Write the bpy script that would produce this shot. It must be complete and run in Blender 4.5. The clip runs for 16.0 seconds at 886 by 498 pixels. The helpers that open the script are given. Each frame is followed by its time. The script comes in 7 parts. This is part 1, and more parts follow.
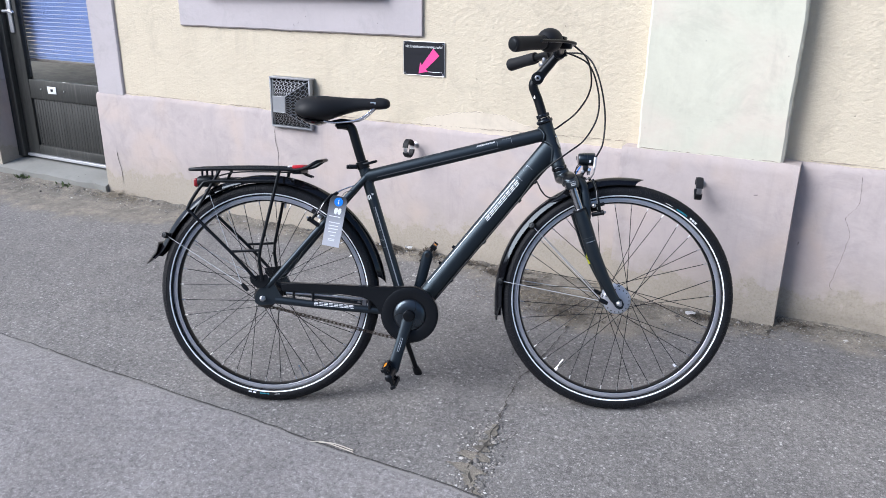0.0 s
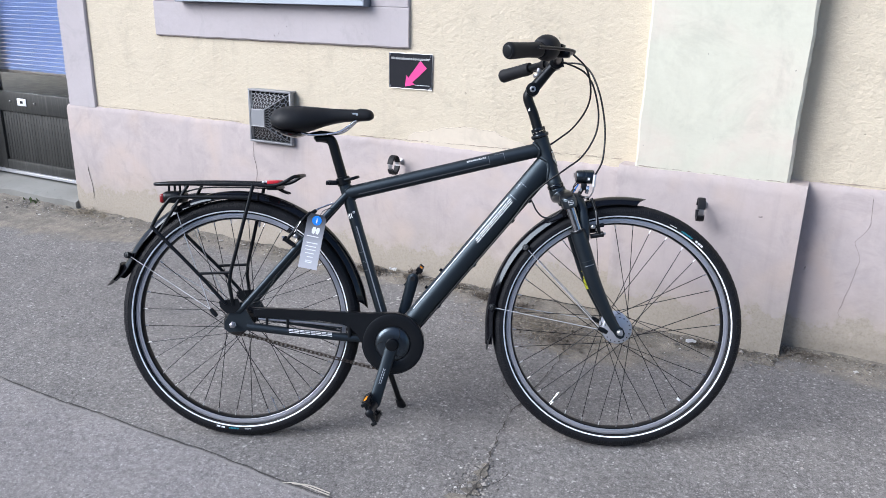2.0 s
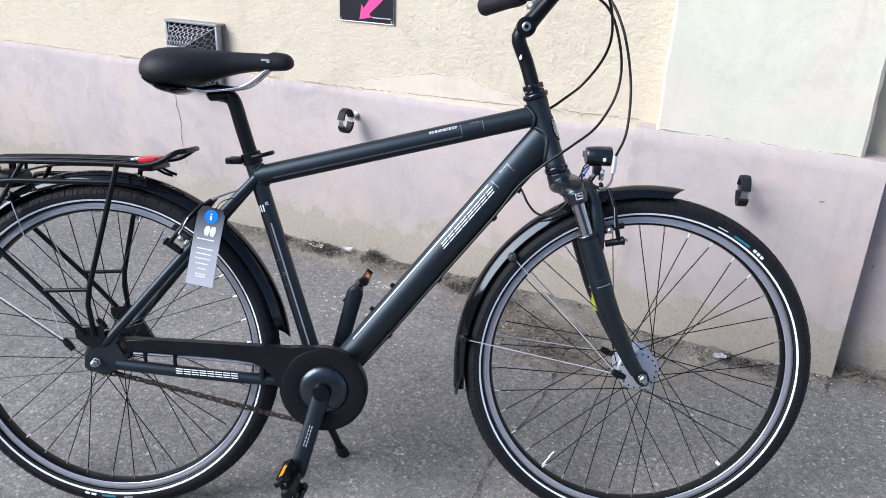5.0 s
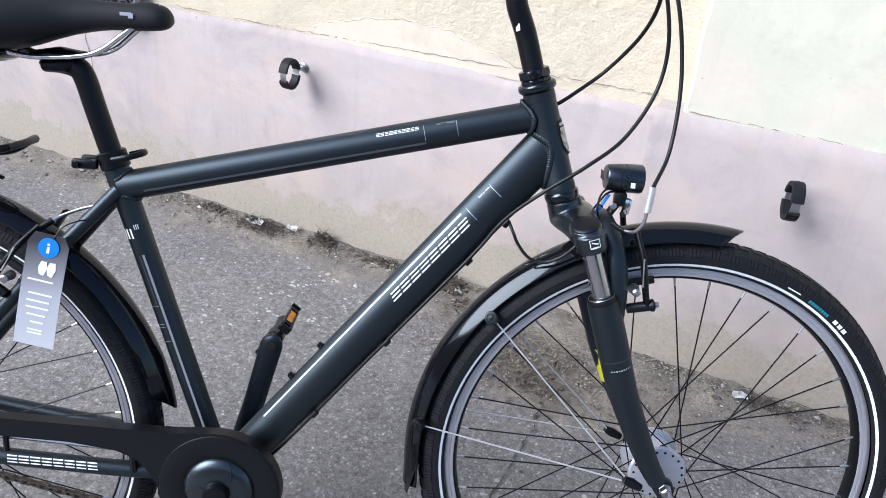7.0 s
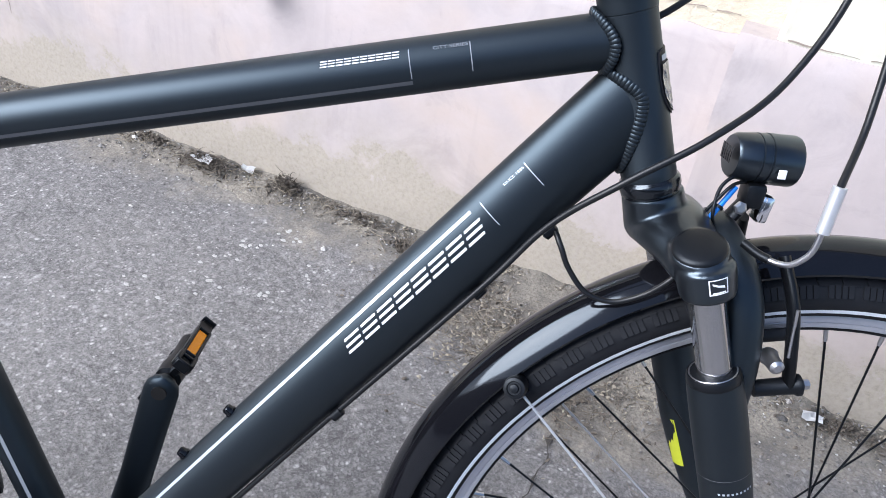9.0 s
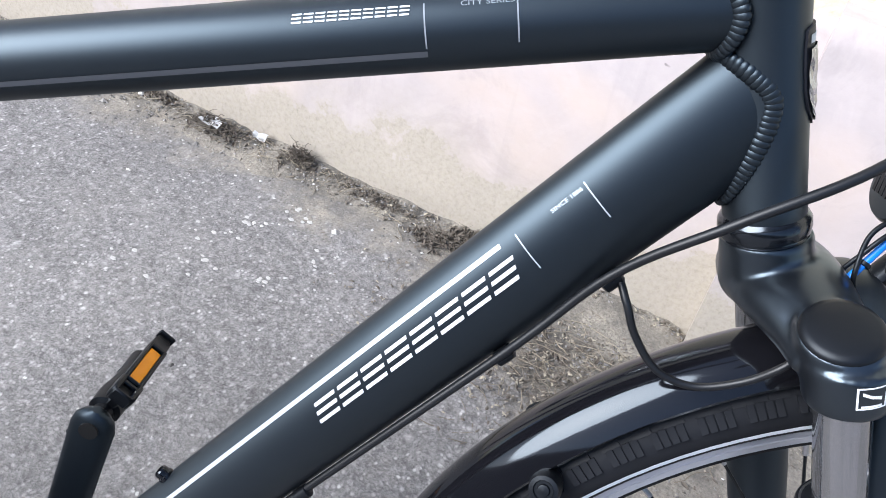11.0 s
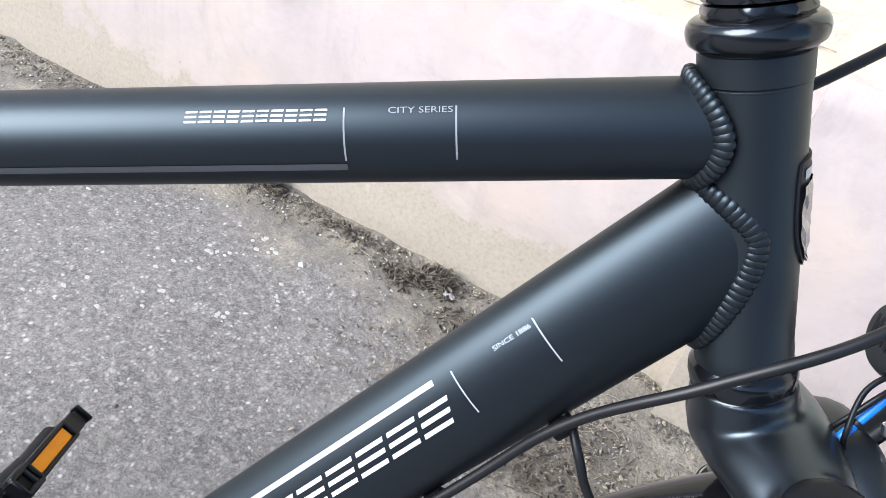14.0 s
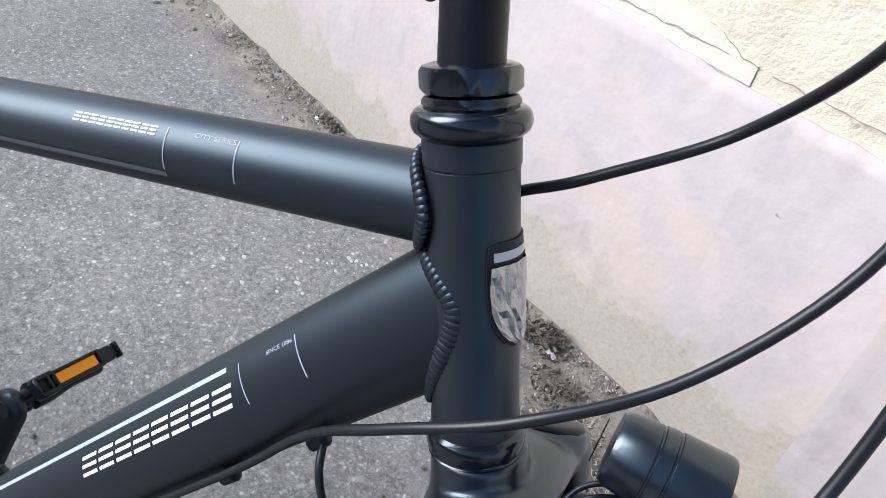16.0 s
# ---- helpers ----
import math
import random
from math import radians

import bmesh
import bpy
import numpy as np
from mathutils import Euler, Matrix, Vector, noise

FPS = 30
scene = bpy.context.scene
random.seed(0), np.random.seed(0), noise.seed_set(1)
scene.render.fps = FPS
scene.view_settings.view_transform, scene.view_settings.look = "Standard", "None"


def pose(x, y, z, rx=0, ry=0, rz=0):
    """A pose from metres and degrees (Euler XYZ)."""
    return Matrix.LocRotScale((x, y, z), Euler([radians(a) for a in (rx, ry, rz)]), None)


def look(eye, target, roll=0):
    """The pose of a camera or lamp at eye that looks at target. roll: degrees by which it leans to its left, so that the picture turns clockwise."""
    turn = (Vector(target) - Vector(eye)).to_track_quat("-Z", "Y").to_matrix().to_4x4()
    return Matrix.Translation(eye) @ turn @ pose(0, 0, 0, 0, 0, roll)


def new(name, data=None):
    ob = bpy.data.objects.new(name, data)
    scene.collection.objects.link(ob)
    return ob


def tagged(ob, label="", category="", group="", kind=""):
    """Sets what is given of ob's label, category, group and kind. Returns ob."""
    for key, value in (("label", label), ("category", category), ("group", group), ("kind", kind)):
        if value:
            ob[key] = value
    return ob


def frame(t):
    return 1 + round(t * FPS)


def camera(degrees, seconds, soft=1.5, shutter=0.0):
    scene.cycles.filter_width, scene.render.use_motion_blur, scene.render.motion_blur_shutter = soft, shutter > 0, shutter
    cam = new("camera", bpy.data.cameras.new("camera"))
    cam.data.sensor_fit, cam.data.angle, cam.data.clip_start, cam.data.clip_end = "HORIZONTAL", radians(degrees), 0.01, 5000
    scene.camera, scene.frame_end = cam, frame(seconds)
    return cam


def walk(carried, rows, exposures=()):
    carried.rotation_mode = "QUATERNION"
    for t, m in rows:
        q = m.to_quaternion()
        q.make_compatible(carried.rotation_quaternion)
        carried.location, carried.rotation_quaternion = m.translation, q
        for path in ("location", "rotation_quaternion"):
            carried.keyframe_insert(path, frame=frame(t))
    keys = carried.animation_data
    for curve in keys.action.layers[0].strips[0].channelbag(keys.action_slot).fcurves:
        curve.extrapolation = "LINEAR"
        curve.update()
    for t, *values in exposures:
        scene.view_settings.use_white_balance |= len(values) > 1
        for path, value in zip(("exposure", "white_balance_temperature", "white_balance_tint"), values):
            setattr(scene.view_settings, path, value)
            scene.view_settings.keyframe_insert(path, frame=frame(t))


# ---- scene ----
cam = camera(60.84, 16.0, soft=0.82)
PATH = [
    (0, (1.6881, 0.6690, 1.2813), (0.8135, 2.3384, 0.6120), 0.63),
    (0.5, (1.7010, 0.6672, 1.2804), (0.8145, 2.3350, 0.6228), 0.76),
    (1, (1.6830, 0.6998, 1.2820), (0.7904, 2.3708, 0.6410), 0.97),
    (1.5, (1.6392, 0.7692, 1.2559), (0.7615, 2.4535, 0.6289), 1.21),
    (2, (1.6063, 0.8149, 1.2322), (0.7581, 2.5172, 0.6135), 1.39),
    (2.5, (1.5555, 0.8830, 1.2167), (0.7363, 2.5942, 0.5837), 1.52),
    (3, (1.5065, 1.0041, 1.1994), (0.7033, 2.7126, 0.5390), 1.66),
    (3.5, (1.4984, 1.1709, 1.2012), (0.6950, 2.8689, 0.5146), 1.84),
    (3.7, (1.4961, 1.2228, 1.2013), (0.6940, 2.9160, 0.5015), 2.02),
    (5.8, (1.2555, 1.5845, 1.1489), (0.5183, 3.2461, 0.3149), 3.46),
    (6, (1.2334, 1.6418, 1.1471), (0.5103, 3.3000, 0.2941), 4.02),
    (6.5, (1.2130, 1.7854, 1.1541), (0.5068, 3.4262, 0.2546), 4.45),
    (7, (1.1786, 1.8910, 1.1536), (0.5029, 3.5174, 0.2058), 5.51),
    (7.5, (1.1149, 1.9800, 1.1182), (0.4741, 3.5917, 0.1223), 6.27),
    (8, (1.0693, 2.0630, 1.0842), (0.4613, 3.6596, 0.0444), 7.01),
    (8.5, (1.0381, 2.1717, 1.0523), (0.4488, 3.7450, -0.0328), 7.62),
    (9, (1.0053, 2.2789, 1.0120), (0.4150, 3.8258, -0.1099), 8.44),
    (9.2, (0.9930, 2.3044, 0.9967), (0.3978, 3.8380, -0.1408), 8.65),
    (11.5, (0.9387, 2.4529, 0.9473), (0.3225, 3.9327, -0.2487), 11.84),
    (12, (0.9312, 2.4714, 0.9461), (0.3345, 3.9571, -0.2525), 12.16),
    (12.5, (0.9285, 2.4884, 0.9456), (0.3419, 3.9809, -0.2494), 12.58),
    (13, (0.9270, 2.5001, 0.9505), (0.3498, 4.0042, -0.2345), 13.00),
    (13.5, (0.9246, 2.5078, 0.9606), (0.3451, 4.0190, -0.2142), 13.72),
    (14, (0.9254, 2.5157, 0.9622), (0.3226, 4.0226, -0.2065), 14.31),
    (14.5, (0.9400, 2.5215, 0.9677), (0.2740, 4.0074, -0.1935), 15.11),
    (15, (0.9870, 2.5417, 0.9899), (0.2132, 3.9745, -0.1712), 15.59),
    (15.5, (1.0537, 2.5534, 1.0218), (0.1251, 3.8679, -0.1656), 15.33),
    (16, (1.0977, 2.6153, 1.0267), (-0.0164, 3.7723, -0.1650), 14.58),
]
EXPOSURES = [(0, 0.78, 5900, 11), (3.5, 0.80, 5890, 11), (6, 0.90, 5870, 11), (9, 1.13, 5820, 11), (12.5, 1.42, 6020, 9), (14.5, 1.27, 6080, 9), (16, 1.09, 5880, 10)]
SKY, SUN = 0.105, 2.95
# exposure and the white balance are keyed with the walk
walk(cam, [(t, look(eye, target, roll)) for t, eye, target, roll in PATH], EXPOSURES)

# ---- world and sun ----
world = bpy.data.worlds.new("sky")
scene.world = world
world.use_nodes = True
wn = world.node_tree
sky = wn.nodes.new("ShaderNodeTexSky")
sky.sky_type = "NISHITA"
sky.sun_disc = False
sky.sun_elevation = radians(35)
sky.sun_rotation = radians(222)
sky.air_density, sky.dust_density, sky.ozone_density = 1.0, 1.5, 1.0
wn.links.new(sky.outputs[0], wn.nodes["Background"].inputs[0])
wn.nodes["Background"].inputs[1].default_value = SKY
lamp = bpy.data.lights.new("sun", "SUN")
lamp.energy, lamp.angle, lamp.color = SUN, radians(42), (1.0, 0.972, 0.935)
sun = new("sun", lamp)
sun.matrix_world = look((-6.2, -5.0, 7.2), (0.6, 2.6, 0.0))


# ---- materials ----
def nodes_of(name):
    m = bpy.data.materials.new(name)
    m.use_nodes = True
    return m, m.node_tree, m.node_tree.nodes["Principled BSDF"]


def node(nt, kind, **values):
    nd = nt.nodes.new(kind)
    for key, value in values.items():
        nd.inputs[key.replace("_", " ")].default_value = value
    return nd


def ramp(nt, source, stops, interpolation="LINEAR"):
    nd = nt.nodes.new("ShaderNodeValToRGB")
    nd.color_ramp.interpolation = interpolation
    el = nd.color_ramp.elements
    while len(el) < len(stops):
        el.new(0.5)
    for e, (p, c) in zip(el, stops):
        e.position = p
        e.color = (*c, 1) if len(c) == 3 else (c[0], c[0], c[0], 1)
    nt.links.new(source, nd.inputs[0])
    return nd.outputs[0]


def mix(nt, fac, a, b, kind="MIX"):
    nd = nt.nodes.new("ShaderNodeMix")
    nd.data_type, nd.blend_type = "RGBA", kind
    for sock, v in ((nd.inputs[0], fac), (nd.inputs[6], a), (nd.inputs[7], b)):
        if isinstance(v, (int, float)):
            sock.default_value = v
        elif isinstance(v, tuple):
            sock.default_value = (*v, 1)
        else:
            nt.links.new(v, sock)
    return nd.outputs[2]


def noise_of(nt, scale, detail=4.0, rough=0.55, at=None, distortion=0.0):
    nd = node(nt, "ShaderNodeTexNoise", Scale=scale, Detail=detail, Roughness=rough, Distortion=distortion)
    if at is not None:
        nt.links.new(at, nd.inputs["Vector"])
    return nd.outputs["Fac"]


def place_of(nt):
    return nt.nodes.new("ShaderNodeTexCoord").outputs["Object"]


def relief(nt, bsdf, height, strength, distance=0.002, below=None):
    nd = node(nt, "ShaderNodeBump", Strength=strength, Distance=distance)
    nt.links.new(height, nd.inputs["Height"])
    if below is not None:
        nt.links.new(below, nd.inputs["Normal"])
    nt.links.new(nd.outputs[0], bsdf.inputs["Normal"])
    return nd.outputs[0]


def plain(name, base, rough=0.5, metal=0.0, vary=0.12, scale=60.0, bump=0.0, coat=0.0, rough_vary=0.08, sheen=0.5, tint=(1, 1, 1)):
    """Paint, plastic, rubber or metal with grain and smudges at two scales."""
    m, nt, b = nodes_of(name)
    at = place_of(nt)
    fine, wide = noise_of(nt, scale * 6, 3, at=at), noise_of(nt, scale / 6, 3, at=at)
    lo, hi = tuple(c * (1 - vary) for c in base), tuple(min(1, c * (1 + vary)) for c in base)
    col = mix(nt, wide, lo, hi)
    col = mix(nt, 0.35, col, mix(nt, fine, lo, hi))
    nt.links.new(col, b.inputs["Base Color"])
    r = nt.nodes.new("ShaderNodeMapRange")
    r.inputs["To Min"].default_value, r.inputs["To Max"].default_value = max(0.02, rough - rough_vary), min(1, rough + rough_vary)
    nt.links.new(wide, r.inputs[0])
    nt.links.new(r.outputs[0], b.inputs["Roughness"])
    b.inputs["Metallic"].default_value = metal
    b.inputs["Coat Weight"].default_value = coat
    b.inputs["Coat Roughness"].default_value = 0.15
    b.inputs["Specular IOR Level"].default_value = sheen
    b.inputs["Specular Tint"].default_value = (*tint, 1)
    if bump:
        relief(nt, b, fine, bump, 0.0006)
    return m


MATT = plain("matt_black_paint", (0.0036, 0.0042, 0.0054), 0.45, vary=0.12, bump=0.012, rough_vary=0.02, sheen=0.70, tint=(0.66, 0.84, 1.0))
SATIN = plain("satin_black_alloy", (0.0034, 0.0038, 0.0048), 0.36, vary=0.2, sheen=0.26, tint=(0.85, 0.92, 1.0))
CROWN = plain("satin_black_crown", (0.0050, 0.0056, 0.0072), 0.30, vary=0.2, sheen=1.0, tint=(0.70, 0.86, 1.0))
GLOSS = plain("gloss_black_plastic", (0.005, 0.005, 0.0065), 0.08, vary=0.2, rough_vary=0.03, sheen=0.36, tint=(0.80, 0.90, 1.0))
CUPGLOSS = plain("anodised_black_steel", (0.005, 0.0055, 0.007), 0.17, vary=0.2, rough_vary=0.04, sheen=0.62, tint=(0.80, 0.90, 1.0))
PLASTIC = plain("black_plastic", (0.0044, 0.0049, 0.0062), 0.40, vary=0.25, bump=0.06, sheen=0.30, tint=(0.85, 0.92, 1.0))
RUBBER = plain("black_rubber", (0.0080, 0.0088, 0.0115), 0.60, vary=0.25, bump=0.12, sheen=0.28)
LEATHER = plain("black_saddle_cover", (0.0070, 0.0080, 0.0105), 0.58, vary=0.2, scale=140, bump=0.18, sheen=0.3)
HARDCHROME = plain("hard_chromed_steel", (0.40, 0.40, 0.41), 0.10, 0.95, vary=0.12, rough_vary=0.04)
TRACK = plain("worn_brake_track", (0.50, 0.51, 0.56), 0.34, 0.65, vary=0.14)
ALLOY = plain("brushed_aluminium", (0.66, 0.67, 0.70), 0.34, 0.65, vary=0.08)
BRIGHTWIRE = plain("bright_zinc_wire", (0.60, 0.61, 0.63), 0.32, 0.55, vary=0.06)
CABLE = plain("black_cable_sleeve", (0.0065, 0.0072, 0.0090), 0.42, vary=0.2, bump=0.03, sheen=0.40)
DARKSTEEL = plain("oiled_dark_steel", (0.045, 0.043, 0.042), 0.45, 0.7, vary=0.3)
CHROME = plain("chrome_steel", (0.75, 0.75, 0.78), 0.12, 1.0, vary=0.05)
STEEL = plain("zinc_steel", (0.45, 0.45, 0.47), 0.35, 1.0, vary=0.15)
HUBGREY = plain("grey_alloy_hub", (0.52, 0.54, 0.60), 0.42, 0.7, vary=0.08)
WHITE = plain("white_decal", (0.80, 0.82, 0.85), 0.4, vary=0.04)
SILVER = plain("silver_decal", (0.42, 0.465, 0.53), 0.38, 0.2, vary=0.05)
DIMSILVER = plain("dull_silver_decal", (0.26, 0.28, 0.31), 0.4, vary=0.05)
GREYLINE = plain("grey_decal", (0.085, 0.09, 0.102), 0.45, vary=0.1)
REFLECT = plain("reflective_white_band", (0.82, 0.86, 0.90), 0.4, vary=0.06)
AMBER = plain("amber_reflector", (0.85, 0.30, 0.005), 0.22, vary=0.25, scale=300, bump=0.5, sheen=0.25)
TAILRED = plain("dark_red_lens", (0.20, 0.006, 0.010), 0.3, vary=0.15)
RED = plain("red_plastic", (0.55, 0.015, 0.03), 0.35, vary=0.15)
BLUE = plain("blue_plastic", (0.01, 0.20, 0.75), 0.4, vary=0.1)
TEAL = plain("teal_print", (0.02, 0.22, 0.30), 0.5, vary=0.1)
YELLOW = plain("yellow_sticker", (0.52, 0.56, 0.03), 0.45, vary=0.1)
PINK = plain("pink_paint", (0.80, 0.06, 0.28), 0.5, vary=0.05)
SIGNBLACK = plain("dark_sign_board", (0.011, 0.012, 0.017), 0.5, vary=0.2, sheen=0.25)
# near black: shade inside holes put into colour; also the cap's seams
DARKHOLE = plain("hole_shade_seam_black", (0.006, 0.006, 0.006), 0.9)


def asphalt(name, dark, light, white, size, chips=0.16, dirt=False):
    """Worn asphalt: pale chips of mixed size in a dark fine-grained binder, dust in wide patches."""
    m, nt, b = nodes_of(name)
    at = place_of(nt)

    def cells(scale):
        v = node(nt, "ShaderNodeTexVoronoi", Scale=scale)
        bent = mix(nt, 0.03, at, node_color(nt, at))
        nt.links.new(bent, v.inputs["Vector"])
        sp = nt.nodes.new("ShaderNodeSeparateColor")
        nt.links.new(v.outputs["Color"], sp.inputs[0])
        return v.outputs["Distance"], sp.outputs[0], sp.outputs[1]

    mid = tuple((a + c) / 2 for a, c in zip(dark, light))
    d1, a1, b1 = cells(size * 2.3)
    d2, a2, b2 = cells(size)
    d3, a3, b3 = cells(size * 0.48)
    col = ramp(nt, a1, [(0.0, tuple(c * 1.1 for c in dark)), (0.6, mid), (0.95, tuple(c * 1.15 for c in mid))])
    col = mix(nt, ramp(nt, noise_of(nt, 330, 3, 0.7, at), [(0.38, (0.0,)), (0.7, (0.45,))]), col, tuple(c * 0.62 for c in dark))

    def chip(col, d, a, tone, share, reach):
        pick = ramp(nt, a, [(1 - share, (0.0,)), (1 - share + 0.01, (1.0,))])
        body = ramp(nt, d, [(reach * 0.55, (0.9,)), (reach + 0.16, (0.0,))])
        f = mix(nt, 1.0, pick, body, "MULTIPLY")
        return mix(nt, f, col, ramp(nt, tone, [(0.0, mid), (0.45, light), (0.9, tuple(l * 1.2 for l in light)), (0.985, white)]))

    col = chip(col, d2, a2, b2, 0.36, 0.42)
    col = chip(col, d3, a3, b3, chips, 0.30)
    blot = ramp(nt, noise_of(nt, 75, 5, 0.72, at), [(0.32, (0.62,)), (0.5, (1.0,)), (0.68, (1.38,))])
    col = mix(nt, 1.0, col, blot, "MULTIPLY")
    wide = ramp(nt, noise_of(nt, 1.6, 6, 0.62, at), [(0.30, (0.80,)), (0.52, (1.0,)), (0.75, (1.14,))])
    col = mix(nt, 1.0, col, wide, "MULTIPLY")
    dust = ramp(nt, noise_of(nt, 7.0, 5, 0.7, at), [(0.45, (0.0,)), (0.78, (0.35,))])
    col = mix(nt, dust, col, (0.25, 0.235, 0.22))
    if dirt:
        # soil washed off the wall, widest round the corner of the pilaster
        sep = nt.nodes.new("ShaderNodeSeparateXYZ")
        nt.links.new(at, sep.inputs[0])
        corner = nt.nodes.new("ShaderNodeVectorMath")
        corner.operation = "DISTANCE"
        nt.links.new(at, corner.inputs[0])
        corner.inputs[1].default_value = (0.98, 3.34, 0.05)
        near = nt.nodes.new("ShaderNodeMapRange")
        near.inputs["From Min"].default_value, near.inputs["From Max"].default_value = 0.55, 0.10
        near.inputs["To Min"].default_value, near.inputs["To Max"].default_value = 0.0, 0.30
        nt.links.new(corner.outputs["Value"], near.inputs[0])
        entry = nt.nodes.new("ShaderNodeVectorMath")
        entry.operation = "DISTANCE"
        nt.links.new(at, entry.inputs[0])
        entry.inputs[1].default_value = (-2.2, 3.55, 0.06)
        near2 = nt.nodes.new("ShaderNodeMapRange")
        near2.inputs["From Min"].default_value, near2.inputs["From Max"].default_value = 1.1, 0.3
        near2.inputs["To Min"].default_value, near2.inputs["To Max"].default_value = 0.0, 0.30
        nt.links.new(entry.outputs["Value"], near2.inputs[0])
        y1 = nt.nodes.new("ShaderNodeMath")
        y1.operation = "MULTIPLY_ADD"
        nt.links.new(noise_of(nt, 5.5, 8, 0.72, at), y1.inputs[0])
        y1.inputs[1].default_value = 0.50
        nt.links.new(sep.outputs[1], y1.inputs[2])
        y2 = nt.nodes.new("ShaderNodeMath")
        nt.links.new(y1.outputs[0], y2.inputs[0])
        nt.links.new(near.outputs[0], y2.inputs[1])
        y3 = nt.nodes.new("ShaderNodeMath")
        nt.links.new(y2.outputs[0], y3.inputs[0])
        nt.links.new(near2.outputs[0], y3.inputs[1])
        span_ = nt.nodes.new("ShaderNodeMapRange")
        span_.inputs["From Min"].default_value, span_.inputs["From Max"].default_value = 3.66, 3.84
        nt.links.new(y3.outputs[0], span_.inputs[0])
        f = ramp(nt, span_.outputs[0], [(0.0, (0.0,)), (0.35, (0.45,)), (0.7, (0.92,))])
        col = mix(nt, f, col, earth(nt, at))
    nt.links.new(col, b.inputs["Base Color"])
    b.inputs["Roughness"].default_value = 0.88
    h = mix(nt, 0.45, d2, d1)
    first = relief(nt, b, h, 0.20, 0.003)
    relief(nt, b, noise_of(nt, 18, 5, 0.6, at), 0.45, 0.02, first)
    return m


def earth(nt, at):
    """Colour of dry soil: sand, dark humus and grit."""
    base = ramp(nt, noise_of(nt, 11, 7, 0.72, at), [(0.34, (0.105, 0.096, 0.084)), (0.50, (0.205, 0.185, 0.155)), (0.66, (0.315, 0.283, 0.230))])
    return mix(nt, ramp(nt, noise_of(nt, 210, 4, 0.7, at), [(0.42, (0.0,)), (0.66, (0.75,))]), base, (0.10, 0.090, 0.078))


def node_color(nt, at):
    nd = node(nt, "ShaderNodeTexNoise", Scale=14.0, Detail=2.0)
    nt.links.new(at, nd.inputs["Vector"])
    return nd.outputs["Color"]


ASPHALT = asphalt("worn_asphalt", (0.108, 0.102, 0.100), (0.268, 0.258, 0.251), (0.46, 0.45, 0.43), 150.0, 0.15, True)
ROADMIX = asphalt("smooth_asphalt", (0.168, 0.158, 0.158), (0.31, 0.295, 0.295), (0.5, 0.49, 0.48), 260.0, 0.05)


def soil_heap():
    m, nt, b = nodes_of("sandy_dirt")
    at = place_of(nt)
    nt.links.new(earth(nt, at), b.inputs["Base Color"])
    b.inputs["Roughness"].default_value = 0.95
    last = relief(nt, b, noise_of(nt, 160, 5, 0.7, at), 0.7, 0.003)
    relief(nt, b, noise_of(nt, 30, 5, 0.65, at), 0.7, 0.012, last)
    return m


SAND = soil_heap()


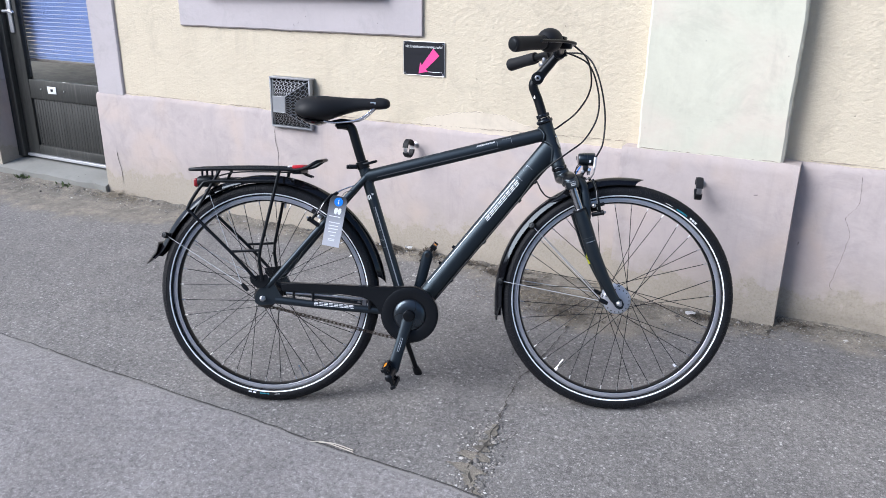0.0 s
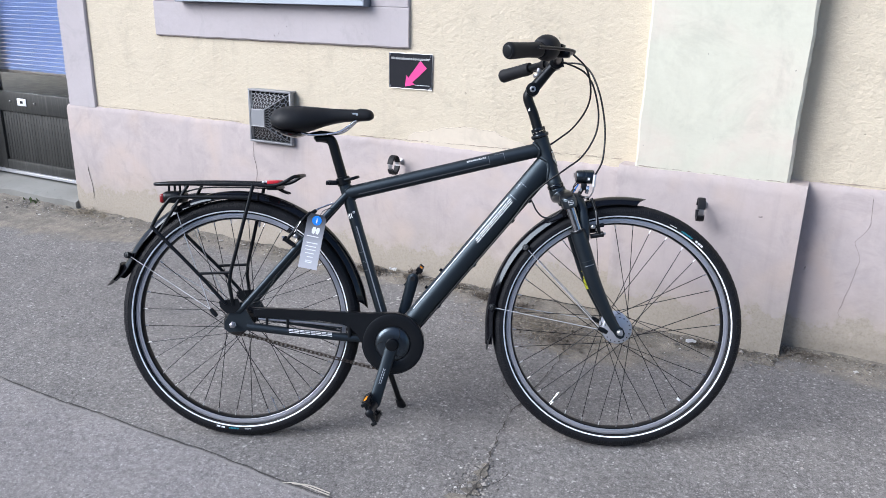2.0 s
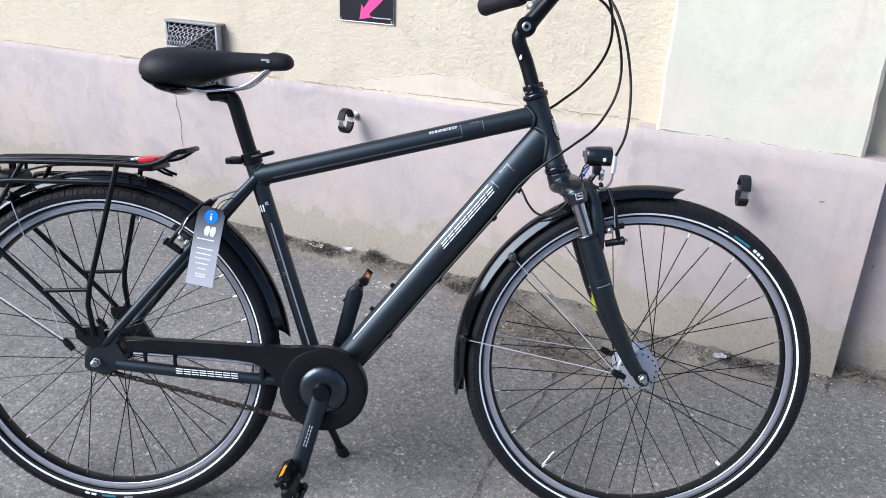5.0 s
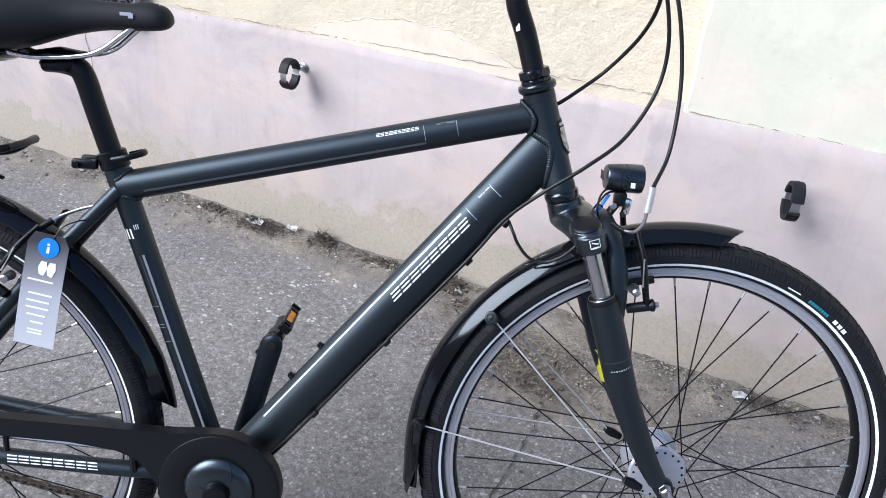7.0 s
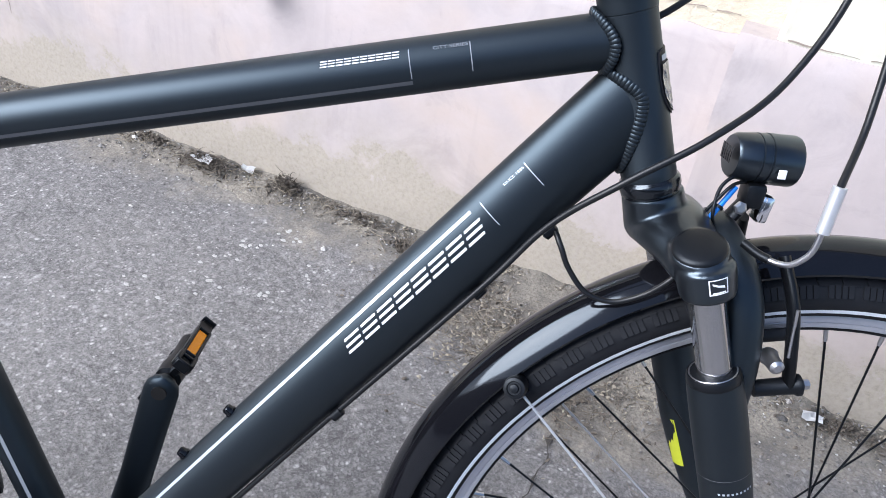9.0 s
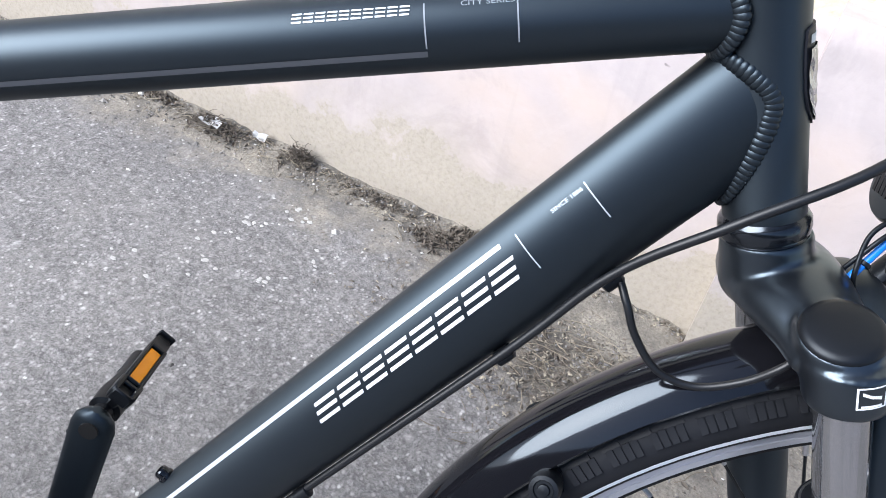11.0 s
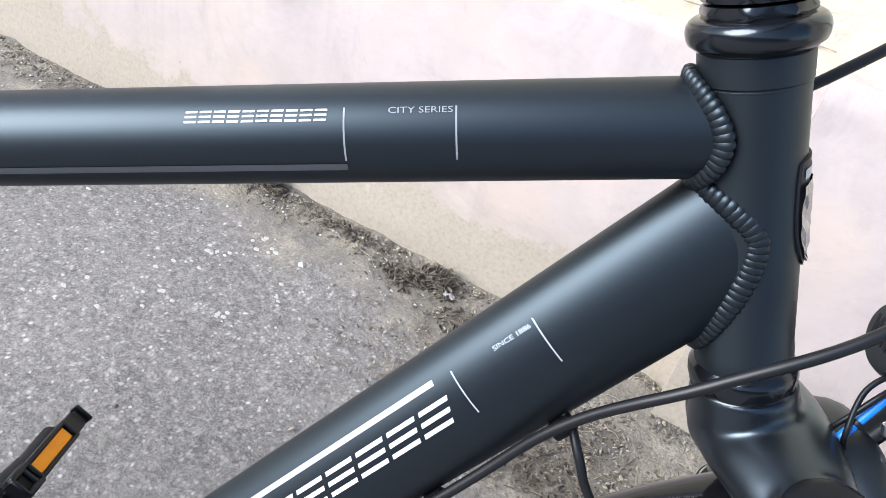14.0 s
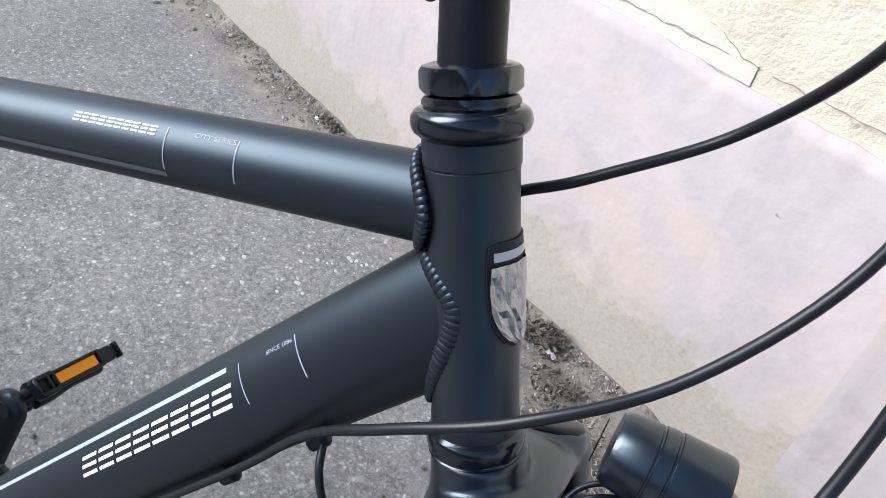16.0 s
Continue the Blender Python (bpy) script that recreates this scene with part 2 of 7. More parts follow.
def masonry(name, base, stain, coarse=0.0, soil=None, peel=None, pink=None):
    """Painted render: trowelled relief, wide stains, soil splashed up from the ground, peeled spots."""
    m, nt, b = nodes_of(name)
    at = place_of(nt)
    wide = noise_of(nt, 2.2, 6, 0.6, at)
    col = mix(nt, ramp(nt, wide, [(0.32, (0.0,)), (0.72, (1.0,))]), base, stain)
    fine = noise_of(nt, 55, 5, 0.6, at)
    col = mix(nt, 0.25, col, mix(nt, fine, tuple(c * 0.82 for c in base), tuple(min(1, c * 1.12) for c in base)))
    if pink:
        col = mix(nt, ramp(nt, noise_of(nt, 3.1, 3, 0.5, at, 0.6), [(0.47, (0.0,)), (0.66, (0.85,))]), col, pink)
        cloud = ramp(nt, noise_of(nt, 7.5, 5, 0.6, at, 1.4), [(0.44, (0.0,)), (0.70, (0.55,))])
        col = mix(nt, cloud, col, tuple(c * 1.10 for c in base))
    streak = nt.nodes.new("ShaderNodeMapping")
    streak.inputs["Scale"].default_value = (26, 26, 1.6)
    nt.links.new(at, streak.inputs[0])
    runs = noise_of(nt, 1.0, 4, 0.6, streak.outputs[0])
    col = mix(nt, ramp(nt, runs, [(0.56, (0.0,)), (0.85, (0.28,))]), col, tuple(c * 0.7 for c in stain))
    # small chips and fly specks, scuffed greyer in wide clouds
    fly = node(nt, "ShaderNodeTexVoronoi", Scale=11.0)
    nt.links.new(mix(nt, 0.25, at, node_color(nt, at)), fly.inputs["Vector"])
    fsp = nt.nodes.new("ShaderNodeSeparateColor")
    nt.links.new(fly.outputs["Color"], fsp.inputs[0])
    dot = mix(nt, 1.0, ramp(nt, fly.outputs["Distance"], [(0.045, (1.0,)), (0.075, (0.0,))]), ramp(nt, fsp.outputs[0], [(0.80, (0.0,)), (0.82, (0.7,))]), "MULTIPLY")
    col = mix(nt, dot, col, tuple(c * 0.35 for c in stain))
    scuff = ramp(nt, noise_of(nt, 5.0, 8, 0.75, at, 0.8), [(0.52, (0.0,)), (0.74, (0.42,))])
    col = mix(nt, scuff, col, tuple(c * 0.62 for c in stain))
    if soil:
        sep = nt.nodes.new("ShaderNodeSeparateXYZ")
        nt.links.new(at, sep.inputs[0])
        add = nt.nodes.new("ShaderNodeMath")
        add.operation = "MULTIPLY_ADD"
        nt.links.new(noise_of(nt, 7.0, 7, 0.68, at), add.inputs[0])
        add.inputs[1].default_value = -0.42
        nt.links.new(sep.outputs[2], add.inputs[2])
        haze = ramp(nt, add.outputs[0], [(-0.10, (0.80,)), (-0.04, (0.50,)), (0.03, (0.24,)), (0.10, (0.08,)), (0.18, (0.0,))])
        col = mix(nt, haze, col, tuple(a * 0.35 + c * 0.65 for a, c in zip(base, soil)))
        up = ramp(nt, add.outputs[0], [(-0.10, (0.9,)), (-0.05, (0.65,)), (0.02, (0.22,)), (0.10, (0.0,))])
        speck = ramp(nt, noise_of(nt, 70, 6, 0.8, at), [(0.36, (0.10,)), (0.66, (0.75,))])
        up = mix(nt, 1.0, up, speck, "MULTIPLY")
        sand = mix(nt, ramp(nt, noise_of(nt, 120, 4, 0.7, at), [(0.42, (0.0,)), (0.66, (1.0,))]), soil, tuple(c * 0.55 for c in soil))
        col = mix(nt, up, col, sand)
    if peel:
        spots = ramp(nt, noise_of(nt, 9.0, 5, 0.72, at), [(0.70, (0.0,)), (0.715, (0.85,))])
        col = mix(nt, spots, col, peel)
    nt.links.new(col, b.inputs["Base Color"])
    b.inputs["Roughness"].default_value = 0.86
    last = relief(nt, b, fine, 0.30, 0.002)
    last = relief(nt, b, noise_of(nt, 6.0, 4, 0.55, at), 0.35, 0.02, last)
    if coarse:
        lump = noise_of(nt, 75, 5, 0.62, at)
        last = relief(nt, b, lump, coarse, 0.012, last)
        relief(nt, b, noise_of(nt, 30, 4, 0.6, at), coarse, 0.007, last)
    return m


STUCCO = masonry("cream_stucco", (0.620, 0.552, 0.430), (0.575, 0.502, 0.388), 0.45, peel=(0.62, 0.55, 0.46))
SMOOTHCREAM = masonry("pale_smooth_render", (0.595, 0.590, 0.490), (0.57, 0.558, 0.462), 0.0, pink=(0.64, 0.575, 0.490))
PLINTH = masonry("lilac_grey_plinth_paint", (0.435, 0.378, 0.368), (0.360, 0.322, 0.318), 0.0, soil=(0.355, 0.318, 0.240), pink=(0.470, 0.388, 0.345))
TRIMGREY = masonry("lilac_grey_trim_paint", (0.47, 0.432, 0.445), (0.43, 0.395, 0.405), 0.0)
CONCRETE = masonry("grey_concrete", (0.25, 0.25, 0.235), (0.19, 0.187, 0.172), 0.0, peel=(0.14, 0.13, 0.12))
ZINC = plain("painted_zinc_sill", (0.16, 0.19, 0.23), 0.45, 0.2, vary=0.2, bump=0.1)
GALV = plain("galvanised_sheet", (0.30, 0.31, 0.33), 0.5, 0.6, vary=0.3)


def stained_wood():
    m, nt, b = nodes_of("dark_green_black_wood")
    at = place_of(nt)
    mp = nt.nodes.new("ShaderNodeMapping")
    mp.inputs["Scale"].default_value = (60, 60, 1.5)
    nt.links.new(at, mp.inputs[0])
    grain = noise_of(nt, 1.0, 6, 0.65, mp.outputs[0], 0.4)
    nt.links.new(ramp(nt, grain, [(0.3, (0.016, 0.017, 0.016)), (0.55, (0.030, 0.031, 0.029)), (0.8, (0.075, 0.073, 0.066))]), b.inputs["Base Color"])
    b.inputs["Roughness"].default_value = 0.55
    relief(nt, b, grain, 0.4, 0.002)
    return m


WOOD = stained_wood()


def blind():
    m, nt, b = nodes_of("blue_blind_slats")
    at = place_of(nt)
    wide = noise_of(nt, 3.0, 4, 0.5, at)
    nt.links.new(mix(nt, wide, (0.16, 0.22, 0.46), (0.24, 0.31, 0.58)), b.inputs["Base Color"])
    b.inputs["Roughness"].default_value = 0.45
    return m


BLIND = blind()


def window_glass():
    m, nt, b = nodes_of("window_glass")
    b.inputs["Base Color"].default_value = (0.9, 0.95, 0.95, 1)
    b.inputs["Roughness"].default_value = 0.02
    b.inputs["Transmission Weight"].default_value = 1.0
    b.inputs["IOR"].default_value = 1.45
    return m


GLASS = window_glass()
STRAW = plain("dry_straw", (0.24, 0.205, 0.15), 0.8, vary=0.4)
LEAFDRY = plain("dead_leaf", (0.12, 0.10, 0.08), 0.85, vary=0.5)
LITTER = plain("white_litter", (0.70, 0.70, 0.70), 0.6, vary=0.15)
WEED = plain("green_weed", (0.06, 0.09, 0.03), 0.7, vary=0.4)


def pebbles():
    m, nt, b = nodes_of("mixed_grit")
    isl = nt.nodes.new("ShaderNodeNewGeometry").outputs["Random Per Island"]
    nt.links.new(ramp(nt, isl, [(0.0, (0.07, 0.065, 0.06)), (0.5, (0.17, 0.16, 0.15)), (0.85, (0.30, 0.28, 0.26)), (1.0, (0.55, 0.54, 0.52))]), b.inputs["Base Color"])
    b.inputs["Roughness"].default_value = 0.8
    return m


GRIT = pebbles()


# ---- mesh helpers ----
def part(name, bm, material, parent=None, label="", smooth=True, kind=""):
    me = bpy.data.meshes.new(name)
    bmesh.ops.recalc_face_normals(bm, faces=bm.faces)
    bm.to_mesh(me)
    bm.free()
    for p in me.polygons:
        p.use_smooth = smooth
    me.materials.append(material)
    ob = new(name, me)
    if smooth:
        me.set_sharp_from_angle(angle=radians(38))
    if parent is not None:
        ob.parent = parent
    return tagged(ob, label, kind=kind)


def V(*c):
    return Vector(c)


def spline(pts, n=6):
    """Catmull-Rom points through pts (tuples of any length)."""
    p = [np.array(q, float) for q in pts]
    p = [2 * p[0] - p[1]] + p + [2 * p[-1] - p[-2]]
    out = []
    for i in range(1, len(p) - 2):
        for k in range(n):
            t = k / n
            out.append(0.5 * (2 * p[i] + (p[i + 1] - p[i - 1]) * t + (2 * p[i - 1] - 5 * p[i] + 4 * p[i + 1] - p[i + 2]) * t * t + (3 * p[i] - p[i - 1] - 3 * p[i + 1] + p[i + 2]) * t ** 3))
    out.append(p[-2])
    return out


def rings(bm, loops, close=True, caps=True):
    """Faces between vertex loops."""
    for a, b in zip(loops, loops[1:]):
        n = len(a)
        for i in range(n if close else n - 1):
            j = (i + 1) % n
            bm.faces.new((a[i], a[j], b[j], b[i]))
    if caps and close:
        bm.faces.new(loops[0])
        bm.faces.new(loops[-1])


def sweep(bm, pts, radii, seg=14, side=(0, 1, 0), caps=True):
    """A tube along pts; radii: one, or one a point, each a number or (across, in plane)."""
    pts = [Vector(p) for p in pts]
    if not isinstance(radii, (list, tuple)) or (len(radii) == 2 and len(pts) != 2):
        radii = [radii] * len(pts)
    loops, ref = [], Vector(side)
    for i, p in enumerate(pts):
        t = (pts[min(i + 1, len(pts) - 1)] - pts[max(i - 1, 0)]).normalized()
        s = ref - t * ref.dot(t)
        if s.length < 1e-3:
            s = t.orthogonal()
        s.normalize()
        ref = s if side != (0, 1, 0) or abs(t.y) > 0.6 else Vector(side)
        u = t.cross(s)
        r = radii[i]
        ra, rb = r if isinstance(r, (tuple, list)) else (r, r)
        loops.append([bm.verts.new(p + s * (ra * math.cos(a)) + u * (rb * math.sin(a))) for a in (2 * math.pi * k / seg for k in range(seg))])
    rings(bm, loops, True, caps)
    return bm


def lathe(bm, profile, at, axis, seg=24, caps=True):
    """A turned body: profile of (distance along axis, radius)."""
    at, axis = Vector(at), Vector(axis).normalized()
    s = axis.orthogonal().normalized()
    u = axis.cross(s)
    loops = [[bm.verts.new(at + axis * h + s * (max(r, 1e-5) * math.cos(a)) + u * (max(r, 1e-5) * math.sin(a))) for a in (2 * math.pi * k / seg for k in range(seg))] for h, r in profile]
    rings(bm, loops, True, caps)
    return bm


def block(bm, size, m=None, bevel=0.0, segments=2):
    """A box with rounded edges, centred on m."""
    made = bmesh.ops.create_cube(bm, size=1.0)["verts"]
    for v in made:
        v.co = Vector((v.co.x * size[0], v.co.y * size[1], v.co.z * size[2]))
    if bevel:
        es = list({e for v in made for e in v.link_edges})
        got = bmesh.ops.bevel(bm, geom=es, offset=bevel, segments=segments, affect="EDGES", profile=0.5)
        made = list({v for f in got["faces"] for v in f.verts} | {v for v in made if v.is_valid})
    if m is not None:
        for v in made:
            v.co = m @ v.co
    return bm


def span(bm, lo, hi, bevel=0.0):
    """A box from corner lo to corner hi."""
    lo, hi = Vector(lo), Vector(hi)
    return block(bm, hi - lo, Matrix.Translation((lo + hi) / 2), bevel)


def plate(bm, outline, y0, y1):
    """An outline of (x, z) points, extruded from y0 to y1."""
    a = [bm.verts.new((x, y0, z)) for x, z in outline]
    b = [bm.verts.new((x, y1, z)) for x, z in outline]
    rings(bm, [a, b])
    return bm


def B():
    return bmesh.new()


# ---- ground and building ----
SLOPE, Y0 = 0.0601, 2.4778


def gz(y):
    return SLOPE * (max(y, -0.6) - Y0)


def ground_sheet():
    bm = B()
    xs = [-400, -60, -12, -5] + [-3.4 + 0.1 * i for i in range(60)] + [2.8, 6, 12, 60, 400]
    ys = [-400, -60, -12, -4, -0.6, 0.4, 1.2, 1.8, 2.1] + [2.19 + 0.05 * i for i in range(30)] + [3.75, 4.2, 60, 400]
    vs = [[bm.verts.new((x, y, gz(y) + (0.004 * noise.noise((x * 2.1, y * 2.1, 3.0)) if -3.5 < x < 2.7 and y > 2.0 else 0))) for x in xs] for y in ys]
    for a, b in zip(vs, vs[1:]):
        for i in range(len(xs) - 1):
            bm.faces.new((a[i], a[i + 1], b[i + 1], b[i]))
    return tagged(part("ground", bm, ASPHALT), "worn grey asphalt pavement with light grit", "pavement", kind="structure")


ground_sheet()


def road_strip():
    """The smoother, slightly lower-laid strip on the street side of the seam, with a ragged edge."""
    bm = B()
    xs = [-60, -12, -5] + [-3.5 + 0.035 * i for i in range(200)] + [6, 12, 60]
    far, near, low = [], [], []
    for x in xs:
        e = 2.196 + 0.010 * noise.noise((x * 3.0, 1.0, 0)) + 0.006 * noise.noise((x * 17.0, 4.0, 0))
        far.append(bm.verts.new((x, e, gz(e) + 0.0045)))
        low.append(bm.verts.new((x, e + 0.004, gz(e) - 0.004)))
        near.append(bm.verts.new((x, -0.5, gz(-0.5) + 0.006)))
    rows = [low, far]
    for k in (1.8, 1.2, 0.5):
        rows.append([bm.verts.new((x, k, gz(k) + 0.0055)) for x in xs])
    rows.append(near)
    rows.append([bm.verts.new((x, -30.0, gz(-30) + 0.006)) for x in xs])
    for a, b in zip(rows, rows[1:]):
        for i in range(len(xs) - 1):
            bm.faces.new((a[i], a[i + 1], b[i + 1], b[i]))
    return tagged(part("road", bm, ROADMIX), "smoother brownish grey asphalt strip beside the pavement", "road", kind="structure")


road_strip()

TOP = 3.6
WX0, WX1 = -9.0, 7.0


def wall(name, lo, hi, material, label, bevel=0.0):
    return tagged(part(name, span(B(), lo, hi, bevel), material, smooth=bevel > 0), label, "wall", kind="structure")


def worn_band(name, x0, x1, y, z0, z1, back, material, label, chamfer=0.03, rag=0.006, step=0.03, depth=0.012, rise=0.0, crumble=0.004):
    """A plinth: ragged, slightly sloping top edge, and a foot from which the render crumbles."""
    bm = B()
    n = max(2, int((x1 - x0) / step))
    cols = []
    for i in range(n + 1):
        x = x0 + (x1 - x0) * i / n
        top = z1 + rise * max(0.0, min(1.0, (x + 0.1) / 1.0))
        r = rag * noise.noise((x * 4.0, y, 7.0)) + rag * 0.6 * noise.noise((x * 23.0, y, 2.0))
        line = [(x, y + 0.004, z0)]
        for z in (0.055, 0.070, 0.085, 0.100, 0.116, 0.135, 0.160, 0.195):
            k = max(0.0, 0.115 + 0.055 * noise.noise((x * 3.3, y, 4.0)) - z) / 0.06
            lump = noise.noise((x * 31.0, y, z * 31.0)) + 0.6 * noise.noise((x * 77.0, y, z * 77.0))
            line.append((x, y + crumble * min(1.0, k) * (1.0 + lump) - 0.0015 * lump * min(1.0, 3 * k), z))
        line += [(x, y, 0.30), (x, y, top - chamfer + r * 0.5), (x, y + depth * 0.45, top - chamfer * 0.35 + r * 0.8), (x, y + depth, top + r), (x, back, top + r), (x, back, z0)]
        cols.append([bm.verts.new(c) for c in line])
    rings(bm, cols)
    return tagged(part(name, bm, material, smooth=True), label, "wall", kind="structure")


worn_band("wall_plinth_1", -2.10, 0.965, 3.60, -0.1, 0.666, 3.9, PLINTH, "lilac-grey painted plinth with stains along the ground", 0.022, 0.008, 0.015, 0.014, -0.004)
worn_band("wall_plinth_2", 0.96, 1.592, 3.525, -0.1, 0.686, 3.9, PLINTH, "lilac-grey painted plinth of the pilaster with sloping top", 0.040, 0.005, 0.015, 0.018)
worn_band("wall_plinth_3", 1.592, WX1, 3.612, -0.1, 0.684, 3.9, PLINTH, "cracked lilac-grey plinth with crumbling foot", 0.024, 0.006, 0.015, 0.012, 0.0, 0.011)
worn_band("wall_plinth_4", WX0, -3.10, 3.60, -0.1, 0.662, 3.9, PLINTH, "lilac-grey plinth beside the doorway", 0.022, 0.008, 0.03)

# upper wall round the window opening
wall("wall_upper_1", (-1.88, 3.62, 0.64), (-1.20, 3.95, TOP), STUCCO, "rough cream stucco wall")
wall("wall_upper_2", (-1.20, 3.62, 0.64), (-0.15, 3.95, 1.215), STUCCO, "rough cream stucco wall below the window")
wall("wall_upper_3", (-0.15, 3.62, 0.64), (1.03, 3.95, TOP), STUCCO, "rough cream stucco wall")
wall("wall_upper_4", (-1.20, 3.62, 2.6), (-0.15, 3.95, TOP), STUCCO, "rough cream stucco wall above the window")
wall("wall_upper_5", (1.53, 3.635, 0.66), (WX1, 3.95, TOP), STUCCO, "rough cream stucco wall")
wall("wall_upper_6", (WX0, 3.62, 0.64), (-3.30, 3.95, TOP), STUCCO, "rough cream stucco wall")
wall("wall_upper_7", (-3.30, 3.62, 2.35), (-1.88, 3.95, TOP), STUCCO, "rough cream stucco wall above the door")
wall("wall_back", (WX0, 7.5, -0.1), (WX1, 7.7, TOP), STUCCO, "plain back wall inside the building")
wall("roof_slab", (WX0, 3.5, TOP), (WX1, 7.8, TOP + 0.25), CONCRETE, "plain slab that closes the building")


def worn_bar(bm, lo, hi, axis, amp=0.002, step=0.035, chamfer=0.006):
    """A bar along one axis whose chamfered edges wander and chip a little."""
    u, v = [k for k in range(3) if k != axis]
    n = max(2, int((hi[axis] - lo[axis]) / step))
    loops = []
    for i in range(n + 1):
        t = lo[axis] + (hi[axis] - lo[axis]) * i / n
        ring = []
        for a, b, da, db in ((0, 0, 1, 0), (1, 0, -1, 0), (1, 0, 0, 1), (1, 1, 0, -1), (1, 1, -1, 0), (0, 1, 1, 0), (0, 1, 0, -1), (0, 0, 0, 1)):
            c = [0.0, 0.0, 0.0]
            c[axis] = t
            c[u] = (hi[u] if a else lo[u]) + da * chamfer
            c[v] = (hi[v] if b else lo[v]) + db * chamfer
            w = Vector(c)
            k = amp * (noise.noise(w * 9.0) + 0.8 * noise.noise(w * 37.0))
            if u != 1:
                c[u] += k * (1 if a else -1)
            if v != 1:
                c[v] += k * (1 if b else -1)
            ring.append(bm.verts.new(c))
        loops.append(ring)
    rings(bm, loops)
    return bm


def trim_piece(name, lo, hi, label, axis=2):
    if "bottom" in name or "top" in name:
        axis = 0
    return tagged(part(name, worn_bar(B(), lo, hi, axis), TRIMGREY, smooth=False), label, "trim", kind="structure")


tagged(part("pilaster_wall", worn_bar(B(), (1.016, 3.546, 0.66), (1.534, 3.94, TOP), 2, 0.0035, 0.03, 0.008), SMOOTHCREAM, smooth=False), "smooth pale green-cream painted pilaster with chipped edges", "wall", kind="structure")
trim_piece("trim_window_bottom", (-1.384, 3.606, 1.052), (0.034, 3.66, 1.215), "lilac-grey painted band below the window")
trim_piece("trim_window_side_1", (-1.384, 3.6065, 1.215), (-1.20, 3.66, 2.75), "lilac-grey painted window surround")
trim_piece("trim_window_side_2", (-0.15, 3.6065, 1.215), (0.034, 3.66, 2.75), "lilac-grey painted window surround")
trim_piece("trim_window_top", (-1.20, 3.6065, 2.6), (-0.15, 3.66, 2.75), "lilac-grey painted window surround")
trim_piece("trim_door_1", (-2.085, 3.606, 0.66), (-1.875, 3.80, 2.55), "lilac-grey painted door surround")
trim_piece("trim_door_2", (-3.30, 3.606, 0.66), (-3.10, 3.80, 2.55), "lilac-grey painted door surround")
trim_piece("trim_door_top", (-3.10, 3.606, 2.35), (-2.085, 3.80, 2.55), "lilac-grey painted door surround")


def window():
    root = tagged(new("window_1"), "white framed window above a dark metal sill", "window", kind="structure")
    bm = B()
    # folded sheet sill with a drip edge
    prof = [(3.72, 1.250), (3.565, 1.236), (3.560, 1.216), (3.566, 1.214), (3.570, 1.228), (3.72, 1.240)]
    cols = [[bm.verts.new((x, y, z)) for y, z in prof] for x in (-1.197, -0.153)]
    rings(bm, cols)
    part("sill", bm, ZINC, root, "blue-grey folded sheet sill", smooth=False)
    for x in (-1.195, -0.155):
        bm = B()
        span(bm, (x - 0.004, 3.562, 1.212), (x + 0.004, 3.70, 1.262), 0.002)
        part("sill_end", bm, ZINC, root)
    bm = B()
    for lo, hi in (((-1.2, 3.72, 1.25), (-1.13, 3.78, 2.6)), ((-0.22, 3.72, 1.25), (-0.15, 3.78, 2.6)), ((-1.13, 3.72, 1.25), (-0.22, 3.78, 1.33)), ((-1.13, 3.72, 2.52), (-0.22, 3.78, 2.6))):
        span(bm, lo, hi, 0.004)
    part("window_frame", bm, plain("white_window_paint", (0.7, 0.7, 0.68), 0.4), root)
    bm = B()
    span(bm, (-1.13, 3.745, 1.33), (-0.22, 3.751, 2.52))
    pane = part("pane", bm, GLASS, root, smooth=False)
    pane.visible_shadow = False


window()


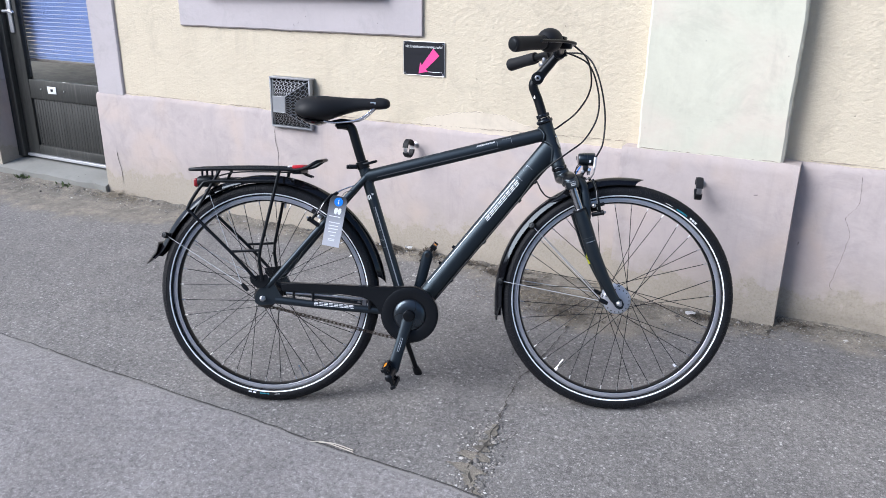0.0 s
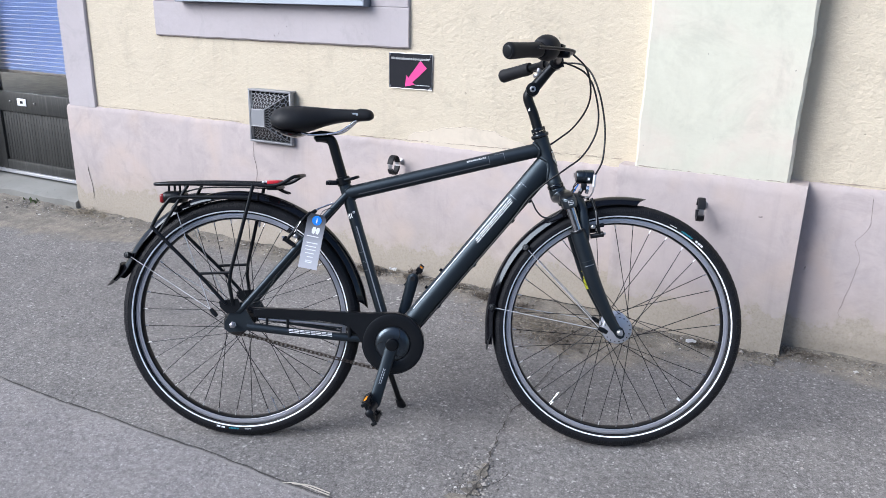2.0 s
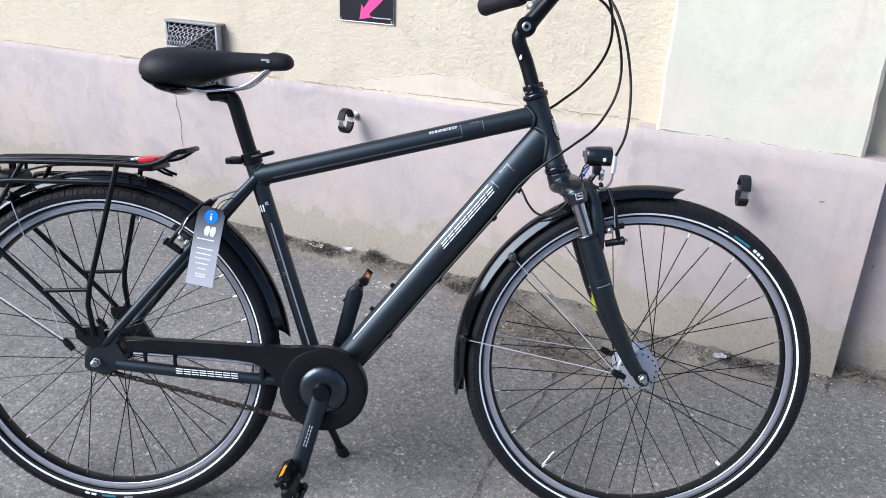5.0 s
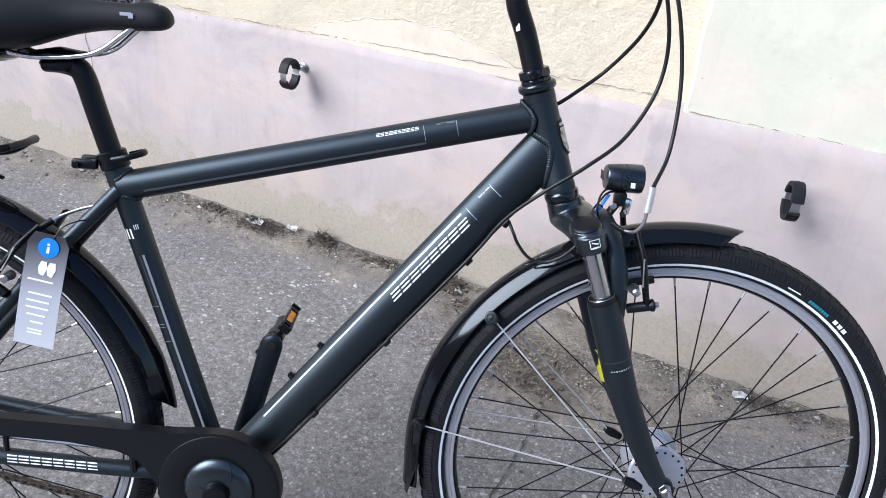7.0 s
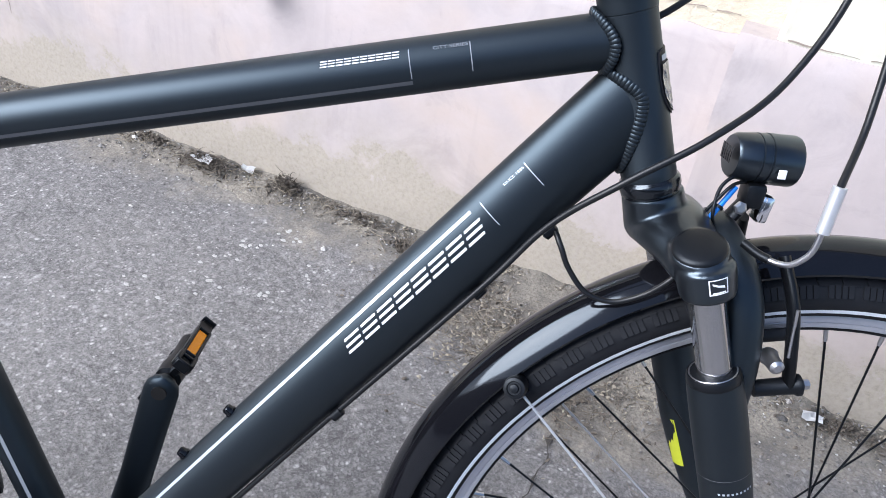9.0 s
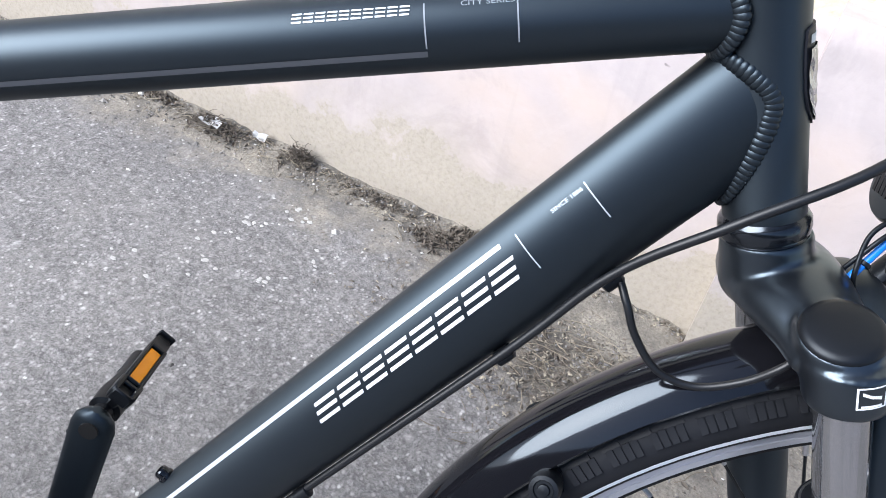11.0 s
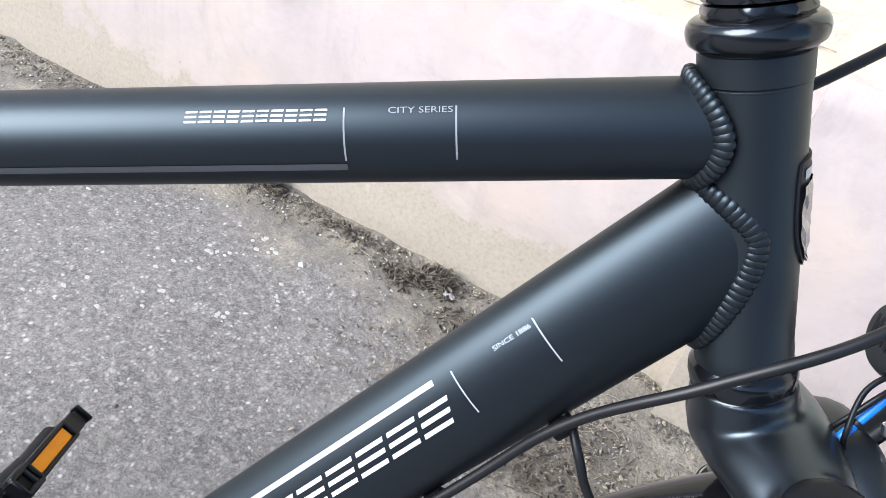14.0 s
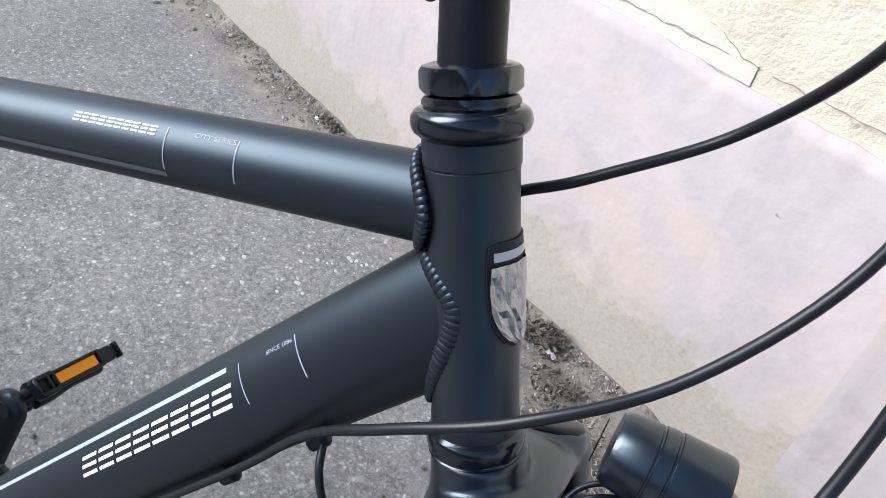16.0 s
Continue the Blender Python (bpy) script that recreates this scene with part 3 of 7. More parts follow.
def doorway():
    root = tagged(new("door_1"), "dark stained wooden door with glazed upper half and blue blind", "door", kind="structure")
    y = 3.75
    bm = B()
    span(bm, (-3.10, y - 0.03, 0.16), (-3.03, y + 0.06, 2.35), 0.004)
    span(bm, (-2.135, y - 0.03, 0.16), (-2.085, y + 0.06, 2.35), 0.004)
    span(bm, (-3.03, y - 0.03, 2.28), (-2.135, y + 0.06, 2.35), 0.004)
    part("door_frame", bm, WOOD, root)
    leaf = B()
    span(leaf, (-3.025, y, 0.185), (-2.915, y + 0.045, 2.275), 0.004)
    span(leaf, (-2.24, y, 0.185), (-2.14, y + 0.045, 2.275), 0.004)
    span(leaf, (-2.915, y + 0.001, 0.185), (-2.24, y + 0.044, 0.245), 0.003)
    span(leaf, (-2.915, y + 0.001, 0.548), (-2.24, y + 0.044, 0.668), 0.005)
    span(leaf, (-2.915, y + 0.001, 2.17), (-2.24, y + 0.044, 2.275), 0.003)
    body = part("door_leaf", leaf, WOOD, root)
    bm = B()
    n = 26
    for i in range(n):
        x = -2.915 + 0.675 * i / n
        span(bm, (x + 0.0008, y + 0.014, 0.243), (x + 0.675 / n - 0.0008, y + 0.03, 0.55), 0.001)
    part("panel", bm, WOOD, root, "grooved lower panel")
    bm = B()
    span(bm, (-2.917, y + 0.012, 0.665), (-2.238, y + 0.018, 2.172))
    g = part("pane", bm, GLASS, root, smooth=False)
    g.visible_shadow = False
    bm = B()
    for i in range(58):
        z = 0.795 + 0.0235 * i
        m = Matrix.Translation((-2.66, y + 0.075, z)) @ Matrix.Rotation(radians(28), 4, "X")
        block(bm, (0.86, 0.004, 0.023), m)
    part("blind", bm, BLIND, root, "half-drawn blue slatted blind", smooth=False)
    bm = B()
    span(bm, (-3.09, y + 0.070, 0.772), (-2.235, y + 0.082, 0.790), 0.004)
    part("blind_rail", bm, plain("brown_rail", (0.10, 0.075, 0.06), 0.5), root)
    bm = B()
    span(bm, (-3.03, y - 0.012, 0.165), (-2.135, y + 0.05, 0.184), 0.003)
    part("threshold_strip", bm, ALLOY, root)
    bm = B()
    span(bm, (-2.735, y - 0.003, 0.590), (-2.655, y, 0.634), 0.001)
    part("sticker", bm, WHITE, root, "small white sticker")
    bm = B()
    span(bm, (-2.705, y - 0.0045, 0.604), (-2.683, y - 0.0032, 0.620))
    part("sticker_mark", bm, SIGNBLACK, root)
    for x in (-2.80, -2.58):
        bm = B()
        lathe(bm, [(0, 0.006), (0.006, 0.005), (0.008, 0.001)], (x, y, 0.612), (0, -1, 0), 10)
        part("screw", bm, STEEL, root)
    bm = B()
    span(bm, (-2.99, y - 0.012, 0.95), (-2.955, y, 1.18), 0.004)
    hd = part("door_handle", bm, ALLOY, root, "long silver handle plate")
    bm = B()
    sweep(bm, [(-2.972, y - 0.01, 1.08), (-2.972, y - 0.05, 1.08), (-2.93, y - 0.055, 1.08), (-2.87, y - 0.055, 1.078)], 0.008, 10)
    part("lever", bm, ALLOY, hd)
    # added wall behind the glass; its dark brown stands for the room's gloom
    tagged(part("wall_gloom_backdrop", span(B(), (-3.6, 5.2, 0.0), (-1.6, 5.3, 2.6)), plain("room_gloom_brown", (0.10, 0.08, 0.068), 0.8)), "added brown wall behind the door glass, gloom in its colour", "wall", kind="structure")


doorway()


def doorstep():
    bm = B()
    n = 30
    cols = []
    for i in range(n + 1):
        x = -3.30 + 1.20 * i / n
        e = 0.012 * noise.noise((x * 7, 0, 0))
        cols.append([bm.verts.new(c) for c in ((x, 3.585 + e, 0.0), (x, 3.58 + e, 0.112 + e * 0.4), (x, 3.60 + e, 0.122), (x, 3.80, 0.158), (x, 3.80, 0.0))])
    rings(bm, cols)
    return tagged(part("doorstep", bm, CONCRETE), "worn pale concrete doorstep", "doorstep", kind="structure")


doorstep()


def horizon_block():
    """Added unseen wall behind the camera; darkens the horizon that upright tubes reflect."""
    bm = B()
    span(bm, (-30, -13, -0.6), (30, -12, 5.0))
    tagged(part("wall_horizon_block", bm, plain("horizon_block_grey", (0.16, 0.15, 0.14), 0.8, vary=0.3, scale=3), smooth=False), "added unseen grey wall that blocks the low sky", "wall", kind="structure")


horizon_block()
# ---- the bicycle ----
# local axes: x ahead from the rear hub, y to the bicycle's left, z up in its leaning plane
HEAD, LEANING = radians(23.724), radians(11.013)
PITCHED = SLOPE * math.sin(HEAD)
ax_x = V(math.cos(HEAD) * math.cos(PITCHED), math.sin(HEAD) * math.cos(PITCHED), math.sin(PITCHED))
ax_l = V(-math.sin(HEAD), math.cos(HEAD), 0)
ax_u = ax_x.cross(ax_l)
up_b = ax_u * math.cos(LEANING) + ax_l * math.sin(LEANING)
left_b = ax_l * math.cos(LEANING) - ax_u * math.sin(LEANING)
foot = V(0.5547, 2.4778, 0.0) - ax_x * 0.3895
STAND = Matrix((ax_x, left_b, up_b)).transposed().to_4x4()
STAND.translation = foot
bike = tagged(new("bicycle"), "matt black men's city bicycle leaning on its kickstand", "bicycle")
bike.matrix_world = STAND

RH, FH, R_T, R_C = V(0.007, 0, 0.352), V(1.0945, 0, 0.3518), 0.352, 0.0235
# tube ends (x, z)
TT0, TT1 = V(0.322, 0, 0.7238), V(0.874, 0, 0.8556)
DT0, DT1 = V(0.478, 0, 0.3190), V(0.8999, 0, 0.8282)
HT0, HT1 = V(0.9136, -0.0016, 0.7500), V(0.8664, -0.0034, 0.8900)
ST0, ST1 = V(0.440, 0, 0.3150), V(0.3105, 0, 0.7640)
BB = V(0.4615, 0, 0.305)
HAX = (HT1 - HT0).normalized()


def tube(name, a, b, r, mat=MATT, parent=bike, seg=40, label="", n=12):
    bm = B()
    rr = r if isinstance(r, list) else [r, r]
    k = [(i / n) for i in range(n + 1)]
    radii = []
    for t in k:
        r0, r1 = rr[0], rr[-1]
        r0 = r0 if isinstance(r0, tuple) else (r0, r0)
        r1 = r1 if isinstance(r1, tuple) else (r1, r1)
        radii.append((r0[0] + (r1[0] - r0[0]) * t, r0[1] + (r1[1] - r0[1]) * t))
    sweep(bm, [a.lerp(b, t) for t in k], radii, seg)
    return part(name, bm, mat, parent, label)


R_TT = 0.0200
DT_R0, DT_R1 = (0.0255, 0.0285), (0.0206, 0.0321)
main_frame = tube("down_tube", DT0, DT1 - (DT1 - DT0).normalized() * 0.011, [DT_R0, (0.0206, 0.0321)], seg=56, label="matt black oval down tube")
top_tube = tube("top_tube", TT0, TT1, R_TT, seg=48, label="matt black round top tube")
seat_tube = tube("seat_tube", ST0, ST1, [0.0165, 0.0165])
bm = B()
lathe(bm, [(0.0092, 0.0198), (0.0094, 0.0206), (0.0170, 0.0206), (0.0178, 0.0202), (0.1320, 0.0202), (0.1326, 0.0207), (0.1430, 0.0208), (0.144, 0.0200)], HT0, HAX, 48)
head_tube = part("head_tube", bm, MATT, bike)
bm = B()
lathe(bm, [(0.1304, 0.0199), (0.1308, 0.0203), (0.1314, 0.0203), (0.1318, 0.0199)], HT0, HAX, 40)
part("groove", bm, MATT, head_tube)

# headset: turned cups, lock nuts with flats
bm = B()
lathe(bm, [(0.1435, 0.0197), (0.1440, 0.0214), (0.1452, 0.0226), (0.1462, 0.0240), (0.1480, 0.0248), (0.1505, 0.0251), (0.1528, 0.0247), (0.1546, 0.0236), (0.1556, 0.0220), (0.1560, 0.0180)], HT0, HAX, 56)
cup = part("headset_cup", bm, CUPGLOSS, bike, "shiny black headset cup")
bm = B()
for h0, h1, r in ((0.1556, 0.1612, 0.0196), (0.1618, 0.1728, 0.0203)):
    # a ring with eight flats whose corners are turned off at both ends
    s8 = HAX.orthogonal().normalized()
    u8 = HAX.cross(s8)
    rows = []
    for h, q in ((h0, 0.93), (h0 + 0.0012, 1.0), (h1 - 0.0030, 1.0), (h1 - 0.0008, 0.93), (h1, 0.80)):
        ring = []
        for k in range(48):
            f = 2 * math.pi * k / 48
            edge = 0.965 / math.cos((f + math.pi / 8) % (math.pi / 4) - math.pi / 8)
            ring.append(bm.verts.new(HT0 + HAX * h + (s8 * math.cos(f) + u8 * math.sin(f)) * (r * min(q * 1.04, edge))))
        rows.append(ring)
    rings(bm, rows)
part("lock_nut", bm, CUPGLOSS, bike, "black lock nuts with eight flats")
bm = B()
lathe(bm, [(-0.0130, 0.0208), (-0.0122, 0.0224), (-0.0117, 0.0218), (-0.0110, 0.0217), (-0.0104, 0.0226), (-0.0070, 0.0232), (-0.0035, 0.0230), (-0.0018, 0.0221), (-0.0008, 0.0208), (0.0010, 0.0198)], HT0 + HAX * 0.0095, HAX, 48)
part("lower_cup", bm, CUPGLOSS, bike)


# weld beads where a tube meets the head tube or seat tube
def weld(name, a, b, ra, rb, c0, c1, rc, parent, size=0.0031, wrap=0.0):
    """Overlapping beads along the line where tube a-b meets the tube c0-c1 of radius rc."""
    bm = B()
    d, ca = (b - a).normalized(), (c1 - c0).normalized()
    s = V(0, 1, 0)
    u = d.cross(s)
    pts = []
    for k in range(720):
        f = 2 * math.pi * k / 720
        base = b + s * (ra * math.cos(f)) + u * (rb * math.sin(f))
        lo, hi = -0.12, 0.02
        off = lambda t: ((base + d * t - c0) - ca * (base + d * t - c0).dot(ca)).length - rc
        if off(lo) < 0:
            continue
        t = lo
        while t < hi and off(t) > 0:
            t += 0.0005
        if t < hi:
            p = base + d * (t + wrap * math.cos(f) ** 2)
            v = (p - c0) - ca * (p - c0).dot(ca)
            pts.append(p + v.normalized() * max(0.0, rc - v.length))
    last, beads = None, []
    for p in pts:
        if last is None or (p - last).length > 0.0028:
            beads.append(p)
            last = p
    for i, p in enumerate(beads):
        t = (beads[(i + 1) % len(beads)] - beads[i - 1]).normalized()
        out = (p - c0) - ca * (p - c0).dot(ca)
        out.normalize()
        m = Matrix.Translation(p - d * 0.001) @ (out.cross(t).normalized().to_track_quat("X", "Z").to_matrix().to_4x4())
        bmesh.ops.create_icosphere(bm, subdivisions=2, radius=1.0, matrix=m @ Matrix.Diagonal((size * 1.45, size * 0.85, size * 1.0, 1)))
    return part(name, bm, MATT, parent, "ribbed weld bead", kind="stuff")


weld("weld", TT0, TT1, R_TT, R_TT, HT0, HT1, 0.0222, top_tube, 0.0034)
weld("weld", DT0, DT1, DT_R1[0], DT_R1[1], V(HT0.x, 0, HT0.z), V(HT1.x, 0, HT1.z), 0.0210, main_frame, 0.0034, 0.0042)
weld("weld", TT1, TT0, R_TT, R_TT, ST1, ST0, 0.0165, top_tube, 0.0022)

# bottom bracket shell and stays
bm = B()
lathe(bm, [(-0.036, 0.020), (-0.034, 0.0225), (0.034, 0.0225), (0.036, 0.020)], BB, (0, 1, 0), 28)
part("bottom_bracket", bm, MATT, bike)
for s in (-1, 1):
    bm = B()
    sweep(bm, spline([(0.322, s * 0.012, 0.722), (0.22, s * 0.040, 0.612), (0.055, s * 0.066, 0.425), (0.020, s * 0.068, 0.388)]), 0.0092, 18)
    part("seat_stay", bm, MATT, bike)
    bm = B()
    sweep(bm, spline([(0.43, s * 0.028, 0.310), (0.36, s * 0.045, 0.313), (0.20, s * 0.058, 0.328), (0.045, s * 0.068, 0.346)]), 0.0118, 18)
    stay = part("chain_stay", bm, MATT, bike)
    bm = B()
    plate(bm, [(-0.022, 0.338), (-0.010, 0.328), (0.030, 0.330), (0.075, 0.345), (0.060, 0.362), (0.040, 0.400), (0.030, 0.418), (0.012, 0.405), (-0.006, 0.382), (-0.020, 0.360)], s * 0.064, s * 0.072)
    bmesh.ops.bevel(bm, geom=list(bm.edges), offset=0.0015, segments=1, affect="EDGES")
    part("dropout", bm, MATT, bike)
    if s < 0:
        right_stay = stay


# decals lie on a tube; (along, angle from the near side upwards)
def on_tube(a, b, r0, r1, lift=0.00025):
    d = (b - a).normalized()
    length = (b - a).length
    n = V(-d.z, 0, d.x)

    def f(s, deg):
        t = s / length
        ra, rb = r0[0] + (r1[0] - r0[0]) * t + lift, r0[1] + (r1[1] - r0[1]) * t + lift
        return a + d * s + V(0, -1, 0) * (ra * math.cos(radians(deg))) + n * (rb * math.sin(radians(deg)))
    return f


def patch(bm, f, corners, nu=2, nv=6):
    """A quad with corners (along, degrees) laid on the surface f."""
    c = [np.array(q, float) for q in corners]
    g = [[bm.verts.new(f(*((c[0] * (1 - i / nu) + c[1] * i / nu) * (1 - j / nv) + (c[3] * (1 - i / nu) + c[2] * i / nu) * j / nv))) for i in range(nu + 1)] for j in range(nv + 1)]
    for p, q in zip(g, g[1:]):
        for i in range(nu):
            bm.faces.new((p[i], p[i + 1], q[i + 1], q[i]))


def emblem_bars(parent, f, s0, s1, d0, d1, count, slant=0.0, thick=0.2, fill=0.80, flip=0.0):
    """A row of slanted blocks, each of a few bars: a plain stand-in for a brand word."""
    w = (s1 - s0) / count
    sl = slant * w
    for i in range(count):
        bm = B()
        at = (lambda s, d: f(flip - s, d)) if flip else f
        bar = lambda x0, x1, t0, t1: patch(bm, at, [(x0 + sl * t0, d0 + (d1 - d0) * t0), (x1 + sl * t0, d0 + (d1 - d0) * t0), (x1 + sl * t1, d0 + (d1 - d0) * t1), (x0 + sl * t1, d0 + (d1 - d0) * t1)], 2, 3)
        x0, x1 = s0 + w * i, s0 + w * (i + fill)
        for low in (0.0, 0.41, 0.82):
            bar(x0, x1, low, low + 0.18)
        part("emblem_block", bm, WHITE, parent, "slanted white block shape" if i == 0 else "")


def flat_text(text, size):
    """Flat outlines of text as (verts, faces), from Blender's own font."""
    cu = bpy.data.curves.new("lettering", "FONT")
    cu.body, cu.size, cu.resolution_u = text, size, 3
    ob = bpy.data.objects.new("lettering", cu)
    scene.collection.objects.link(ob)
    bpy.context.view_layer.update()
    dg = bpy.context.evaluated_depsgraph_get()
    me = bpy.data.meshes.new_from_object(ob.evaluated_get(dg))
    vs = [tuple(v.co) for v in me.vertices]
    fs = [tuple(p.vertices) for p in me.polygons]
    bpy.data.objects.remove(ob)
    bpy.data.curves.remove(cu)
    bpy.data.meshes.remove(me)
    return vs, fs


def letter_on(bm, f, text, s0, s1, deg, per_degree, stretch=1.0):
    """Text that runs from s0 to s1 along the surface f, its foot at deg."""
    vs, fs = flat_text(text, 1.0)
    w = max(v[0] for v in vs)
    k = (s1 - s0) / w
    got = [bm.verts.new(f(s0 + v[0] * k, deg + v[1] * k * stretch / per_degree)) for v in vs]
    for q in fs:
        if len(set(q)) > 2:
            try:
                bm.faces.new([got[i] for i in q])
            except ValueError:
                pass


f_tt = on_tube(TT0, TT1, (R_TT, R_TT), (R_TT, R_TT))
f_dt = on_tube(DT0, DT1, DT_R0, DT_R1)
f_st = on_tube(ST0, ST1, (0.0165, 0.0165), (0.0165, 0.0165))
# where along the tubes
ttd = (TT1 - TT0).normalized()
dtd = (DT1 - DT0).normalized()
along_t = lambda x, z: (V(x, 0, z) - TT0).dot(ttd)
along_d = lambda x, z: (V(x, 0, z) - DT0).dot(dtd)

emblem_bars(main_frame, f_dt, along_d(0.690, 0.596), along_d(0.790, 0.712), 9, 32, 8, 0.25, 0.22, 0.86)
bm = B()
s0, s1 = along_d(0.512, 0.398), along_d(0.778, 0.721)
n = 24
for i in range(n):
    patch(bm, f_dt, [(s0 + (s1 - s0) * i / n, 45), (s0 + (s1 - s0) * (i + 1) / n, 45), (s0 + (s1 - s0) * (i + 1) / n, 51), (s0 + (s1 - s0) * i / n, 51)], 1, 2)
part("stripe", bm, SILVER, main_frame, "long silver stripe")
for x, z in ((0.790, 0.724), (0.8185, 0.758)):
    bm = B()
    s = along_d(x, z)
    patch(bm, f_dt, [(s, 5), (s + 0.0007, 5), (s + 0.0007, 48), (s, 48)], 1, 14)
    part("tick_line", bm, SILVER, main_frame)
bm = B()
letter_on(bm, f_dt, "SINCE 1886", along_d(0.7985, 0.7462), along_d(0.8115, 0.7612), 41.5, 0.00053, 0.85)
part("lettering", bm, SILVER, main_frame, "small silver words since 1886")

emblem_bars(top_tube, f_tt, along_t(0.6625, 0.8175), along_t(0.7178, 0.830), 29, 43, 10, 0.1, 0.2, 0.82)
for x, z in ((0.7248, 0.825), (0.7664, 0.835)):
    bm = B()
    s = along_t(x, z)
    patch(bm, f_tt, [(s, -16), (s + 0.0007, -16), (s + 0.0007, 44), (s, 44)], 1, 14)
    part("tick_line", bm, DIMSILVER, top_tube)
bm = B()
letter_on(bm, f_tt, "CITY SERIES", along_t(0.7400, 0.835), along_t(0.7640, 0.841), 36.5, 0.00033, 0.72)
part("lettering", bm, DIMSILVER, top_tube, "small silver words city series")
bm = B()
s0, s1 = along_t(0.356, 0.729), along_t(0.727, 0.818)
for i in range(30):
    p, q = s0 + (s1 - s0) * i / 30, s0 + (s1 - s0) * (i + 1) / 30
    patch(bm, f_tt, [(p, -29), (q, -29), (q, -20), (p, -20)], 1, 2)
part("stripe", bm, GREYLINE, top_tube, "thin dark grey stripe")
# seat tube shapes
emblem_bars(seat_tube, on_tube(ST1, ST0, (0.0165, 0.0165), (0.0165, 0.0165)), 0.098, 0.112, -55, -5, 1, 0.0, 0.16, 1.0)
emblem_bars(seat_tube, on_tube(ST1, ST0, (0.0165, 0.0165), (0.0165, 0.0165)), 0.094, 0.101, 10, 30, 1, 0.0, 0.2, 1.0)
bm = B()
for i in range(12):
    p, q = 0.03 + 0.30 * i / 12, 0.03 + 0.30 * (i + 1) / 12
    patch(bm, f_st, [(p, -14), (q, -14), (q, -3), (p, -3)], 1, 1)
part("stripe", bm, DIMSILVER, seat_tube, "grey stripe down the tube")
bm = B()
for i in range(6):
    p, q = 0.255 + 0.075 * i / 6, 0.255 + 0.075 * (i + 1) / 6
    patch(bm, f_st, [(p, 8), (q, 8), (q, 11), (p, 11)], 1, 1)
part("thin_stripe", bm, GREYLINE, seat_tube)
for p in (0.200, 0.222, 0.2265, 0.254):
    bm = B()
    patch(bm, f_st, [(p, 2), (p + 0.0006, 2), (p + 0.0006, 62), (p, 62)], 1, 10)
    part("tick_line", bm, DIMSILVER, seat_tube)
f_cs = on_tube(V(0.36, -0.045, 0.313), V(0.20, -0.058, 0.328), (0.0118, 0.0118), (0.0118, 0.0118), 0.0022)
emblem_bars(right_stay, f_cs, 0.0, 0.125, -4, -48, 8, -0.2, 0.24, 0.86, 0.195)

# bottle bosses on the down tube
for x, z in ((0.5905, 0.5095), (0.5485, 0.459)):
    bm = B()
    nrm = V(-dtd.z, 0, dtd.x)
    c = DT0 + dtd * along_d(x, z) + nrm * 0.0295
    lathe(bm, [(0, 0.0055), (0.002, 0.0055), (0.0025, 0.0048), (0.006, 0.0046), (0.007, 0.0035), (0.007, 0.002), (0.004, 0.0018)], c, nrm, 12)
    part("boss", bm, GLOSS, bike)

# head badge under a torn film
bm = B()
hc = HT0 + HAX * 0.0785
out_ = V(HAX.z, 0, -HAX.x)


def badge(bm, r, k=1.0, thick=0.0014):
    """A rounded shield wrapped round the head tube."""
    outer, inner = [], []
    for h, q in ((1.0, 0.72), (0.93, 0.95), (0.6, 1.0), (0.2, 1.0), (-0.2, 0.96), (-0.55, 0.84), (-0.82, 0.60), (-0.97, 0.30)):
        for rows, rr in ((outer, r), (inner, r - thick)):
            rows.append([bm.verts.new(hc + HAX * (h * 0.0245 * k) + out_ * (rr * math.cos(a)) + V(0, 1, 0) * (rr * math.sin(a))) for a in (radians(52) * k * q * (i / 6 - 1) for i in range(13))])
    rings(bm, [o + list(reversed(n)) for o, n in zip(outer, inner)])


badge(bm, 0.0214)
hb = part("badge", bm, SIGNBLACK, bike, "dark shield badge on the head tube")
bm = B()
vs = [[bm.verts.new(hc + HAX * (h * 0.0245) + out_ * (0.0217 * math.cos(a)) + V(0, 1, 0) * (0.0217 * math.sin(a))) for a in [radians(-44 + 88 * k / 12) for k in range(13)]] for h in (0.68, 0.84)]
rings(bm, vs, False, False)
part("badge_bar", bm, SILVER, hb)
bm = B()
rows = []
for h, q in ((0.60, 0.92), (0.44, 0.93), (0.28, 0.94), (0.12, 0.94), (-0.04, 0.92), (-0.20, 0.90), (-0.36, 0.84), (-0.52, 0.76), (-0.66, 0.64), (-0.80, 0.48), (-0.93, 0.22)):
    rows.append([bm.verts.new(hc + HAX * (h * 0.0245) + out_ * (r_ * math.cos(a)) + V(0, 1, 0) * (r_ * math.sin(a))) for a, r_ in ((radians(52) * q * (i / 8 - 1), 0.0215 + 0.0015 * random.random()) for i in range(17))])
rings(bm, rows, False, False)
part("badge_relief", bm, plain("crumpled_silver", (0.42, 0.42, 0.42), 0.22, 0.75, vary=0.6, scale=160, bump=0.2), hb, "worn silver relief", smooth=False)


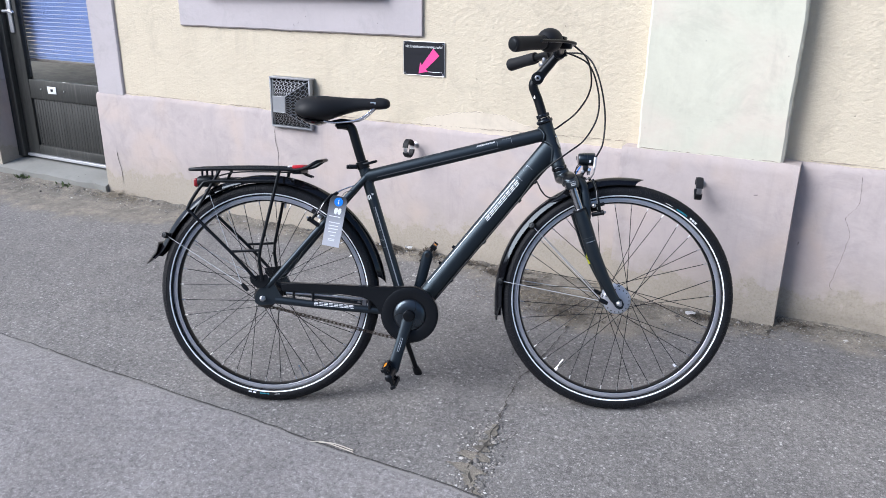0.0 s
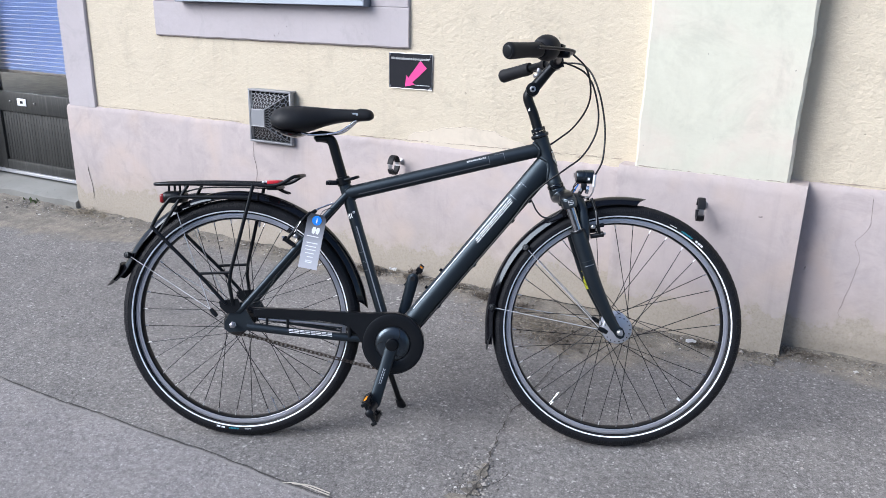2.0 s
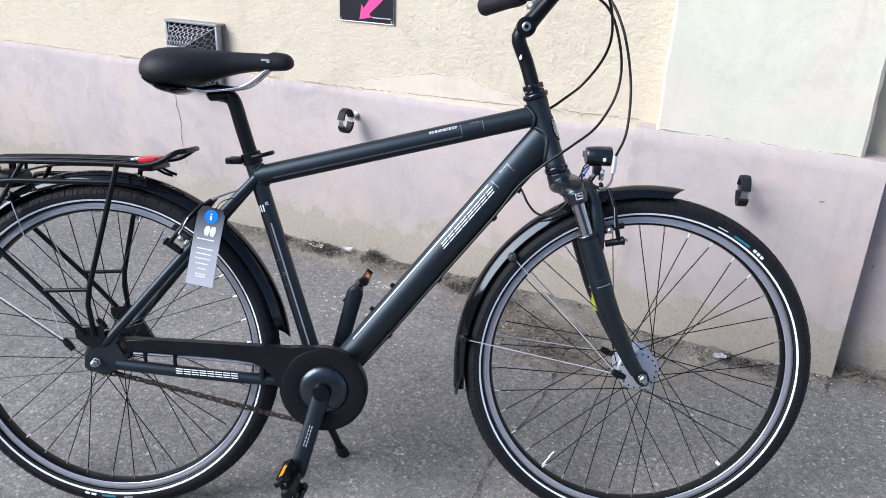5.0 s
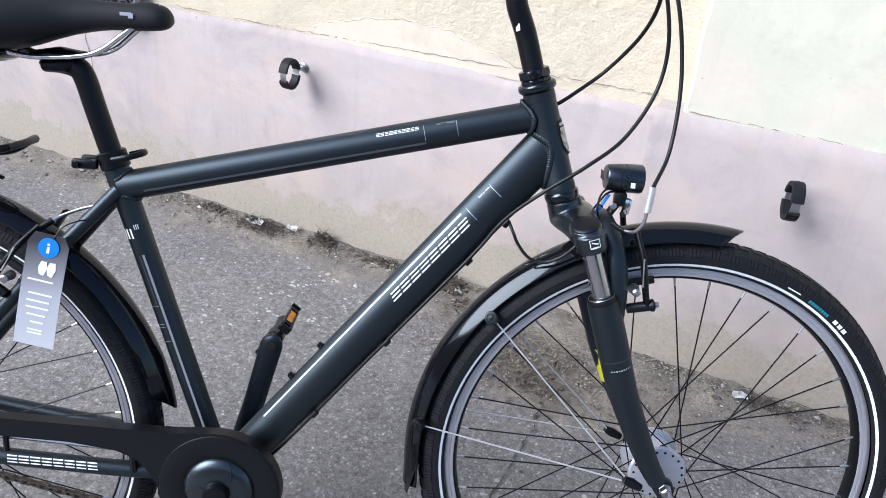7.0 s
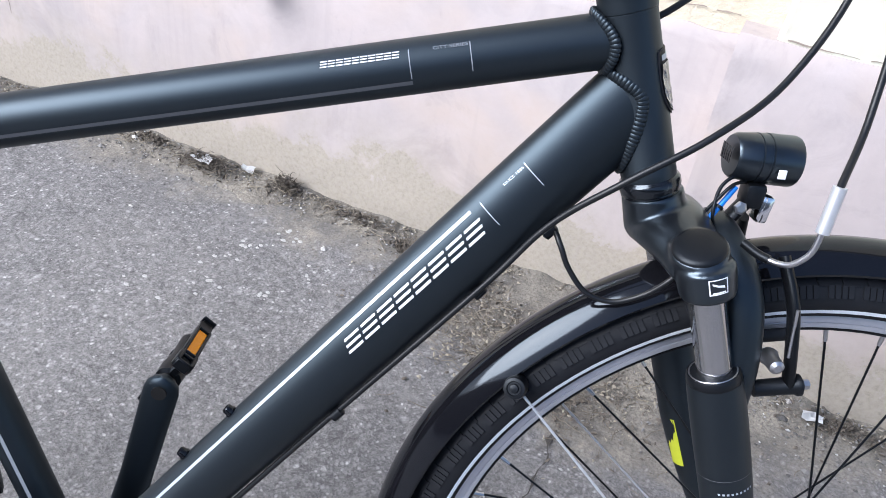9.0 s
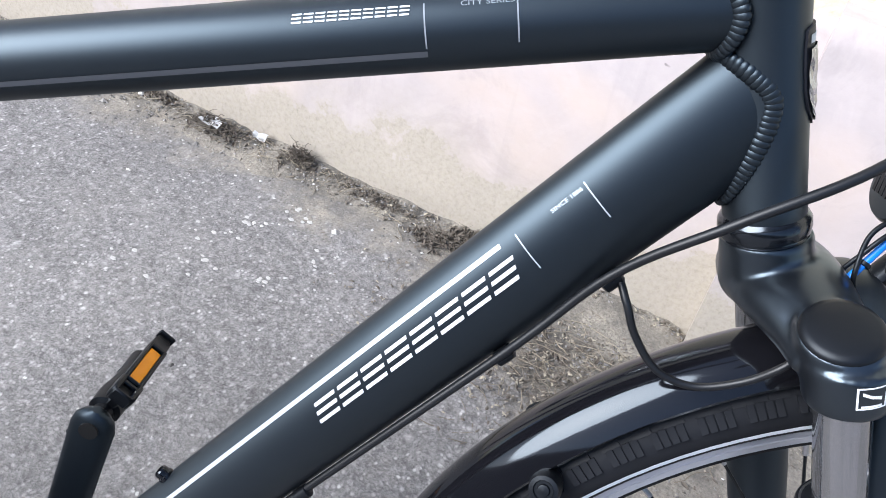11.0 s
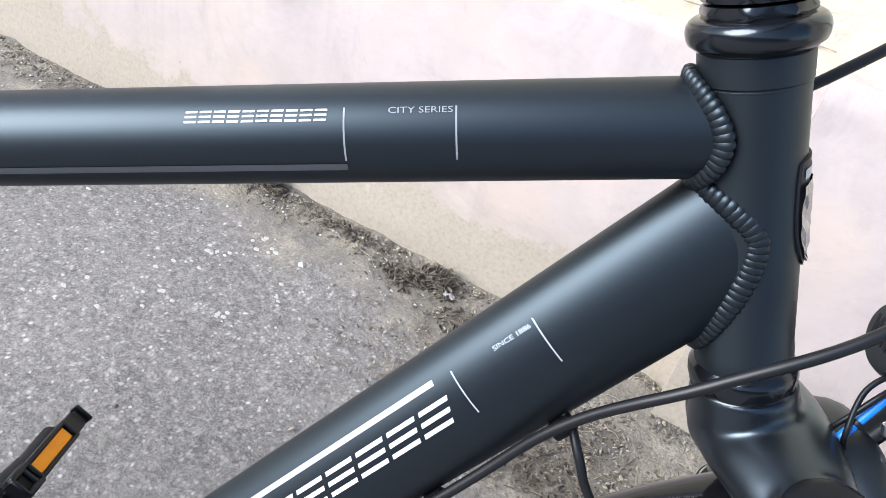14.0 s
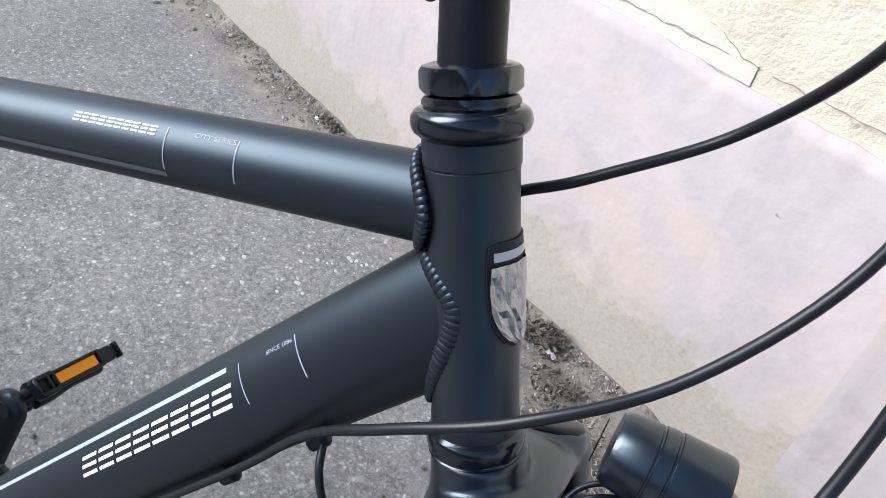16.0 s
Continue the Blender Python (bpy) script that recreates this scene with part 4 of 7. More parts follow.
# ---- wheels ----
def wheel(name, hub, front):
    root = new(name)
    root.parent = bike
    root.location = hub
    tagged(root, "spoked wheel with black tyre and white reflective band")
    # tyre
    bm = B()
    seg, cs = 120, 18
    mid = R_T - R_C
    prof = []
    for k in range(cs + 1):
        a = radians(-131 + 262 * k / cs)
        prof.append((R_C * 1.02 * math.sin(a), mid + R_C * 0.98 * math.cos(a)))
    loops = [[bm.verts.new((r * math.cos(f), y, r * math.sin(f))) for y, r in prof] for f in (2 * math.pi * i / seg for i in range(seg))]
    rings(bm, loops + loops[:1], False, False)
    part("tyre", bm, RUBBER, root)
    # tread blocks on crown and shoulders
    bm = B()
    for i in range(110):
        for row, (a0, a1, w) in enumerate(((-58, -34, 0.60), (-26, -6, 0.66), (6, 26, 0.66), (34, 58, 0.60))):
            f0 = 2 * math.pi * (i + (0.5 if row % 2 else 0)) / 110
            f1 = f0 + 2 * math.pi / 110 * w
            tw = 0.006 * (1 if row < 2 else -1)
            q = []
            for lift in (0.0, 0.0013):
                ring = []
                for f, a in ((f0, a0), (f1, a0), (f1 + tw, a1), (f0 + tw, a1)):
                    a_ = radians(a)
                    r, y = mid + (R_C * 0.98 + lift) * math.cos(a_), (R_C * 1.02 + lift) * math.sin(a_)
                    ring.append(bm.verts.new((r * math.cos(f), y, r * math.sin(f))))
                q.append(ring)
            bm.faces.new(q[1])
            for e in range(4):
                bm.faces.new((q[0][e], q[0][(e + 1) % 4], q[1][(e + 1) % 4], q[1][e]))
    for i in range(78):
        for s in (-1, 1):
            for c in range(4):
                f0 = 2 * math.pi * (i + 0.19 * c) / 78
                f1 = f0 + 2 * math.pi / 78 * 0.150
                q = []
                for lift in (0.0, 0.0016):
                    q.append([bm.verts.new(((mid + (R_C * 0.98 + lift) * math.cos(radians(a))) * math.cos(f), s * (R_C * 1.02 + lift) * math.sin(radians(a)), (mid + (R_C * 0.98 + lift) * math.cos(radians(a))) * math.sin(f))) for f, a in ((f0, 57), (f1, 57), (f1, 81), (f0, 81))])
                bm.faces.new(q[1])
                for e in range(4):
                    bm.faces.new((q[0][e], q[0][(e + 1) % 4], q[1][(e + 1) % 4], q[1][e]))
    part("tread", bm, RUBBER, root, smooth=False, kind="stuff")
    # reflective band and printed marks on both flanks
    for s in (-1, 1):
        bm = B()
        for (d0, d1) in ((108, 118),):
            loops = []
            for i in range(seg):
                f = 2 * math.pi * i / seg
                loops.append([bm.verts.new(((mid + R_C * 0.985 * math.cos(radians(d))) * math.cos(f), s * (R_C * 1.03) * math.sin(radians(d)), (mid + R_C * 0.985 * math.cos(radians(d))) * math.sin(f))) for d in (d0, (d0 + d1) / 2, d1)])
            rings(bm, loops + loops[:1], False, False)
        part("reflective_band", bm, REFLECT, root)
    marks = ((63.8, 5.0, 1, WHITE, 92, 96), (55.9, 6.6, 8, TEAL, 90, 101), (48.5, 5.0, 3, WHITE, 86, 100)) if front else ((259, 5.0, 2, WHITE, 88, 100), (266.0, 5.4, 7, TEAL, 90, 101), (273.5, 4.4, 1, WHITE, 92, 96))
    for f0, df, cnt, mt, dlo, dhi in marks:
        bm = B()
        for j in range(cnt):
            a0, a1 = f0 + df * (j + 0.1) / cnt - df / 2, f0 + df * (j + 0.85) / cnt - df / 2
            rows = []
            for d in (dlo, (dlo + dhi) / 2, dhi):
                rows.append([bm.verts.new(((mid + R_C * 0.995 * math.cos(radians(d))) * math.cos(radians(a)), -(R_C * 1.04) * math.sin(radians(d)), (mid + R_C * 0.995 * math.cos(radians(d))) * math.sin(radians(a)))) for a in (a0, (a0 + a1) / 2, a1)])
            rings(bm, rows, False, False)
        part("tyre_mark", bm, mt, root)
    # rim: silver brake tracks, black well
    for s in (-1, 1):
        bm = B()
        prof = [(0.3130, 0.0110), (0.3142, 0.0128), (0.3132, 0.0134), (0.3062, 0.0131), (0.3058, 0.0119), (0.3046, 0.0119), (0.3042, 0.0129), (0.3005, 0.0127), (0.2990, 0.0112)]
        loops = [[bm.verts.new((r * math.cos(f), s * y, r * math.sin(f))) for r, y in prof] for f in (2 * math.pi * i / seg for i in range(seg))]
        rings(bm, loops + loops[:1], False, False)
        part("brake_track", bm, TRACK, root)
    bm = B()
    prof = [(0.2998, -0.0120), (0.2972, -0.0114), (0.2950, -0.0070), (0.2942, 0.0), (0.2950, 0.0070), (0.2972, 0.0114), (0.2998, 0.0120)]
    loops = [[bm.verts.new((r * math.cos(f), y, r * math.sin(f))) for r, y in prof] for f in (2 * math.pi * i / seg for i in range(seg))]
    rings(bm, loops + loops[:1], False, False)
    part("rim", bm, SATIN, root, "black rim with silver brake tracks")
    # hub
    fr, fw = (0.039, 0.026) if front else (0.033, 0.030)
    bm = B()
    if front:
        lathe(bm, [(-0.034, 0.010), (-0.033, 0.024), (-0.030, 0.040), (-0.027, 0.0425), (-0.024, 0.0425), (-0.022, 0.034), (0.022, 0.034), (0.024, 0.0425), (0.027, 0.0425), (0.030, 0.040), (0.034, 0.012)], (0, 0, 0), (0, 1, 0), 40)
    else:
        lathe(bm, [(-0.045, 0.012), (-0.040, 0.030), (-0.033, 0.0355), (-0.028, 0.0355), (-0.025, 0.029), (0.025, 0.029), (0.028, 0.0355), (0.033, 0.0355), (0.040, 0.030), (0.045, 0.012)], (0, 0, 0), (0, 1, 0), 36)
    hb_ = part("hub", bm, HUBGREY if front else SATIN, root, "silver dynamo hub" if front else "black gear hub")
    bm = B()
    lathe(bm, [(-0.094, 0.003), (-0.093, 0.0048), (0.093, 0.0048), (0.094, 0.003)], (0, 0, 0), (0, 1, 0), 14)
    part("axle", bm, STEEL, root)
    for s in (-1, 1):
        bm = B()
        e = 0.070 if front else 0.078
        lathe(bm, [(e, 0.0085), (e + 0.001, 0.0095), (e + 0.002, 0.0080), (e + 0.010, 0.0080), (e + 0.0115, 0.006)], (0, 0, 0), (0, s, 0), 6)
        part("axle_nut", bm, STEEL, root, smooth=False)
    if front:
        # flange holes drawn as discs in the black of their shade
        bm = B()
        for k in range(18):
            a = 2 * math.pi * k / 18
            lathe(bm, [(0, 0.0019), (0.0006, 0.0019)], (0.0355 * math.cos(a), -0.0312, 0.0355 * math.sin(a)), (0, -1, 0), 8)
        part("hub_hole_disc", bm, DARKHOLE, hb_)
    # spokes, crossed three times
    count = 36
    for i in range(count):
        s = -1 if i % 2 else 1
        grp = (i // 2) % 2
        rim_a = 2 * math.pi * (i + (0.25 if front else 0.5)) / count
        hub_a = rim_a + (1 if grp else -1) * radians(68) + radians(4)
        p0 = V(fr * math.cos(hub_a), s * fw, fr * math.sin(hub_a))
        p1 = V(0.2950 * math.cos(rim_a), s * 0.002, 0.2950 * math.sin(rim_a))
        bm = B()
        sweep(bm, [p0, p1], [0.00105, 0.00105], 6, (0, 1, 0.01))
        sp = part("spoke", bm, SATIN, root)
        bm = B()
        d = (p0 - p1).normalized()
        sweep(bm, [p1 - d * 0.004, p1 + d * 0.0125], [0.0019, 0.0017], 6, (0, 1, 0.01))
        part("nipple", bm, STEEL, sp)
    if front:
        bm = B()
        block(bm, (0.011, 0.003, 0.007), Matrix.Translation((0.185, -0.010, -0.206)) @ Matrix.Rotation(radians(40), 4, "Y"), 0.001, 1)
        part("spoke_tag", bm, WHITE, root, "small white tag clipped to a spoke")
    # valve
    bm = B()
    va = radians(232 if front else 290)
    dv = V(math.cos(va), 0, math.sin(va))
    lathe(bm, [(0.250, 0.0016), (0.252, 0.0042), (0.266, 0.0045), (0.267, 0.0026), (0.2960, 0.0026)], (0, 0, 0), dv, 10)
    part("valve", bm, CHROME, root)
    return root


rear = wheel("rear_wheel", RH, False)
fore = wheel("front_wheel", FH, True)

# ---- fork ----
fork = new("suspension_fork")
fork.parent = bike
# one cast body: neck, two arched arms and the sockets, blended into each other
bm = B()
SOCKET, DOWN = V(0.9400, 0.0690, 0.7270), V(0.312, 0, -0.950)
# the caps lean outwards: centre and normal
CAPS = {k: (V(0.9370, k * 0.0660, 0.7300), V(-0.29, k * 0.36, 0.885).normalized()) for k in (-1, 1)}
lathe(bm, [(-0.0025, 0.0020), (-0.0026, 0.0224), (-0.0043, 0.0234), (-0.0160, 0.0239), (-0.0290, 0.0246), (-0.0340, 0.0236), (-0.0390, 0.0205), (-0.0430, 0.0140), (-0.0440, 0.002)], HT0 + V(0.0015, 0.0015, 0), HAX, 40)
for s in (-1, 1):
    k = spline([(0.9300, -s * 0.004, 0.7250, 0.0310, 0.0160), (0.9315, s * 0.016, 0.7245, 0.0295, 0.0160), (0.9345, s * 0.034, 0.7225, 0.0262, 0.0155), (0.9375, s * 0.050, 0.7190, 0.0230, 0.0145), (0.9400, s * 0.0665, 0.7140, 0.0205, 0.0120)], 5)
    sweep(bm, [q[:3] for q in k], [(float(q[3]), float(q[4])) for q in k], 36, (0.95, 0, 0.312))
    c = V(SOCKET.x, s * SOCKET.y, SOCKET.z)
    lathe(bm, [(0.0080, 0.0020), (0.0081, 0.0200), (0.0090, 0.0207), (0.0120, 0.0208), (0.0200, 0.0206), (0.0260, 0.0202), (0.0315, 0.0196), (0.0325, 0.0184), (0.0326, 0.0020)], c, DOWN, 40)
    lathe(bm, [(-0.0180, 0.0020), (-0.0178, 0.0190), (-0.0120, 0.0205), (-0.0020, 0.0206), (-0.0004, 0.0196), (0.0, 0.0020)], CAPS[s][0], CAPS[s][1], 40)
crown = part("crown", bm, CROWN, fork, "satin black fork crown")
mod = crown.modifiers.new("blend", "REMESH")
mod.mode, mod.voxel_size, mod.use_smooth_shade = "VOXEL", 0.0013, True
mod = crown.modifiers.new("soften", "SMOOTH")
mod.factor, mod.iterations = 0.5, 22
LEGDIR = V(0.33, 0, -0.944)
LEGY = 0.0695
for s in (-1, 1):
    bm = B()
    lathe(bm, [(-0.012, 0.0185), (-0.004, 0.0190), (0.0000, 0.0192), (0.0012, 0.0190), (0.0028, 0.0178), (0.0038, 0.0150), (0.0044, 0.0080), (0.0045, 0.001)], CAPS[s][0] - CAPS[s][1] * 0.0016, CAPS[s][1], 36)
    part("crown_cap", bm, PLASTIC, fork, "black plastic cap")
    bm = B()
    a = V(0.9465, s * LEGY, 0.702)
    sweep(bm, [a, a + LEGDIR * 0.082], [0.0130, 0.0130], 32)
    part("stanchion", bm, HARDCHROME, fork, "chromed inner fork leg")
    bm = B()
    a = V(0.9695, s * LEGY, 0.6330)
    lathe(bm, [(-0.003, 0.0135), (-0.0028, 0.0188), (-0.0010, 0.0197), (0.004, 0.0201), (0.006, 0.0192)], a, LEGDIR, 32)
    wp = part("wiper", bm, PLASTIC, fork)
    bm = B()
    lathe(bm, [(-0.0029, 0.0166), (-0.0033, 0.0169), (-0.0033, 0.0175), (-0.0029, 0.0178)], a, LEGDIR, 32, False)
    part("wiper_ring", bm, STEEL, wp)
    bm = B()
    k = spline([(0.9710, s * LEGY, 0.629, 0.0206), (0.9835, s * LEGY, 0.593, 0.0213), (0.9980, s * LEGY, 0.550, 0.0209), (1.0150, s * 0.0692, 0.500, 0.0199), (1.0395, s * 0.0685, 0.444, 0.0179), (1.0650, s * 0.067, 0.392, 0.0152), (1.0830, s * 0.065, 0.362, 0.0135)], 5)
    sweep(bm, [q[:3] for q in k], [(float(q[3]) * 0.96, float(q[3])) for q in k], 30)
    leg = part("lower_leg", bm, MATT, fork, "matt black outer fork leg")
    bm = B()
    plate(bm, [(1.068, 0.378), (1.086, 0.372), (1.104, 0.362), (1.110, 0.348), (1.106, 0.336), (1.096, 0.332), (1.086, 0.338), (1.076, 0.352)], s * 0.059, s * 0.069)
    bmesh.ops.bevel(bm, geom=list(bm.edges), offset=0.0015, segments=1, affect="EDGES")
    part("fork_end", bm, MATT, leg)
    f_leg = on_tube(V(1.0105, s * 0.0693, 0.5140), V(0.9912, s * LEGY, 0.5700), (0.0193, 0.0203), (0.0203, 0.0213), 0.0006)
    bm = B()
    if s < 0:
        for j in range(9):
            patch(bm, f_leg, [(0.0265, -46 + 9 * j), (0.0285, -46 + 9 * j), (0.0285, -41 + 9 * j), (0.0265, -41 + 9 * j)], 1, 2)
        part("leg_mark", bm, SILVER, leg)
        bm = B()
        patch(bm, f_leg, [(0.0400, -80), (0.0406, -80), (0.0406, 80), (0.0400, 80)], 1, 24)
        part("leg_ring", bm, GREYLINE, leg)
    else:
        f_in = on_tube(V(1.0340, 0.0688, 0.4560), V(1.0050, LEGY, 0.5290), (0.0180, 0.0188), (0.0196, 0.0205), 0.0009)
        for j in range(8):
            patch(bm, f_in, [(0.0072 * j, 34), (0.0072 * (j + 1), 34), (0.0072 * (j + 1), 74), (0.0072 * j, 74)], 1, 6)
        part("sticker", bm, YELLOW, leg, "yellow warning sticker")
bm = B()
k = spline([(0.990, -0.065, 0.606), (0.9900, -0.064, 0.640), (0.9855, -0.058, 0.680), (0.9780, -0.044, 0.708), (0.9720, -0.022, 0.722), (0.9700, 0, 0.726), (0.9720, 0.022, 0.722), (0.9780, 0.044, 0.708), (0.9855, 0.058, 0.680), (0.9900, 0.064, 0.640), (0.990, 0.065, 0.606)], 5)
sweep(bm, k, (0.0135, 0.0085), 16, (1, 0, 0))
part("brake_arch", bm, MATT, fork)
# crown emblem: a framed plain square
f_cr = on_tube(V(0.9515, -0.0690, 0.6920), V(0.9400, -0.0690, 0.7270), (0.0190, 0.0190), (0.0203, 0.0203), 0.0006)
f_cr2 = on_tube(V(0.9515, -0.0690, 0.6920), V(0.9400, -0.0690, 0.7270), (0.0190, 0.0190), (0.0203, 0.0203), 0.0009)
bm = B()
LO, HI, D0, D1 = 0.0135, 0.0255, -26, 12
patch(bm, f_cr, [(LO, D0), (HI, D0), (HI, D1), (LO, D1)], 2, 6)
em = part("emblem", bm, SIGNBLACK, fork)
bm = B()
for q in ([(LO, D0), (LO + 0.0009, D0), (LO + 0.0009, D1), (LO, D1)], [(HI - 0.0009, D0), (HI, D0), (HI, D1), (HI - 0.0009, D1)], [(LO, D0), (HI, D0), (HI, D0 + 2.6), (LO, D0 + 2.6)], [(LO, D1 - 2.6), (HI, D1 - 2.6), (HI, D1), (LO, D1)], [(0.0180, -19), (0.0200, -19), (0.0210, -6), (0.0195, -6)], [(0.0190, -8), (0.0207, -8), (0.0230, 5), (0.0213, 5)], [(0.0145, -20), (0.0157, -20), (0.0157, 6), (0.0145, 6)]):
    patch(bm, f_cr2, q, 2, 4)
part("emblem_lines", bm, WHITE, em)


# ---- V-brakes ----
def rim_brake(name, centre, tangent, radial, pivot_y, parent=bike):
    """Two arms on pivots, pads, link; centre lies where the pads meet the rim."""
    root = new(name)
    root.parent = parent
    t, r = Vector(tangent).normalized(), Vector(radial).normalized()
    c = Vector(centre)
    for s in (-1, 1):
        y = V(0, 1, 0) * s
        bm = B()
        k = [c + y * (pivot_y + 0.010) - r * 0.020 + t * 0.004, c + y * (pivot_y + 0.013) + r * 0.010 + t * 0.010, c + y * (pivot_y + 0.008) + r * 0.048 + t * 0.009, c + y * (pivot_y - 0.008) + r * 0.080 + t * 0.005]
        sweep(bm, spline([k[0] + t * 0.008] + k[1:], 5), (0.0044, 0.0066), 14, (1, 0, 0))
        arm = part("brake_arm", bm, SATIN, root)
        bm = B()
        lathe(bm, [(-0.018, 0.0065), (0.012, 0.0070), (0.014, 0.0085), (0.017, 0.0085), (0.019, 0.005)], k[0], t, 14)
        part("pivot", bm, PLASTIC, arm)
        bm = B()
        lathe(bm, [(0.019, 0.0042), (0.0235, 0.0040), (0.0245, 0.002)], k[0], t, 6)
        part("pivot_bolt", bm, STEEL, arm, smooth=False)
        bm = B()
        lathe(bm, [(0.0, 0.0060), (0.004, 0.0075), (0.010, 0.0060), (0.020, 0.0055), (0.022, 0.003)], c + y * (pivot_y + 0.004) + r * 0.006 - t * 0.004, y, 12)
        part("pad_bolt", bm, STEEL, arm)
        bm = B()
        sweep(bm, [c + y * 0.0185 - t * 0.030, c + y * 0.0185, c + y * 0.0185 + t * 0.032], (0.0048, 0.0055), 10)
        part("brake_pad", bm, RUBBER, arm)
        bm = B()
        sweep(bm, [k[1] - t * 0.004 + y * 0.005, k[2] + y * 0.008], [0.0012, 0.0012], 6)
        part("spring", bm, STEEL, arm)
    return root


rim_brake("front_brake", (1.017, 0, 0.640), (0.97, 0, 0.20), (-0.16, 0, 0.987), 0.050)
rim_brake("rear_brake", (0.180, 0, 0.603), (-0.80, 0, 0.58), (0.58, 0, 0.81), 0.044)


# ---- mudguards ----
def mudguard(name, hub, rad, a0, a1, half, tail=None, label=""):
    bm = B()
    n, cs = 60, 10
    loops = []
    for i in range(n + 1):
        u = i / n
        a = radians(a0 + (a1 - a0) * u)
        rr = rad
        w = half
        if tail and u > 0.93:
            rr = rad + tail * ((u - 0.93) / 0.07) ** 2
        w = half * (0.80 + 0.20 * min(1.0, u / 0.05) ** 0.5)
        slant = radians(4.2) * max(0.0, 1 - u / 0.06)
        line = []
        for lift in (0.0, -0.0022):
            for k in (range(cs + 1) if lift == 0 else range(cs, -1, -1)):
                q = -1 + 2 * k / cs
                drop_ = 0.005 * q ** 6 + 0.015 * q * q
                r_ = rr - drop_ + lift
                b = a + slant * abs(q) ** 1.4
                line.append(bm.verts.new((hub.x + r_ * math.cos(b), (w + lift * 0.5) * q, hub.z + r_ * math.sin(b))))
        loops.append(line)
    rings(bm, loops)
    return part(name, bm, GLOSS, bike, label)


fg = mudguard("front_mudguard", FH, 0.3735, 79, 188.5, 0.0275, 0.004, "glossy black plastic mudguard")
rg = mudguard("rear_mudguard", RH, 0.3765, 6, 163, 0.0275, 0.022, "glossy black plastic mudguard")
# flaps at the guards' ends: thin flexible blades
for guard_, line in ((fg, ((0.733, 0.330, 0.028), (0.7290, 0.308, 0.029), (0.7265, 0.288, 0.022), (0.7258, 0.280, 0.012))), (rg, ((-0.345, 0.512, 0.028), (-0.352, 0.486, 0.029), (-0.372, 0.464, 0.024), (-0.392, 0.446, 0.012)))):
    bm = B()
    loops = []
    for i, (x, z, w) in enumerate(line):
        th = 0.0045 - 0.0009 * i
        loops.append([bm.verts.new((x + e * 0.8, w * q, z - e * 0.6)) for q, e in ((-1, th * 1.6), (-0.6, -th * 0.4), (0, -th), (0.6, -th * 0.4), (1, th * 1.6), (0.6, th), (0, th), (-0.6, th))])
    rings(bm, loops)
    part("flap", bm, PLASTIC, guard_)


def stay_wire(a, b, parent):
    bm = B()
    sweep(bm, [a, b], [0.0012, 0.0012], 8, (0, 1, 0.01))
    w = part("stay", bm, BRIGHTWIRE, parent, "thin bright stay wire")
    bm = B()
    d = (Vector(a) - Vector(b)).normalized()
    lathe(bm, [(-0.012, 0.0065), (-0.008, 0.0090), (0.004, 0.0100), (0.0085, 0.0088), (0.0090, 0.0062), (0.0080, 0.0055), (0.0080, 0.0040), (0.0095, 0.0035), (0.0100, 0.001)], a, (d * 0.5 + V(0, -1 if a[1] < 0 else 1, 0)).normalized(), 14)
    part("clip", bm, PLASTIC, w)


for s in (-1, 1):
    stay_wire((0.833, s * 0.031, 0.580), (1.040, s * 0.066, 0.362), fg)
    stay_wire((0.741, s * 0.031, 0.408), (1.040, s * 0.066, 0.358), fg)
    stay_wire((-0.313, s * 0.031, 0.540), (-0.062, s * 0.066, 0.393), rg)
    stay_wire((-0.168, s * 0.031, 0.676), (-0.062, s * 0.066, 0.390), rg)
    for q, lab in (((1.046, s * 0.068, 0.358), fg), ((-0.052, s * 0.070, 0.386), rg)):
        bm = B()
        d = (V(1.06, 0, 0.352) - V(1.04, 0, 0.362)) if lab is fg else V(0.03, 0, -0.035)
        sweep(bm, [Vector(q) - d.normalized() * 0.012, Vector(q), Vector(q) + d.normalized() * 0.016], [0.0055, 0.0075, 0.0055], 14)
        part("stay_holder", bm, PLASTIC, lab)

